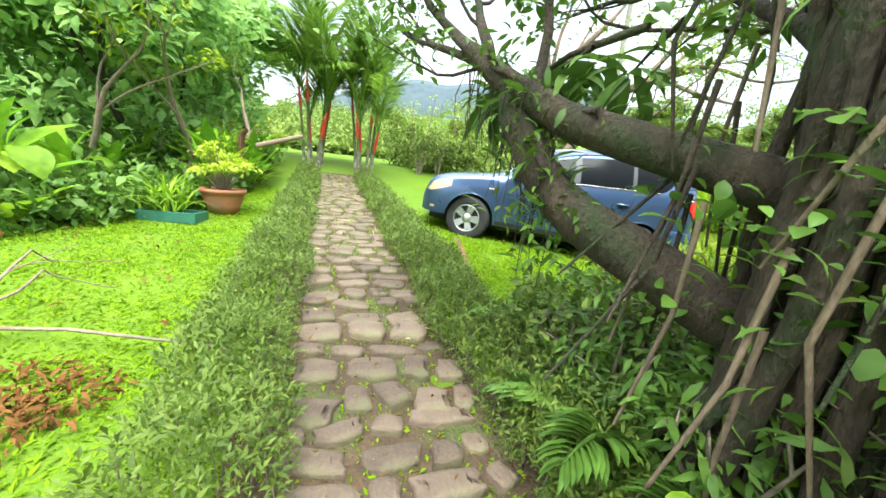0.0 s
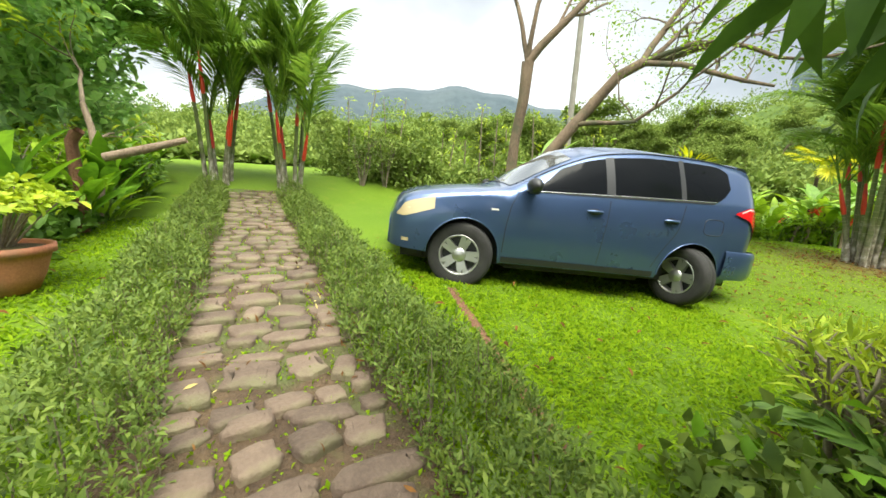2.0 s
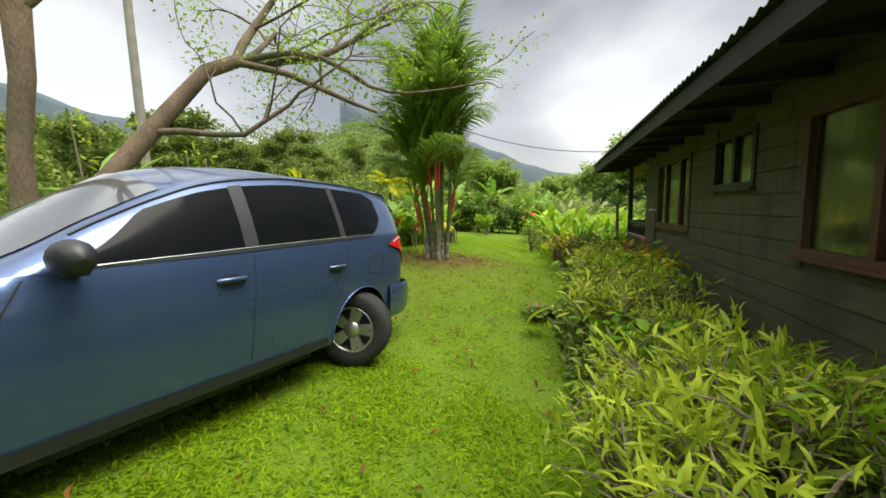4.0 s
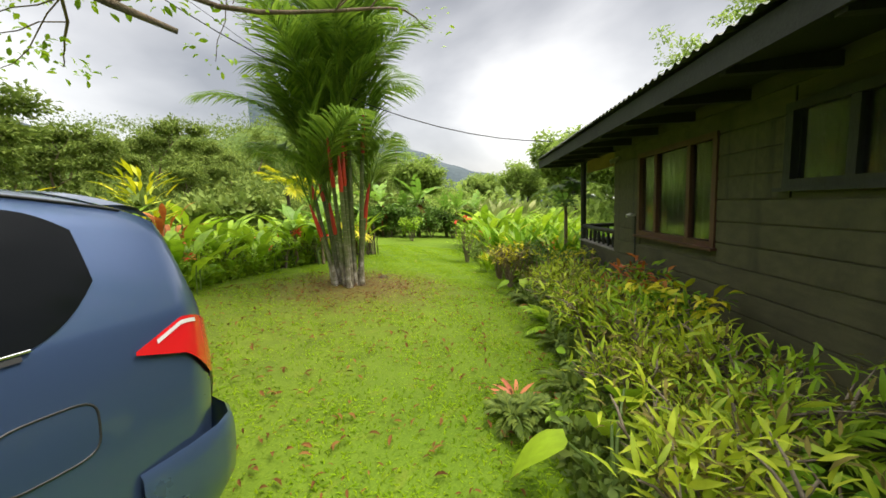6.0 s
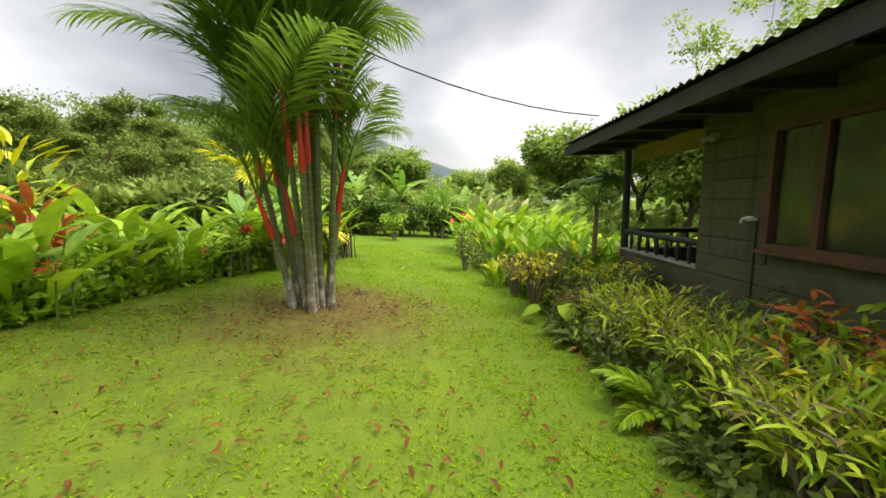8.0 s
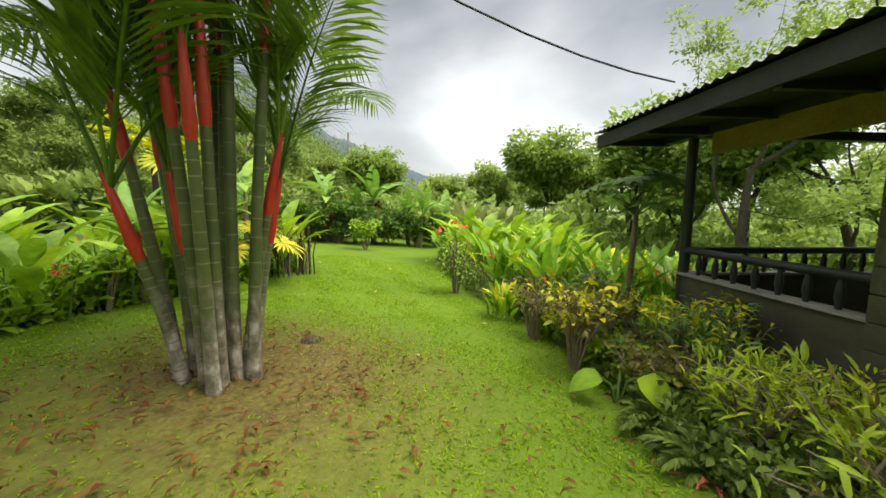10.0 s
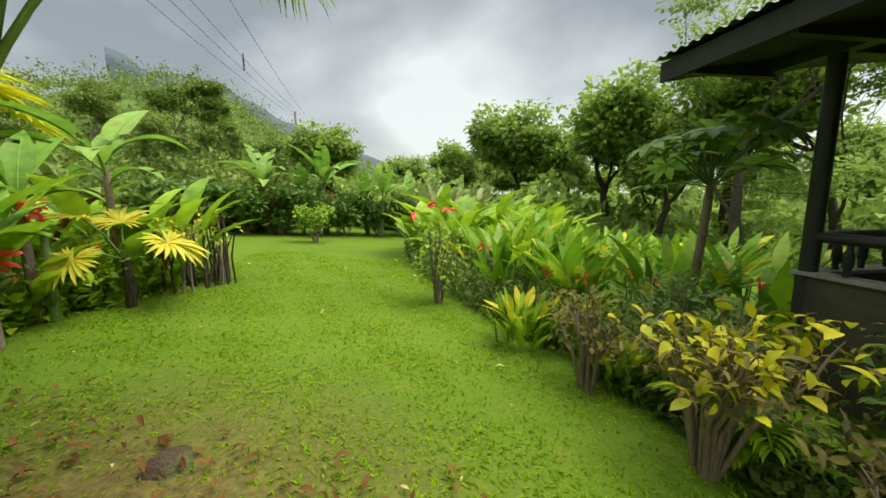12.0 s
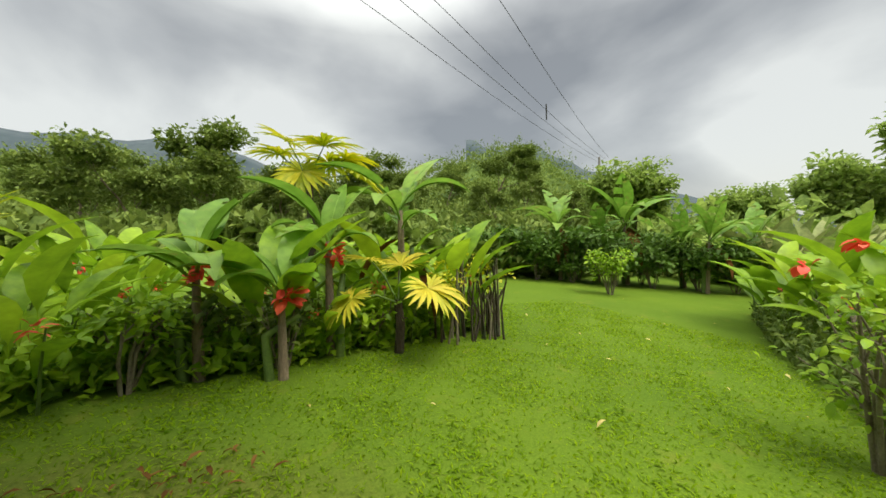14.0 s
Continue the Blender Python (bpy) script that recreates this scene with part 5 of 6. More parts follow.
lean = [Vector((0.1, 0.05, 0.3)), Vector((0.55, -0.02, 1.25)), Vector((1.1, -0.05, 2.0)), Vector((1.75, -0.05, 2.85)), Vector((2.1, -0.1, 3.05))]
limbs_a.append((lean, [0.13, 0.115, 0.105, 0.09, 0.085], 3))
for i, (k, d, L, r) in enumerate(((4, (0.9, -0.25, 0.15), 1.7, 0.07), (4, (0.55, 0.1, 0.9), 1.7, 0.065), (3, (0.75, 0.2, 0.5), 1.8, 0.06), (2, (0.85, -0.2, 0.3), 1.7, 0.045), (4, (0.7, -0.7, 0.45), 1.9, 0.05))):
    l, tp = grow(lean[k], d, L, r, 2, 50 + i, 0.55, lift=0.02, kids=4, wiggle=0.2)
    limbs_a += l
    tips_all += tp
low_limb = [lean[4], Vector((2.5, -0.7, 2.85)), Vector((2.75, -1.15, 2.6)), Vector((3.05, -1.35, 2.45)), Vector((3.35, -1.5, 2.35))]
limbs_a.append((low_limb, [0.05, 0.042, 0.035, 0.028, 0.018], 2))
for i, k in enumerate((2, 3)):
    l, tp = grow(low_limb[k], ((0.3, 0.3, 0.8), (0.5, 0.4, 0.6))[i], 0.5, 0.016, 1, 90 + i, 0.6, lift=0.0, kids=3, wiggle=0.22)
    limbs_a += l
    tips_all += tp
part("trunk", limb_mesh(limbs_a, 3, 3, 10), car_tree, "brown forked trunk", material=TREEBARK)
limb_parts([l for l in limbs_a if l[2] < 3], car_tree, TREEBARK)
part("leaves", leaves_on(tips_all, 0.36, 20, SMALL, 0.065, 9), car_tree, "sparse yellow-green leaves", material=FRESH)

# ---- strangler tree beside the start of the path ----
ficus = thing("strangler_fig", "dark mossy strangler fig hung with roots, ferns and climbers", "tree", (0, 0, 0))
rnd = random.Random(8)
UPPER = [Vector((1.00, 1.45, 1.31)), Vector((0.95, 1.47, 1.33)), Vector((0.85, 1.52, 1.37)), Vector((0.73, 1.57, 1.45)), Vector((0.60, 1.62, 1.52)), Vector((0.47, 1.67, 1.61)), Vector((0.33, 1.73, 1.73))]
LOWER = [Vector((1.13, 1.40, 0.77)), Vector((1.03, 1.45, 0.90)), Vector((0.91, 1.49, 0.99)), Vector((0.80, 1.54, 1.11)), Vector((0.71, 1.58, 1.25)), Vector((0.62, 1.61, 1.38)), Vector((0.59, 1.62, 1.49))]
FX, FY = 1.75, 1.2
FZ = ground_z(FX, FY)
for k in range(40):
    a, r = rnd.uniform(0, 6.28), rnd.uniform(0.03, 0.3)
    foot, top_r = rnd.uniform(1.2, 1.7), rnd.uniform(0.6, 1.0)
    pts = [Vector((FX + r * math.cos(a + 0.12 * u) * (foot + (top_r - foot) * u / 9), FY + r * math.sin(a + 0.12 * u) * (foot + (top_r - foot) * u / 9), FZ - 0.15 + 0.32 * u)) + Vector((rnd.gauss(0, 0.02), rnd.gauss(0, 0.02), 0)) for u in range(10)]
    q = rnd.choice((0.01, 0.012, 0.016, 0.02, 0.026, 0.034, 0.046))
    part("root_stem", tube(pts, [q * (1.25 - 0.05 * u) * rnd.uniform(0.85, 1.15) for u in range(10)], 8), ficus, "twisting root stem", material=BARK)
part("bough", tube([Vector((FX, FY, FZ + 0.75)), *LOWER[1:]], (0.13, 0.115, 0.105, 0.1, 0.09, 0.08, 0.06), 12), ficus, "mossy leaning bough", material=BARK)
part("bough", tube([Vector((FX, FY, FZ + 1.3)), *UPPER[1:]], (0.1, 0.085, 0.08, 0.075, 0.07, 0.06, 0.045), 12), ficus, "mossy bough over the path", material=BARK)
part("bough", tube([LOWER[5], LOWER[5].lerp(UPPER[4], 0.5), UPPER[4]], (0.075, 0.06, 0.06), 10), ficus, "mossy bough", material=BARK)
for k in range(16):
    b = UPPER if k % 2 else LOWER
    i = rnd.randint(1, 5)
    side = Vector((rnd.gauss(0, 0.025), rnd.gauss(0, 0.025), 0.0))
    part("clinging_root", tube([b[i - 1] + side, b[i] + side * 2 + Vector((0, 0, 0.05)), b[min(6, i + 1)] + side], (0.012, 0.018, 0.01), 6), ficus, "root clinging to the bough", material=TWIG if k % 3 else BARK)
fl_limbs, fl_tips = [], []
for i, (p, d, L, r) in enumerate(((UPPER[6], (-0.5, 0.5, 0.35), 0.8, 0.04), (UPPER[5], (-0.35, 0.2, 0.8), 0.8, 0.035), (LOWER[6], (-0.6, 0.35, 0.25), 0.7, 0.035), (Vector((FX, FY, FZ + 2.2)), (0.1, 0.1, 1.0), 1.2, 0.09), (Vector((FX, FY, FZ + 1.9)), (0.2, -0.4, 1.0), 1.1, 0.07), (UPPER[3], (0.1, 0.35, 0.9), 0.9, 0.03))):
    l, tp = grow(p, d, L, r, 2, 70 + i, 0.5, lift=0.25, kids=3, wiggle=0.14, shrink=0.6)
    fl_limbs += l
    fl_tips += tp
limb_parts(fl_limbs, ficus, BARK)
part("crown", leaves_on(fl_tips, 0.24, 16, SMALL, 0.06, 5), ficus, "small dark leaves", material=DEEP)
for k in range(7):
    a = 0.9 * k
    l, tp = grow((FX, FY, FZ + 2.6), (math.cos(a), math.sin(a), 0.75), 1.2, 0.05, 2, 170 + k, 0.6, lift=0.1, kids=3, wiggle=0.15)
    limb_parts(l, ficus, BARK, fine_to=1)
    part("crown", leaves_on(tp, 0.4, 26, SMALL, 0.1, 180 + k), ficus, "spreading upper crown", material=DEEP)
for k in range(70):
    b = UPPER if k % 4 else LOWER
    i = rnd.randint(2, 5)
    q = b[i].lerp(b[i + 1], rnd.random()) + Vector((rnd.gauss(0, 0.04), rnd.gauss(0, 0.04), -0.04))
    L = rnd.uniform(0.12, min(0.6, q.z - 0.3))
    part("aerial_root", tube([q, q + Vector((rnd.gauss(0, 0.03), rnd.gauss(0, 0.03), -L * 0.5)), q + Vector((rnd.gauss(0, 0.05), rnd.gauss(0, 0.05), -L))], (0.0035, 0.003, 0.0015), 4), ficus, material=BARK)
for k in range(18):
    a = rnd.uniform(2.0, 5.5)
    q = Vector((FX + 0.4 * math.cos(a), FY + 0.4 * math.sin(a), FZ + rnd.uniform(0.9, 2.3)))
    part("aerial_root", tube([q, q + Vector((rnd.gauss(-0.05, 0.08), rnd.gauss(0, 0.08), -0.4)), q + Vector((rnd.gauss(-0.12, 0.12), rnd.gauss(0, 0.12), -0.85))], (0.012, 0.01, 0.006), 5), ficus, "hanging brown root", material=BARK if k % 2 else TREEBARK)
for k in range(64):
    a, z = rnd.uniform(1.9, 5.6), rnd.uniform(0.15, 2.3)
    r = rnd.uniform(0.28, 0.5)
    m, lf, sz = ((DEEP, ROUND, 0.07), (DEEP, SMALL, 0.06), (HEDGE, LANCE, 0.09), (DEEP, LANCE, 0.1))[k % 4]
    part("climber", leaves_on([(FX + r * math.cos(a), FY + r * math.sin(a), FZ + z)], 0.18, 10, lf, sz, 200 + k), ficus, "climbing leaves on the trunk", material=m)
for k in range(26):
    b = UPPER if k % 2 else LOWER
    i = rnd.randint(1, 5)
    q = b[i].lerp(b[i + 1], rnd.random()) + Vector((rnd.gauss(0, 0.04), rnd.gauss(0, 0.04), 0.04))
    part("climber", leaves_on([q], 0.13, 10, LANCE if k % 3 else SMALL, 0.1 if k % 3 else 0.06, 250 + k), ficus, "leaves on the bough", material=DEEP)

for i, (d, L) in enumerate((((0.35, 1.0, 0.35), 1.2), ((-0.1, 1.0, 0.42), 1.1), ((0.9, 0.6, 0.4), 1.2), ((0.5, 0.2, 0.6), 1.0))):
    l, tp = grow((FX, FY, FZ + 1.55 + 0.12 * i), d, L, 0.045, 2, 190 + i, 0.55, lift=0.1, kids=3, wiggle=0.16)
    limb_parts(l, ficus, BARK, fine_to=1)
    part("crown", leaves_on(tp, 0.24, 16, SMALL if i % 2 else LANCE, 0.075, 195 + i), ficus, "leafy side limb", material=DEEP)
for k in range(34):
    i = rnd.randint(0, 4)
    q = LOWER[i].lerp(LOWER[i + 1], rnd.random()) + Vector((rnd.gauss(0, 0.06), rnd.gauss(0, 0.06), -rnd.uniform(0.0, 0.3)))
    part("climber", leaves_on([q], 0.15, 9, (LANCE, SMALL, UPRIGHT)[k % 3], (0.09, 0.05, 0.13)[k % 3], 420 + k), ficus, "hanging leaves under the bough", material=(DEEP, HEDGE, DEEP)[k % 3])
for k, (x, y) in enumerate(((1.15, 1.68), (1.3, 1.48), (1.45, 1.75), (1.5, 1.3), (1.3, 1.95), (1.62, 1.0))):
    bush("shrub", "dense ferny undergrowth shrub beneath the fig bough", gp(x, y), 0.3, 0.62, 460, 980 + k, (SMALL, LANCE)[k % 2], (0.05, 0.1)[k % 2], (HEDGE, DEEP)[k % 2], 9, 0.15, group="fig undergrowth", clump=0.14)

# hanging long leaves of the branch over the path
hang = thing("mango_branch", "drooping branch with long dark mango leaves", "branch", (0.55, 1.75, 1.38))
for pts, rad in ((((0.6, -0.3, 0.35), (0.3, -0.1, 0.3), (-0.1, 0.25, 0.12)), (0.02, 0.015, 0.006)), (((0.4, -0.2, 0.3), (0.2, 0.1, 0.25), (0.1, 0.3, 0.16)), (0.014, 0.01, 0.005)), (((0.7, -0.4, 0.33), (0.65, -0.2, 0.3), (0.6, 0.0, 0.25)), (0.014, 0.01, 0.005))):
    part("twig", tube(pts, rad, 7), hang, material=BARK)
LONG = blade(1, 0.2, 5, -10, -75, 0.25, 0.4)
for k, c in enumerate(((-0.1, 0.25, 0.12), (0.1, 0.3, 0.16), (0.2, 0.2, 0.2), (0.3, 0.1, 0.22), (0.05, 0.12, 0.18), (0.6, 0.0, 0.25), (0.45, -0.1, 0.28))):
    part("leaf_spray", leaves_on([c], 0.08, 9, LONG, 0.3, 300 + k), hang, "long drooping leaves", material=DEEP)

for k in range(20):
    q = (rnd.uniform(-0.15, 0.5), rnd.uniform(0.05, 0.6), rnd.uniform(0.1, 0.4))
    part("leaf_spray", leaves_on([q], 0.1, 10, LONG, 0.21, 350 + k), hang, "long drooping leaves", material=DEEP)

# ---- left garden bed ----
potbush = thing("potted_shrub", "yellow-green shrub growing in a round terracotta pot", "potted plant", gp(-3.5, 3.55))
part("pot", lathe([(0.0, 0.0), (0.17, 0.0), (0.215, 0.11), (0.25, 0.24), (0.262, 0.28), (0.285, 0.28), (0.285, 0.335), (0.255, 0.335), (0.25, 0.30), (0.0, 0.30)], 32), potbush, "terracotta pot", material=CLAY)
part("soil", lathe([(0.25, 0.305), (0.13, 0.32), (0.0, 0.32)], 20), potbush, material=SOIL)
pt = [(0.34 * math.cos(2.4 * k) * math.sqrt((k + 1) / 26), 0.34 * math.sin(2.4 * k) * math.sqrt((k + 1) / 26), 0.5 + 0.42 * (1 - k / 40) * ((k * 7) % 5 + 2) / 6) for k in range(26)]
for p in pt:
    part("stem", tube([(p[0] * 0.15, p[1] * 0.15, 0.3), (p[0] * 0.6, p[1] * 0.6, 0.3 + (p[2] - 0.3) * 0.6), p], (0.01, 0.008, 0.004), 5), potbush, material=TWIG)
part("crown", leaves_on(pt, 0.13, 26, SMALL, 0.075, 3), potbush, "small yellow-green leaves", material=SPEAR)
trough = thing("planter_trough", "low green plastic planter with strap-leaved plants on the grass", "planter", gp(-3.5, 2.85), turn=25)
part("tray", join([box(-0.32, 0.32, -0.16, -0.13, 0, 0.12), box(-0.32, 0.32, 0.13, 0.16, 0, 0.12), box(-0.32, -0.29, -0.13, 0.13, 0, 0.12), box(0.29, 0.32, -0.13, 0.13, 0, 0.12), box(-0.29, 0.29, -0.13, 0.13, 0.0, 0.06)]), trough, "dark green tray", material=TROUGH, smooth=False)
straps = [quads("strap_leaf", *blade(0.62 * q, 0.035, 6, 78, e, 0.3, 0.3), FRESH) for q, e in ((1, -30), (0.8, -60), (1.1, 10))]
for k in range(54):
    part("strap_leaf", straps[k % 3], trough, m=pose(rnd.uniform(-0.4, 0.1), rnd.uniform(-0.1, 0.3), 0.04, rnd.uniform(-10, 10), 0, rnd.uniform(0, 360)))


def left_bed(x, y):
    return x < -4.0 and y > 1.0 and 0.814 * x + 0.581 * y < -0.9


heli = leaf_clump("heliconia", "tall green heliconia with broad upright leaves", "plant", 13, 0.95, 0.23, BROAD, 5, (66, 86), (-5, 40), 0.2, group="garden heliconias", at=gp(-5.0, 5.6), rise=0.5)
strew(heli, sow(20, -8.5, -4.0, 1.0, 9.5, left_bed, 3, 0.6), 11, 0.75, 1.2)
low = leaf_clump("ginger", "low lush ginger with narrow leaves", "plant", 16, 0.55, 0.11, FRESH, 6, (50, 80), (-40, 10), 0.15, group="garden gingers", at=gp(-4.6, 3.9), base=0.2)
strew(low, sow(22, -6.5, -3.9, 0.8, 9.0, left_bed, 5, 0.45), 12, 0.8, 1.3)
big_taro = taro("broad-leaved green taro under the trees", gp(-4.7, 1.9), 5, 0.8, 0.42, 3)
strew(big_taro, [(-5.3, 2.7), (-5.0, 1.0), (-5.9, 1.6)], 4)
for k, (x, y) in enumerate(sow(9, -6.2, -3.6, 4.6, 9.4, left_bed, 15, 0.7)):
    bush("shrub", "dense green leafy shrub in the garden bed", gp(x, y), 0.5, 0.9, 700, 400 + k, SMALL, 0.1, FRESH if k % 2 else DEEP, group="bed shrubs", clump=0.25)
log = thing("carved_log", "pale weathered log propped upright among the plants", "log", gp(-4.7, 5.0))
part("upright", tube([(0, 0, 0), (0.02, 0, 0.6), (0.0, 0.0, 1.0), (0.1, 0, 1.12)], (0.07, 0.06, 0.055, 0.06), 10), log, "orange-brown upright", material=REDSOIL)
part("arm", tube([(0.15, 0.2, 0.85), (0.5, 0.4, 0.98), (0.85, 0.6, 1.12)], (0.05, 0.05, 0.035), 9), log, "pale broken branch", material=PALEBARK)
for k, (x, y, h, m, size) in enumerate(((-6.6, 4.6, 3.0, DEEP, 0.2), (-7.4, 2.6, 3.2, DEEP, 0.2), (-8.2, 6.6, 3.2, DEEP, 0.22), (-9.3, 4.2, 3.6, WOODS, 0.24), (-8.8, 0.6, 3.4, DEEP, 0.22), (-9.5, 9.0, 3.2, WOODS, 0.24), (-7.2, -0.9, 3.0, DEEP, 0.2))):
    broad_tree("garden_tree", "dense dark green garden tree", gp(x, y), h * 0.6, 0.09, 4600, 500 + k, SMALL, size, GROVE, BARK, depth=3, spread=0.75, clump=0.8, group="garden trees")
for k, (x, y) in enumerate(((-5.3, 4.5), (-6.0, 3.2), (-5.0, 5.4))):
    broad_tree("frangipani", "slender tree with pale bark and few yellowing leaves", gp(x, y), 1.7, 0.06, 240, 520 + k, LANCE, 0.13, SPEAR, PALEBARK, depth=2, spread=0.5, clump=0.25, kids=3, group="slender trees")
dry = thing("dry_branch", "bare grey broken branch lying on the lawn", "branch", gp(-1.25, 0.5))
dl, dt = grow((0.2, -0.3, 0.05), (-0.6, 0.5, 0.25), 0.7, 0.03, 2, 5, 0.7, lift=0.1, wiggle=0.2)
limb_parts(dl, dry, PALEBARK)
part("dry_leaves", leaves_on([(0.2, -0.2, 0.03), (0.0, 0.0, 0.03), (0.25, 0.05, 0.03)], 0.22, 160, LANCE, 0.06, 8, 0.15), dry, "dry brown leaf litter", material=DEAD)
part("cane", tube([(-0.9, 0.0, 0.1), (-0.2, 0.28, 0.14), (0.5, 0.55, 0.1)], (0.012, 0.01, 0.008), 6), dry, "long thin cane", material=PALEBARK)

# ---- shrubs between lawn and house ----
spiky = bush("dracaena", "leafy green shrub with narrow bright leaves on bare grey stems", gp(1.55, 3.2), 0.40, 0.62, 440, 21, UPRIGHT, 0.11, SPEAR, 15, 0.45, None, "house shrubs", clump=0.09)
strew(spiky, [(2.15, 3.3), (1.75, 3.5), (6.0, 4.75), (5.1, 4.3), (7.95, 5.75), (3.4, 3.5), (2.7, 3.2)], 22, 0.8, 1.15)
fine = bush("dracaena", "twiggy shrub with fresh strap leaves, many stems bare", gp(6.45, 5.0), 0.42, 0.7, 400, 23, UPRIGHT, 0.13, FRESH, 17, 0.5, TWIGGY, "house shrubs", clump=0.1, accent_size=0.7)
strew(fine, [(5.5, 4.65), (4.6, 3.9), (2.3, 2.8), (8.35, 5.5), (3.0, 2.9)], 24, 0.75, 1.05)
dull = bush("dracaena", "yellow-green twiggy shrub with some browning narrow leaves", gp(6.8, 5.1), 0.42, 0.65, 620, 25, UPRIGHT, 0.12, SPEAR, 18, 0.4, TWIGGY, "house shrubs", clump=0.1, accent_size=0.8)
strew(dull, [(4.8, 4.5), (4.2, 4.2), (7.0, 5.4), (7.6, 5.35), (2.6, 3.65), (3.7, 4.15), (5.7, 4.85)], 26, 0.7, 1.1)


for k, (x, y, r, h, n, leaf, size, m, acc, bare, lab) in enumerate((
        (6.1, 4.55, 0.36, 0.75, 230, LANCE, 0.14, FRESH, GOLD, 0.55, "croton with broad yellow-tipped leaves on bare pale stems"),
        (5.75, 4.2, 0.34, 0.8, 200, LANCE, 0.14, BROAD, GOLD, 0.55, "croton with broad yellow-tipped leaves on bare pale stems"),
        (6.6, 4.5, 0.36, 0.85, 240, LANCE, 0.13, FRESH, RUSSET, 0.5, "croton with green and reddish leaves on bare stems"),
        (7.1, 5.35, 0.38, 0.6, 420, SMALL, 0.075, HEDGE, None, 0.5, "straggly low shrub with small dull leaves"),
        (7.5, 5.75, 0.3, 0.35, 260, SMALL, 0.06, HEDGE, None, 0.2, "low weedy shrub at the lawn's edge"),
        (8.55, 6.3, 0.34, 0.5, 330, SMALL, 0.06, TWIGGY, None, 0.3, "dry brownish low shrub"),
        (8.9, 5.9, 0.36, 0.75, 330, LANCE, 0.10, DEEP, LIME, 0.55, "sparse dark shrub with pale young tips"),
        (9.35, 5.55, 0.36, 0.8, 300, LANCE, 0.10, DEEP, LIME, 0.55, "sparse dark shrub with pale young tips"),
        (9.5, 6.75, 0.36, 0.75, 420, SMALL, 0.07, HEDGE, None, 0.4, "twiggy shrub with small dull green leaves"),
        (9.75, 7.35, 0.32, 0.7, 300, SMALL, 0.06, TWIGGY, None, 0.4, "dry brownish low shrub"),
        (4.3, 4.0, 0.4, 0.5, 160, ROUND, 0.08, BROAD, None, 0.3, "creeper with pale heart-shaped leaves over low stems"),
        (3.7, 3.9, 0.4, 0.55, 160, ROUND, 0.085, BROAD, None, 0.3, "creeper with pale heart-shaped leaves over low stems"),
        (4.9, 4.6, 0.36, 0.4, 170, ROUND, 0.07, BROAD, None, 0.3, "creeper with heart-shaped leaves over low stems"),
        (3.0, 3.6, 0.4, 0.6, 200, ROUND, 0.085, BROAD, None, 0.4, "creeper with pale heart-shaped leaves over low stems"),
        (7.3, 4.75, 0.4, 0.8, 260, LANCE, 0.12, DEEP, None, 0.5, "dark leggy shrub against the house wall"),
        (10.0, 6.6, 0.4, 0.9, 420, LANCE, 0.1, DEEP, None, 0.4, "dark leggy shrub against the house wall"))):
    bush("shrub", lab, gp(x, y), r, h, n, 600 + k, leaf, size, m, stems=9, bare=bare, accent=acc, group="house bed shrubs", stem_material=PALEBARK if k % 2 else TWIG, clump=0.12)
fern0 = fern("feathery green fern in the bed", gp(6.0, 4.6), 9, 0.55, 41)
strew(fern0, sow(16, 1.4, 10.0, 1.8, 7.2, lambda x, y: bool(bed_south(np.array(x), np.array(y))) and (np.array([x, y]) - H0) @ HV > 0.2, 42, 0.5), 43, 0.7, 1.2)
tree_fern = fern("green fern at the foot of the strangler fig", gp(1.15, 1.75), 9, 0.5, 48, DEEP)
strew(tree_fern, [(1.5, 0.95), (1.62, 0.75), (1.2, 2.35), (0.95, 2.1), (1.78, 0.5), (1.5, 2.7), (1.35, 1.25), (1.9, 0.85), (1.95, 0.3), (1.7, 0.95), (1.55, 1.2)], 49, 0.9, 1.35)
low_taro = taro("taro with drooping heart leaves beneath the tree", gp(1.5, 1.05), 5, 0.45, 0.14, 50)
strew(low_taro, [(1.8, 0.55), (1.6, 0.9), (1.7, 0.35), (1.9, 0.1)], 60, 0.9, 1.3)
for k, (x, y) in enumerate(((2.1, 0.9), (2.2, 1.5), (2.3, 0.3), (1.95, 0.1))):
    bush("shrub", "leafy shrub beside the strangler fig", gp(x, y), 0.4, 1.5, 700, 960 + k, ROUND if k % 2 else LANCE, 0.12, BROAD if k % 2 else DEEP, 8, 0.2, group="fig shrubs", clump=0.22)
taro("taro with broad pale green heart leaves at the bed's edge", gp(3.95, 4.6), 4, 0.6, 0.4, 44)
taro("taro with wide glossy heart leaves at the lawn's edge", gp(8.4, 6.5), 3, 0.36, 0.3, 45)
red = leaf_clump("bromeliad", "bromeliad with pinkish red strap leaves at the lawn's edge", "plant", 13, 0.24, 0.05, ROSE, 46, (20, 60), (-20, 10), 0.0, group="red bromeliads", at=gp(4.8, 5.38), base=0.06, n=4)
strew(red, [(4.72, 5.0), (7.9, 6.05), (7.68, 6.05), (6.4, 5.45)], 47, 0.75, 1.05)
edge_fern = fern("small fern with browning fronds at the lawn's edge", gp(7.7, 6.1), 9, 0.34, 65, HEDGE)
strew(edge_fern, [(4.6, 5.1), (4.45, 5.3), (5.1, 5.0), (6.9, 5.65), (7.2, 5.8), (8.15, 6.3), (6.0, 5.3), (8.0, 6.3), (5.0, 4.95)], 66, 0.7, 1.1)

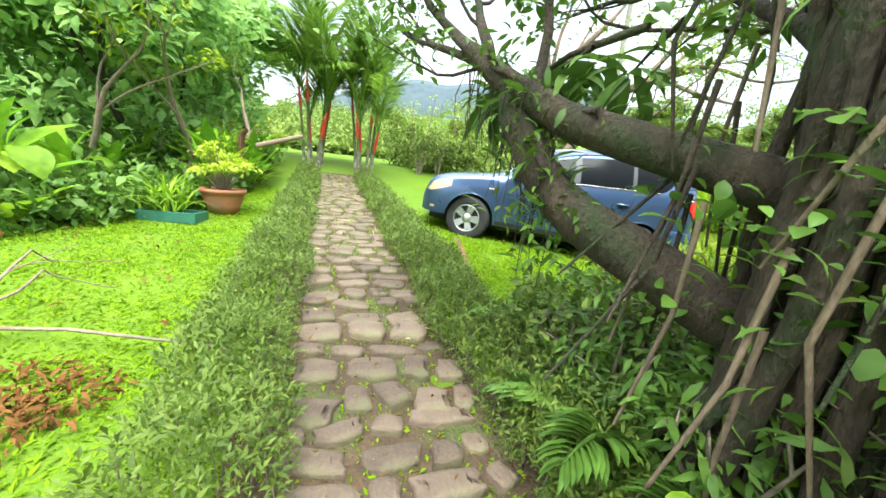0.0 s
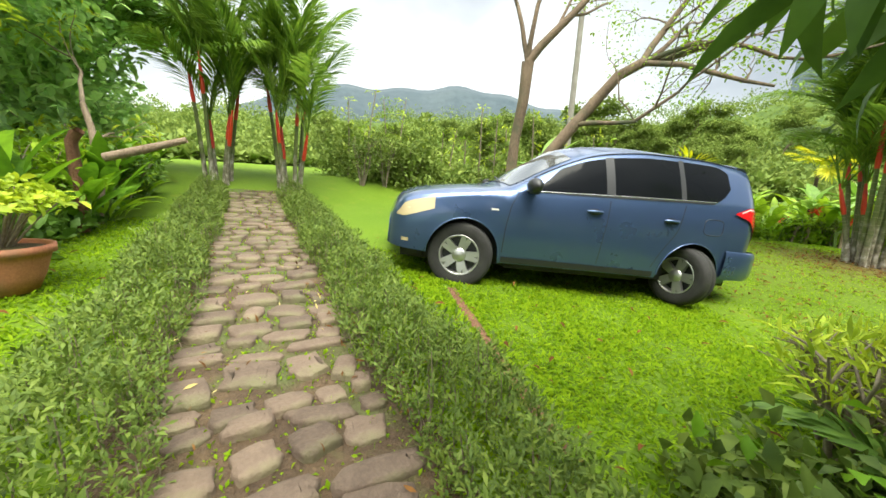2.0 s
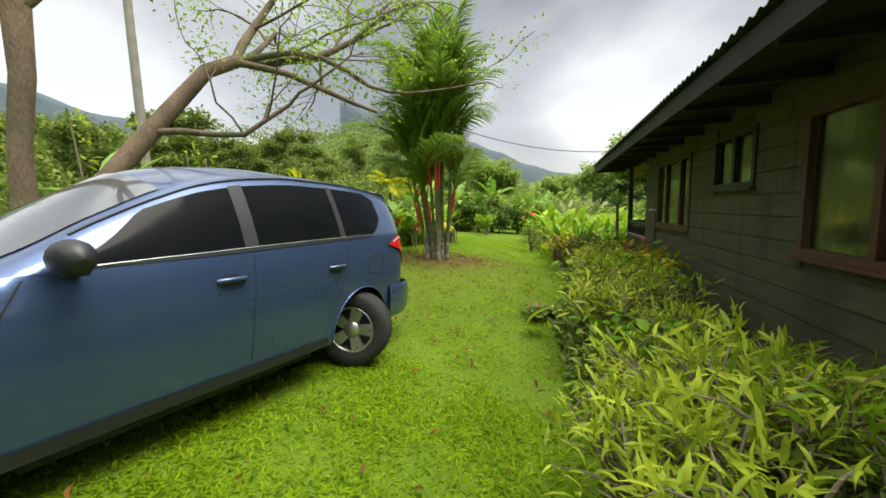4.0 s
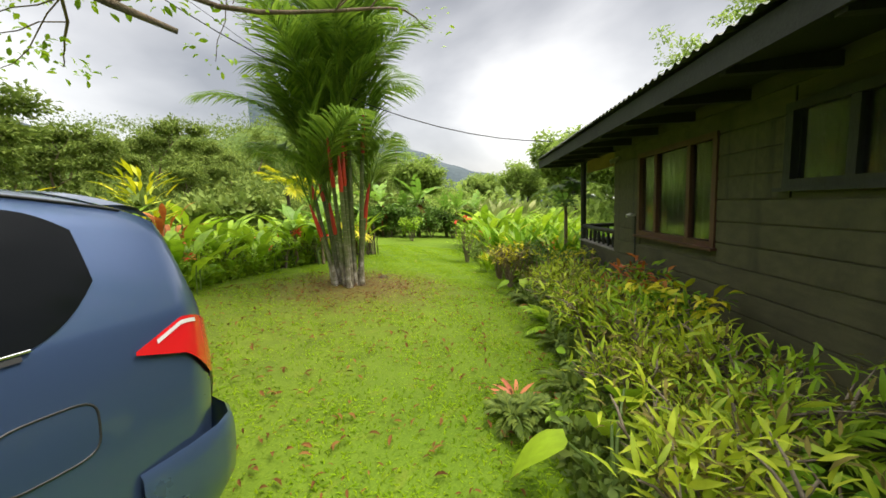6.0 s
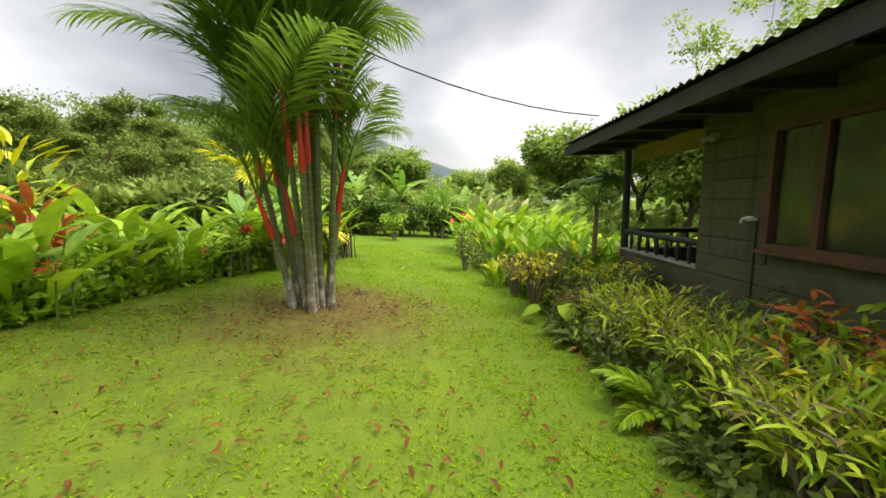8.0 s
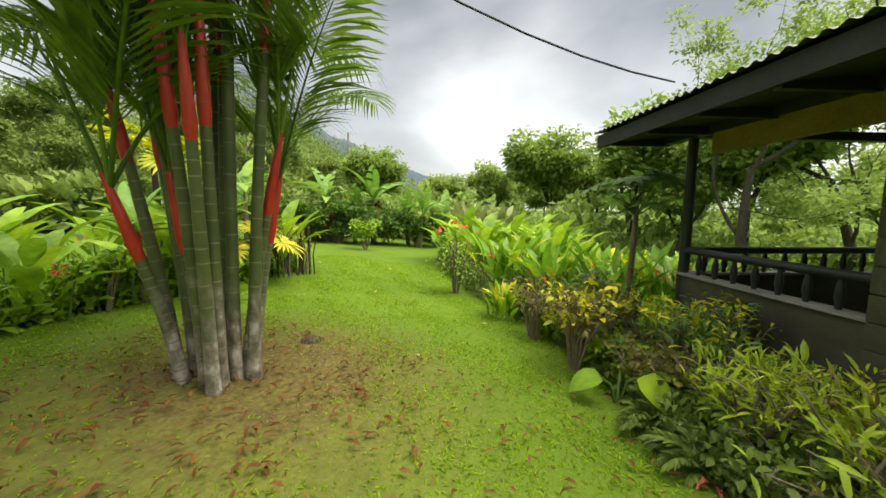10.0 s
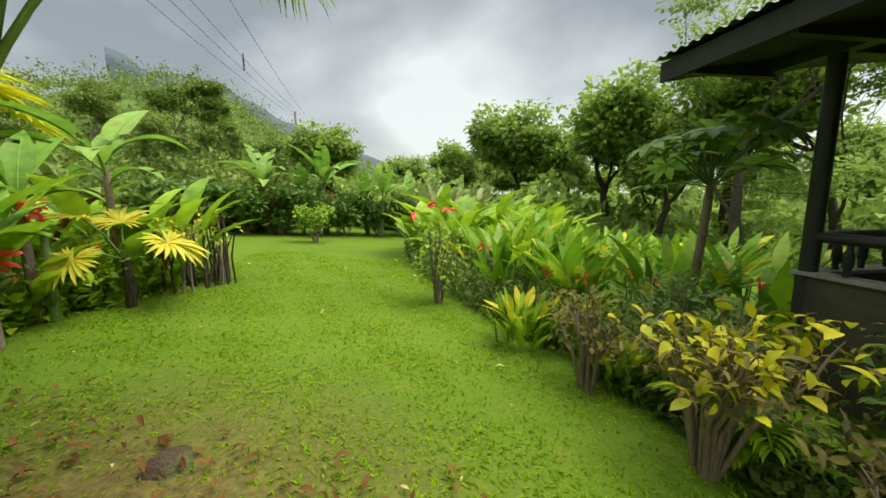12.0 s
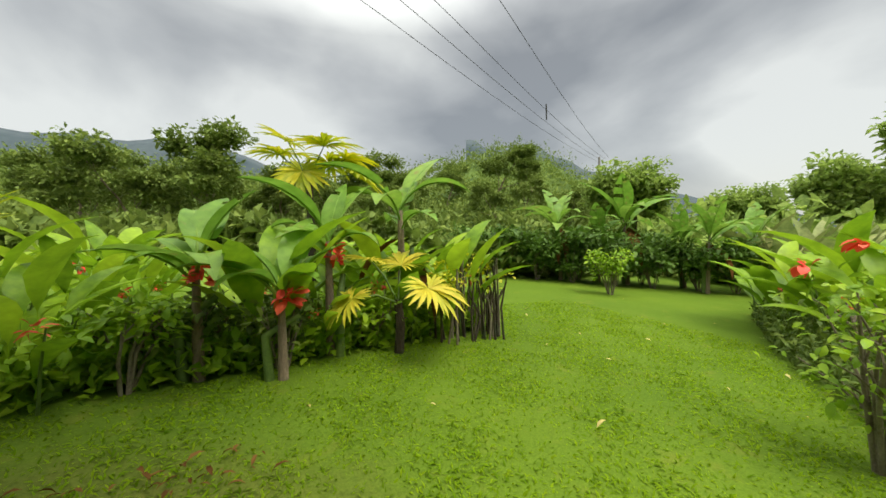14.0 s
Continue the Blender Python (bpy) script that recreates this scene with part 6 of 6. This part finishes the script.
# croton clumps, hibiscus and heliconias by the verandah
croton = leaf_clump("croton", "bushy croton with green leaves, yellow and orange at the top", "bush", 84, 0.29, 0.08, FRESH, 51, (30, 86), (5, 70), 0.08, group="crotons", at=gp(10.5, 7.85), rise=0.36, base=0.26, n=5, low=0.0, accent=(GOLD, LIME, FRESH, LIME, GOLD, FRESH, ORANGE))
strew(croton, [(10.8, 7.4), (9.9, 7.1), (11.2, 7.2)], 52, 0.7, 1.0)
yellow = bush("yellow_croton", "croton with bright yellow young leaves on bare grey stems", gp(9.0, 6.85), 0.4, 0.8, 420, 53, LANCE, 0.08, TWIGGY, 16, 0.5, GOLD, "yellow crotons", stem_material=PALEBARK, accent_leaf=OVAL, accent_size=1.15)
tip = bush("yellow_croton", "croton with yellow young leaves on bare pale stems", gp(9.95, 6.15), 0.38, 0.6, 150, 54, OVAL, 0.085, BROAD, 12, 0.6, GOLD, "yellow crotons", stem_material=PALEBARK, clump=0.1, accent_size=1.1)
hib = bush("hibiscus", "slender hibiscus bush with red flowers at the lawn's edge", gp(11.6, 9.05), 0.4, 1.15, 430, 55, SMALL, 0.075, FRESH, 11, 0.12)
for k, q in enumerate(((0.3, 0.1, 1.35), (-0.2, -0.2, 1.3), (0.1, 0.35, 1.2))):
    part("flower", leaves_on([q], 0.05, 7, ROUND, 0.09, 6 + k), hib, "red hibiscus flower", material=PETAL)
tallheli = leaf_clump("heliconia", "tall clump of glossy heliconia leaves with red bracts", "plant", 22, 0.8, 0.17, BROAD, 57, (45, 88), (-20, 68), 0.15, group="verandah heliconias", at=gp(11.6, 7.4), rise=0.75, base=0.5, extra=2, low=-0.03, accent=(FRESH, BROAD, FRESH, LIME, BROAD))
strew(tallheli, sow(22, 11.0, 16.5, 4.6, 8.6, lambda x, y: bool(bed_south(np.array(x), np.array(y))) and (np.array([x, y]) - H0) @ HU > 3.1, 58, 0.55), 59, 0.85, 1.2)
papaya = thing("papaya_tree", "young papaya with a bare grey trunk and dark lobed leaves", "tree", gp(11.2, 6.15))
part("trunk", tube([(0.05, 0, -0.1), (0.0, 0.02, 0.7), (-0.1, 0.0, 1.5), (-0.12, 0, 1.75)], (0.05, 0.045, 0.04, 0.03), 10), papaya, "pale ringed trunk", material=PALEBARK)
lobed = quads("leaf", *join([scatter(blade(1, 0.34, 4, 5, -25, 0.2, 0.5), np.zeros((9, 3)), turns(np.radians(np.linspace(-150, 150, 9)), np.full(9, 0.0), np.zeros(9)), np.full(9, 0.3))]), DEEP)
for k in range(17):
    a, el = 2.4 * k, rnd.uniform(-0.15, 1.2)
    e = Vector((-0.12, 0, 1.7)) + Vector((math.cos(a) * math.cos(el), math.sin(a) * math.cos(el), math.sin(el))) * rnd.uniform(0.45, 0.7)
    part("stalk", tube([(-0.12, 0, 1.67), ((e.x - 0.12) / 2, e.y / 2, (e.z + 1.75) / 2), e], (0.009, 0.008, 0.005), 5), papaya, material=STEMGREEN)
    part("leaf", lobed, papaya, m=Matrix.Translation(e) @ pose(0, 0, 0, rnd.uniform(-40, 0), 0, math.degrees(a) - 90))

# ---- north bed: heliconias, bananas, fan palm ----
def north_bed(x, y):
    return bool(bed_north(np.array(x), np.array(y)))


nh = leaf_clump("heliconia", "lush light green heliconia clump in the far bed", "plant", 15, 1.0, 0.22, FRESH, 61, (58, 86), (-20, 40), 0.2, group="far bed heliconias", at=gp(4.8, 11.4), rise=0.6, base=0.35, extra=1)
strew(nh, sow(34, 2.2, 11.4, 10.9, 15.5, north_bed, 62, 0.62), 63, 0.75, 1.2)
for k, (x, y) in enumerate(sow(18, 1.0, 11.0, 10.8, 12.6, north_bed, 64, 0.55)):
    bush("shrub", "tangled low shrub at the edge of the far bed", gp(x, y), 0.4, 0.6, 420, 660 + k, SMALL, 0.09, HEDGE if k % 2 else FRESH, group="far bed shrubs")
for x, y, m, lab, s in ((3.3, 11.6, LIME, "croton with yellow-green leaf rosettes", 1.25), (4.0, 10.95, RUSSET, "cordyline with dark red leaves", 0.8), (2.6, 11.2, LIME, "croton with yellow-green leaf rosettes", 1.0)):
    leaf_clump("cordyline", lab, "bush", 40, 0.42, 0.09, m, int(70 + x * 3), (20, 80), (-20, 30), 0.05, at=gp(x, y), rise=1.1, base=0.35, n=5, size=s, group="coloured cordylines")
leaf_clump("cordyline", "cordyline with deep red leaves among the heliconias", "bush", 44, 0.45, 0.1, RUSSET, 171, (20, 80), (-20, 30), 0.05, at=gp(5.57, 12.5), rise=1.15, base=0.3, n=5, group="coloured cordylines")
leaf_clump("croton", "tall croton with golden yellow leaf rosettes", "bush", 60, 0.42, 0.09, LIME, 172, (10, 80), (-20, 30), 0.05, at=gp(5.75, 13.7), rise=2.0, base=0.5, n=5, low=0.5)
leaf_clump("ginger", "large glossy ginger with broad upright leaves behind the car", "plant", 24, 0.8, 0.2, BROAD, 76, (60, 86), (20, 60), 0.15, at=gp(2.9, 10.2), rise=0.4, base=0.35)
banana("pink-flowered dwarf banana with upright leaves at the lawn's edge", gp(8.65, 11.75), 0.75, 7, 81, 1.0, length=0.85, width=0.24, fruit=True, name="dwarf_banana", group="dwarf bananas")
banana("pink-flowered dwarf banana with upright leaves", gp(8.05, 12.0), 0.95, 7, 82, 1.0, length=0.95, width=0.27, fruit=True, name="dwarf_banana", group="dwarf bananas")
banana("dwarf banana among the heliconias", gp(9.15, 12.25), 1.15, 7, 83, 1.0, length=1.0, width=0.27, fruit=True, name="dwarf_banana", group="dwarf bananas")
banana("young banana plant with arching torn leaves, one yellowing", gp(10.1, 12.6), 1.55, 8, 84, 1.0, length=1.2, width=0.34, dead=2)
fan_palm("small fan palm with drooping yellow-green leaves", gp(9.8, 12.05), 5, 0.75, 0.42, 91)
fan_palm("tall fan palm with yellow-green leaves above the bed", gp(9.2, 13.6), 9, 2.6, 0.55, 92, LIME)
stub = thing("cut_hedge", "cut leafless hedge of dark upright stems", "hedge", gp(10.9, 12.3))
for k in range(46):
    x, y, h = rnd.uniform(-0.5, 0.55), rnd.uniform(-0.25, 0.35), rnd.uniform(0.5, 1.05)
    part("stem", tube([(x, y, -0.05), (x + rnd.gauss(0, 0.03), y, h * 0.5), (x + rnd.gauss(0, 0.06), y + rnd.gauss(0, 0.05), h)], (0.016, 0.013, 0.009), 6), stub, material=TWIG if k % 2 else BARK)
part("leaves", leaves_on([(rnd.uniform(-0.5, 0.5), rnd.uniform(-0.2, 0.3), rnd.uniform(0.6, 1.0)) for _ in range(26)], 0.12, 9, SMALL, 0.07, 93), stub, "a few young leaves", material=LIME)

# ---- hedge of bananas and shrubs at the far end of the lawn ----
lone = bush("shrub", "small round shrub alone on the lawn", gp(16.5, 14.3), 0.5, 1.1, 600, 95, SMALL, 0.11, FRESH, 8, 0.25)
for k, (x, y) in enumerate(((16.8, 17.2), (17.6, 16.4), (18.4, 16.9), (18.3, 15.4), (19.2, 14.8), (19.9, 15.6), (20.2, 14.0), (21.0, 13.4), (16.2, 18.0), (15.4, 18.8))):
    bush("shrub", "dense dark shrub of the boundary hedge", gp(x, y), 0.85, 1.5, 1300, 700 + k, SMALL, 0.17, DEEP, 8, 0.2, group="boundary shrubs", clump=0.38)
ban = banana("banana plant with torn green leaves in the boundary hedge", gp(17.7, 17.0), 1.9, 8, 96, 1.0, length=1.7, width=0.5, dead=4, group="boundary bananas")
strew(ban, [(19.2, 15.6), (18.6, 16.2), (20.6, 14.6), (21.6, 13.2), (20.0, 13.7)], 97, 0.8, 1.15)
grey = leaf_clump("heliconia", "tall grey-green heliconia with broad upright leaves", "plant", 16, 1.7, 0.5, GREYLEAF, 98, (64, 86), (30, 60), 0.2, group="grey heliconias", at=gp(21.8, 12.6), rise=0.9, base=0.5)
strew(grey, [(22.8, 12.0), (23.5, 11.0), (21.6, 11.6), (24.5, 12.2), (22.3, 13.6)], 99, 0.85, 1.2)
strew(nh, sow(22, 14.2, 22.0, 7.0, 11.0, lambda x, y: bool(bed_south(np.array(x), np.array(y))), 100, 0.8), 101, 1.0, 1.5)

# ---- woods round the garden ----
wood = broad_tree("forest_tree", "broad-crowned forest tree beyond the garden", gp(29, 6.5), 2.2, 0.2, 9500, 801, SIMPLE, 0.27, WOODS, BARK, depth=4, spread=0.85, clump=0.8, group="forest trees")
strew(wood, [(28, 2), (34, 10), (25, -4), (31, 13.5), (36, 18), (33, 24), (18, -9), (40, 3), (33, -5), (13, -14), (38, 13), (27, 20), (24, 3), (43, 22)], 802, 0.7, 1.0)
strew(wood, [(26.5, 4.6), (24.0, 0.5), (30, 9)], 803, 1.2, 1.5)
thin = broad_tree("hill_tree", "open-crowned tree on the hillside", gp(18, 38), 2.3, 0.1, 7000, 811, SIMPLE, 0.19, HILLLEAF, PALEBARK, depth=4, spread=0.75, clump=0.5, group="hillside trees")
strew(thin, [(10, 46), (22, 40), (4, 48), (-10, 44), (-4, 50), (29, 34), (35, 38), (26, 44), (-18, 40), (14, 49), (-13, 47), (33, 30)], 812, 0.8, 1.1)
strew(thin, [(12, 44), (20, 47), (16.5, 41), (31, 47), (36, 44), (25, 50), (41, 42), (-2, 44), (7.5, 42)], 815, 1.1, 1.5)
strew(thin, [(4.5, 33.0), (0.8, 36.0), (7.5, 34.5)], 816, 1.15, 1.4)
over = broad_tree("rain_tree", "tall open tree with fine leaves behind the house", gp(15.5, -1.5), 4.2, 0.2, 9000, 821, SIMPLE, 0.17, WOODS, BARK, depth=4, spread=0.75, clump=0.5, group="rain trees")
strew(over, [(19.5, 2.0), (22.0, -2.0)], 822, 0.9, 1.2)


def thicket(name, label, count, where, size, material, seed, leaf=SIMPLE):
    """Uncountable growth: leaves in loose clumps over a stretch of ground."""
    g = np.random.default_rng(seed)
    x, y, h = where(g, count)
    P = np.stack([x, y, height(x, y) + h], -1)
    V, Q = scatter(leaf, P, turns(g.uniform(0, 6.28, count), g.normal(0.2, 0.6, count), g.normal(0, 0.5, count)), size * g.uniform(0.5, 1.5, count))
    return tagged(new(name, quads(name, V, Q, material)), label, "undergrowth", kind="stuff")


def slope_places(g, n):
    az, r = np.radians(g.uniform(-75, 68, n)), 17 + 85 * g.uniform(0, 1, n) ** 1.5
    x, y = 3 + r * np.sin(az), 6 + r * np.cos(az)
    hump = np.clip(0.5 + 0.6 * np.sin(x * 0.9) * np.cos(y * 0.8) + 0.5 * np.sin(x * 0.37 + y * 0.5), 0, 1.6)
    ok = (x < -4) | (y > 17.5) | (x > 24)
    field = (x < 2) & (r < 26) & (x > -14)
    hump = np.where(field, 0.15, hump)
    return x[ok], y[ok], (hump * g.uniform(0.1, 1.0, n) * (0.8 + r / 40))[ok]


def counted(fn):
    def go(g, n):
        x, y, h = fn(g, n)
        k = len(x)
        reps = np.resize(np.arange(k), n)
        return x[reps] + g.normal(0, 0.05, n), y[reps] + g.normal(0, 0.05, n), h[reps]
    return go


thicket("hillside_growth", "bushy green growth over the hillside", 170000, counted(slope_places), 0.44, HILLLEAF, 901)


def east_places(g, n):
    az, r = np.radians(g.uniform(60, 150, n)), g.uniform(20, 44, n)
    x, y = 3 + r * np.sin(az), 6 + r * np.cos(az)
    hump = np.clip(0.7 + 0.5 * np.sin(x * 0.7 + y * 0.3) + 0.4 * np.sin(y * 1.1), 0.2, 1.6)
    ok = (y < 12) | (x > 23)
    return x[ok], y[ok], (hump * g.uniform(0.0, 1.0, n) * (0.6 + r / 16))[ok]


thicket("woodland_growth", "dense green growth beyond the verandah garden", 30000, counted(east_places), 0.5, WOODS, 906)


def fence_places(g, n):
    t = g.uniform(0, 1, n)
    x = -5.5 + 8.5 * t
    y = 12.4 + 0.5 * np.sin(x) + g.normal(0, 0.5, n)
    return x, y, np.minimum(np.abs(g.normal(0, 1, n)), 1.5) * (0.75 + 0.4 * np.sin(x * 2.1) + 0.25 * np.sin(x * 5.3))


thicket("fence_growth", "weedy growth along the boundary behind the car", 15000, fence_places, 0.13, HILLLEAF, 902)


def verge_places(g, n):
    x = g.uniform(1.3, 17.0, n)
    e = np.array(RIGHT_EDGE)
    y = np.interp(x, e[:, 0], e[:, 1]) - np.abs(g.normal(0.12, np.where(x > 10, 1.1, 0.5), n))
    return x, y, np.abs(g.normal(0, np.where(x > 10, 0.2, 0.12), n))


thicket("bed_undergrowth", "low weeds and ferns under the bed's shrubs", 34000, verge_places, 0.065, HEDGE, 903)


def tree_places(g, n):
    x, y = g.uniform(0.7, 2.6, n), g.uniform(-0.6, 3.0, n)
    ok = (0.814 * x + 0.581 * y > 1.85) & (np.hypot(x - 1.75, y - 1.2) > 0.3)
    return x[ok], y[ok], np.abs(g.normal(0, 0.17, n))[ok]


thicket("tree_undergrowth", "ferny weeds at the foot of the strangler fig", 12000, counted(tree_places), 0.075, HEDGE, 907)
thicket("tree_undergrowth", "broader weeds at the foot of the strangler fig", 1500, counted(tree_places), 0.07, BROAD, 908)


def grove_places(g, n):
    x, y = g.uniform(-12, -6.0, n), g.uniform(-3.0, 10.5, n)
    ok = 0.814 * x + 0.581 * y < -1.6
    hump = np.clip(0.75 + 0.35 * np.sin(x * 1.3) * np.cos(y * 1.1) + 0.3 * np.sin(x * 0.5 + y * 0.9), 0.3, 1.4)
    return x[ok], y[ok], (hump * g.uniform(0.02, 1, n) * (1.4 + 0.9 * (-6 - x)))[ok]


thicket("grove_growth", "dense blue-green foliage of the garden grove", 22000, counted(grove_places), 0.19, GROVE, 909)


def moss_places(g, n):
    s, w = g.uniform(-2.5, 10.2, n), g.uniform(0.3, 1.4, n)
    return ALONG[0] * s + ACROSS[0] * w, ALONG[1] * s + ACROSS[1] * w, np.full(n, 0.012)


thicket("path_moss", "moss and tiny weeds between the path stones", 11000, moss_places, 0.024, GRASS, 910)


def north_places(g, n):
    x = g.uniform(1.0, 11.5, n)
    e = np.array(NORTH_EDGE)
    y = np.interp(x, e[:, 0], e[:, 1]) + np.abs(g.normal(0, 0.9, n))
    return x, y, np.abs(g.normal(0, 0.18, n))


thicket("bed_undergrowth", "low weeds under the far bed's plants", 14000, north_places, 0.12, FRESH, 904)


def west_places(g, n):
    x, y = g.uniform(-7.0, -3.7, n), g.uniform(0.5, 10, n)
    ok = 0.814 * x + 0.581 * y < -0.85
    return x[ok], y[ok], np.abs(g.normal(0, 0.2, n))[ok]


thicket("bed_undergrowth", "low leafy growth under the garden trees", 13000, counted(west_places), 0.12, DEEP, 905)

# cactus-like shrub and stakes behind the car
for k, (x, y) in enumerate(((-3.6, 11.0), (-3.1, 11.4), (-2.4, 11.8), (-1.4, 12.0), (-0.5, 12.2), (0.6, 12.2), (1.6, 12.0), (2.4, 11.7))):
    bush("fence_shrub", "dark tangled shrub at the boundary", gp(x, y), 0.55, 1.4 if k < 2 else 0.7 + 0.05 * k, 900, 920 + k, SMALL, 0.08, HILLLEAF if k % 2 else HEDGE, 8, 0.2, group="fence shrubs")
for k in range(20):
    x = -4.6 + 0.4 * k
    st = thing("fence_stake", "living fence stake with a few shoots", "fence post", gp(x, 12.5 + 0.3 * math.sin(k * 2.0)), group="fence stakes")
    h = 1.4 + 1.3 * rnd.random()
    part("stake", tube([(0, 0, -0.1), (rnd.gauss(0, 0.04), 0, h * 0.5), (rnd.gauss(0, 0.08), 0, h)], (0.03, 0.022, 0.012), 7), st, material=TWIG)
    part("shoots", leaves_on([(0, 0, h * q) for q in (1.0, 0.85, 0.7, 0.55, 0.4)], 0.17, 11, LANCE, 0.15, 940 + k), st, material=FRESH if k % 2 else SPEAR)
big = banana("banana plant with broad leaves behind the forked tree", gp(1.1, 10.6), 1.0, 6, 97, 1.0, length=1.4, width=0.45)

mound = thing("earth_mound", "small mound of brown earth on the lawn", "mound", gp(8.15, 9.42))
V, Q = lathe([(0.13, -0.02), (0.11, 0.012), (0.08, 0.03), (0.045, 0.045), (0.001, 0.05)], 18)
V[:, :2] *= (1 + 0.12 * np.sin(V[:, 0:1] * 60 + V[:, 1:2] * 47))
part("earth", (V, Q), mound, material=SOIL)

# ---- poles and cables ----
pole = thing("utility_pole", "tall thin grey utility pole on the slope", "pole", gp(2.15, 14.0))
part("shaft", tube([(0, 0, -0.3), (0, 0, 4), (0, 0, 8.5)], (0.105, 0.09, 0.075), 12), pole, material=POLEGREY)
end = Vector((44.5, 35.3, 10.4))
pole2 = thing("utility_pole", "far utility pole above the trees", "pole", gp(44.5, 35.3))
part("shaft", tube([(0, 0, -0.3), (0, 0, 4), (0, 0, 10.4 - ground_z(44.5, 35.3) + 0.5)], (0.16, 0.14, 0.11), 10), pole2, material=POLEGREY)
for k, (x, y, z) in enumerate(((12.07, 19.89, 9.23), (13.26, 19.43, 9.32), (14.26, 18.92, 9.33), (16.01, 17.71, 9.15))):
    near = Vector((x, y, z))
    far = end + Vector((0.3 * k - 0.4, -0.3 * k, 0.1 * k))
    back = near + (near - far) * 0.7
    pts = [back.lerp(far, q) + Vector((0, 0, -1.2 * 4 * (q - 0.41) * (1 - q) if q > 0.41 else 0)) for q in np.linspace(0, 1, 24)]
    c = tagged(new("power_cable", quads("power_cable", *tube(pts, [0.012] * 24, 5), CABLE)), "thin black overhead power cable", "cable", group="power cables")
sp = tagged(new("cable_spacer", quads("cable_spacer", *tube([(17.75, 17.5, 5.45), (17.75, 17.5, 5.75), (17.75, 17.5, 6.0)], (0.02, 0.03, 0.02), 6), CABLE)), "small black spacer hanging on the cables", "cable")
house_end = HOUSE @ Vector((2.0, 0.6, 2.6))
drop = tagged(new("house_cable", quads("house_cable", *tube([house_end.lerp(Vector((2.15, 14.0, 8.6)), q) + Vector((0, 0, -1.5 * 4 * q * (1 - q))) for q in np.linspace(0, 1, 20)], [0.009] * 20, 5), CABLE)), "black service cable from the pole to the house", "cable")

# ---- far hills ----
def ridge(name, label, az0, az1, r, rise, seed):
    a = np.radians(np.linspace(az0, az1, 60))
    k = np.linspace(0, 1, 60)
    g = np.random.default_rng(seed)
    prof = rise(k) * r * (1 + 0.03 * np.sin(k * 23 + seed) + 0.02 * np.sin(k * 61))
    V = []
    for depth_, part_h in ((0, 0.0), (60, 0.5), (140, 0.85), (240, 1.0), (500, 0.6)):
        V += [(3 + (r + depth_) * math.sin(q), 6 + (r + depth_) * math.cos(q), -5 + (h + 5) * part_h) for q, h in zip(a, prof)]
    Q = [[i * 60 + j, i * 60 + j + 1, (i + 1) * 60 + j + 1, (i + 1) * 60 + j] for i in range(4) for j in range(59)]
    tagged(new(name, quads(name, np.array(V), np.array(Q), HAZEHILL)), label, "hill", kind="structure")


ridge("backdrop_hill_1", "mountain tinted blue-grey for haze, under cloud", -50, 30, 700, lambda k: 0.33 * np.sin(np.pi * np.clip(k, 0, 1)) ** 0.6, 1)
ridge("backdrop_hill_2", "mountain shoulder tinted blue for haze", 34, 80, 900, lambda k: np.interp(k, [0, 0.24, 0.39, 0.565, 1], [0.36, 0.31, 0.245, 0.16, 0.02]), 2)

# ---- lawn ----
blades_of_grass("lawn_grass", 75000, -1.2, 2.5, 1.8, 6.6, 0.05, "short broad-bladed lawn grass by the car")
blades_of_grass("lawn_grass", 190000, 2.5, 14.5, 4.0, 14.0, 0.042, "short bright green lawn grass")
blades_of_grass("lawn_grass", 80000, -5.0, 0.0, -0.8, 6.0, 0.05, "short bright green lawn grass left of the path")


def litter(name, count, x0, x1, y0, y1, seed, label, material=DEAD):
    g = np.random.default_rng(seed)
    x, y = g.uniform(x0, x1, count), g.uniform(y0, y1, count)
    ok = is_lawn(x, y)
    x, y = x[ok], y[ok]
    P = np.stack([x, y, height(x, y) + 0.03], -1)
    V, Q = scatter(blade(1, 0.3, 3, 35, -35, 0.5, 0.45), P, turns(g.uniform(0, 6.28, len(x)), g.normal(0, 0.15, len(x)), g.normal(0, 0.2, len(x))), g.uniform(0.025, 0.1, len(x)))
    tagged(new(name, quads(name, V, Q, material)), label, "leaf litter", kind="stuff")


litter("fallen_leaves", 700, 5.6, 8.3, 8.1, 10.8, 15, "dense brown leaf litter round the palm clump")
litter("fallen_leaves", 1500, 2.6, 8.5, 5.0, 10.8, 5, "brown and reddish fallen leaves on the lawn")
litter("fallen_leaves", 520, -4.0, 4.0, 1.0, 7.0, 6, "scattered brown fallen leaves on the grass")
litter("fallen_leaves", 60, 8.0, 16.0, 7.0, 14.0, 7, "few pale fallen leaves on the lawn", PALELEAF)


def path_leaf_places(g, n):
    s, w = g.uniform(-2.5, 8.0, n), np.where(g.uniform(0, 1, n) < 0.5, g.uniform(0.3, 1.4, n), np.where(g.uniform(0, 1, n) < 0.5, g.uniform(0.28, 0.5, n), g.uniform(1.15, 1.4, n)))
    return ALONG[0] * s + ACROSS[0] * w, ALONG[1] * s + ACROSS[1] * w, np.full(n, 0.055)


thicket("path_litter", "brown fallen leaves strewn over the path stones", 420, path_leaf_places, 0.045, DEAD, 911, LANCE)
thicket("path_litter", "a few yellow fallen leaves on the path", 60, path_leaf_places, 0.045, PALELEAF, 912, LANCE)
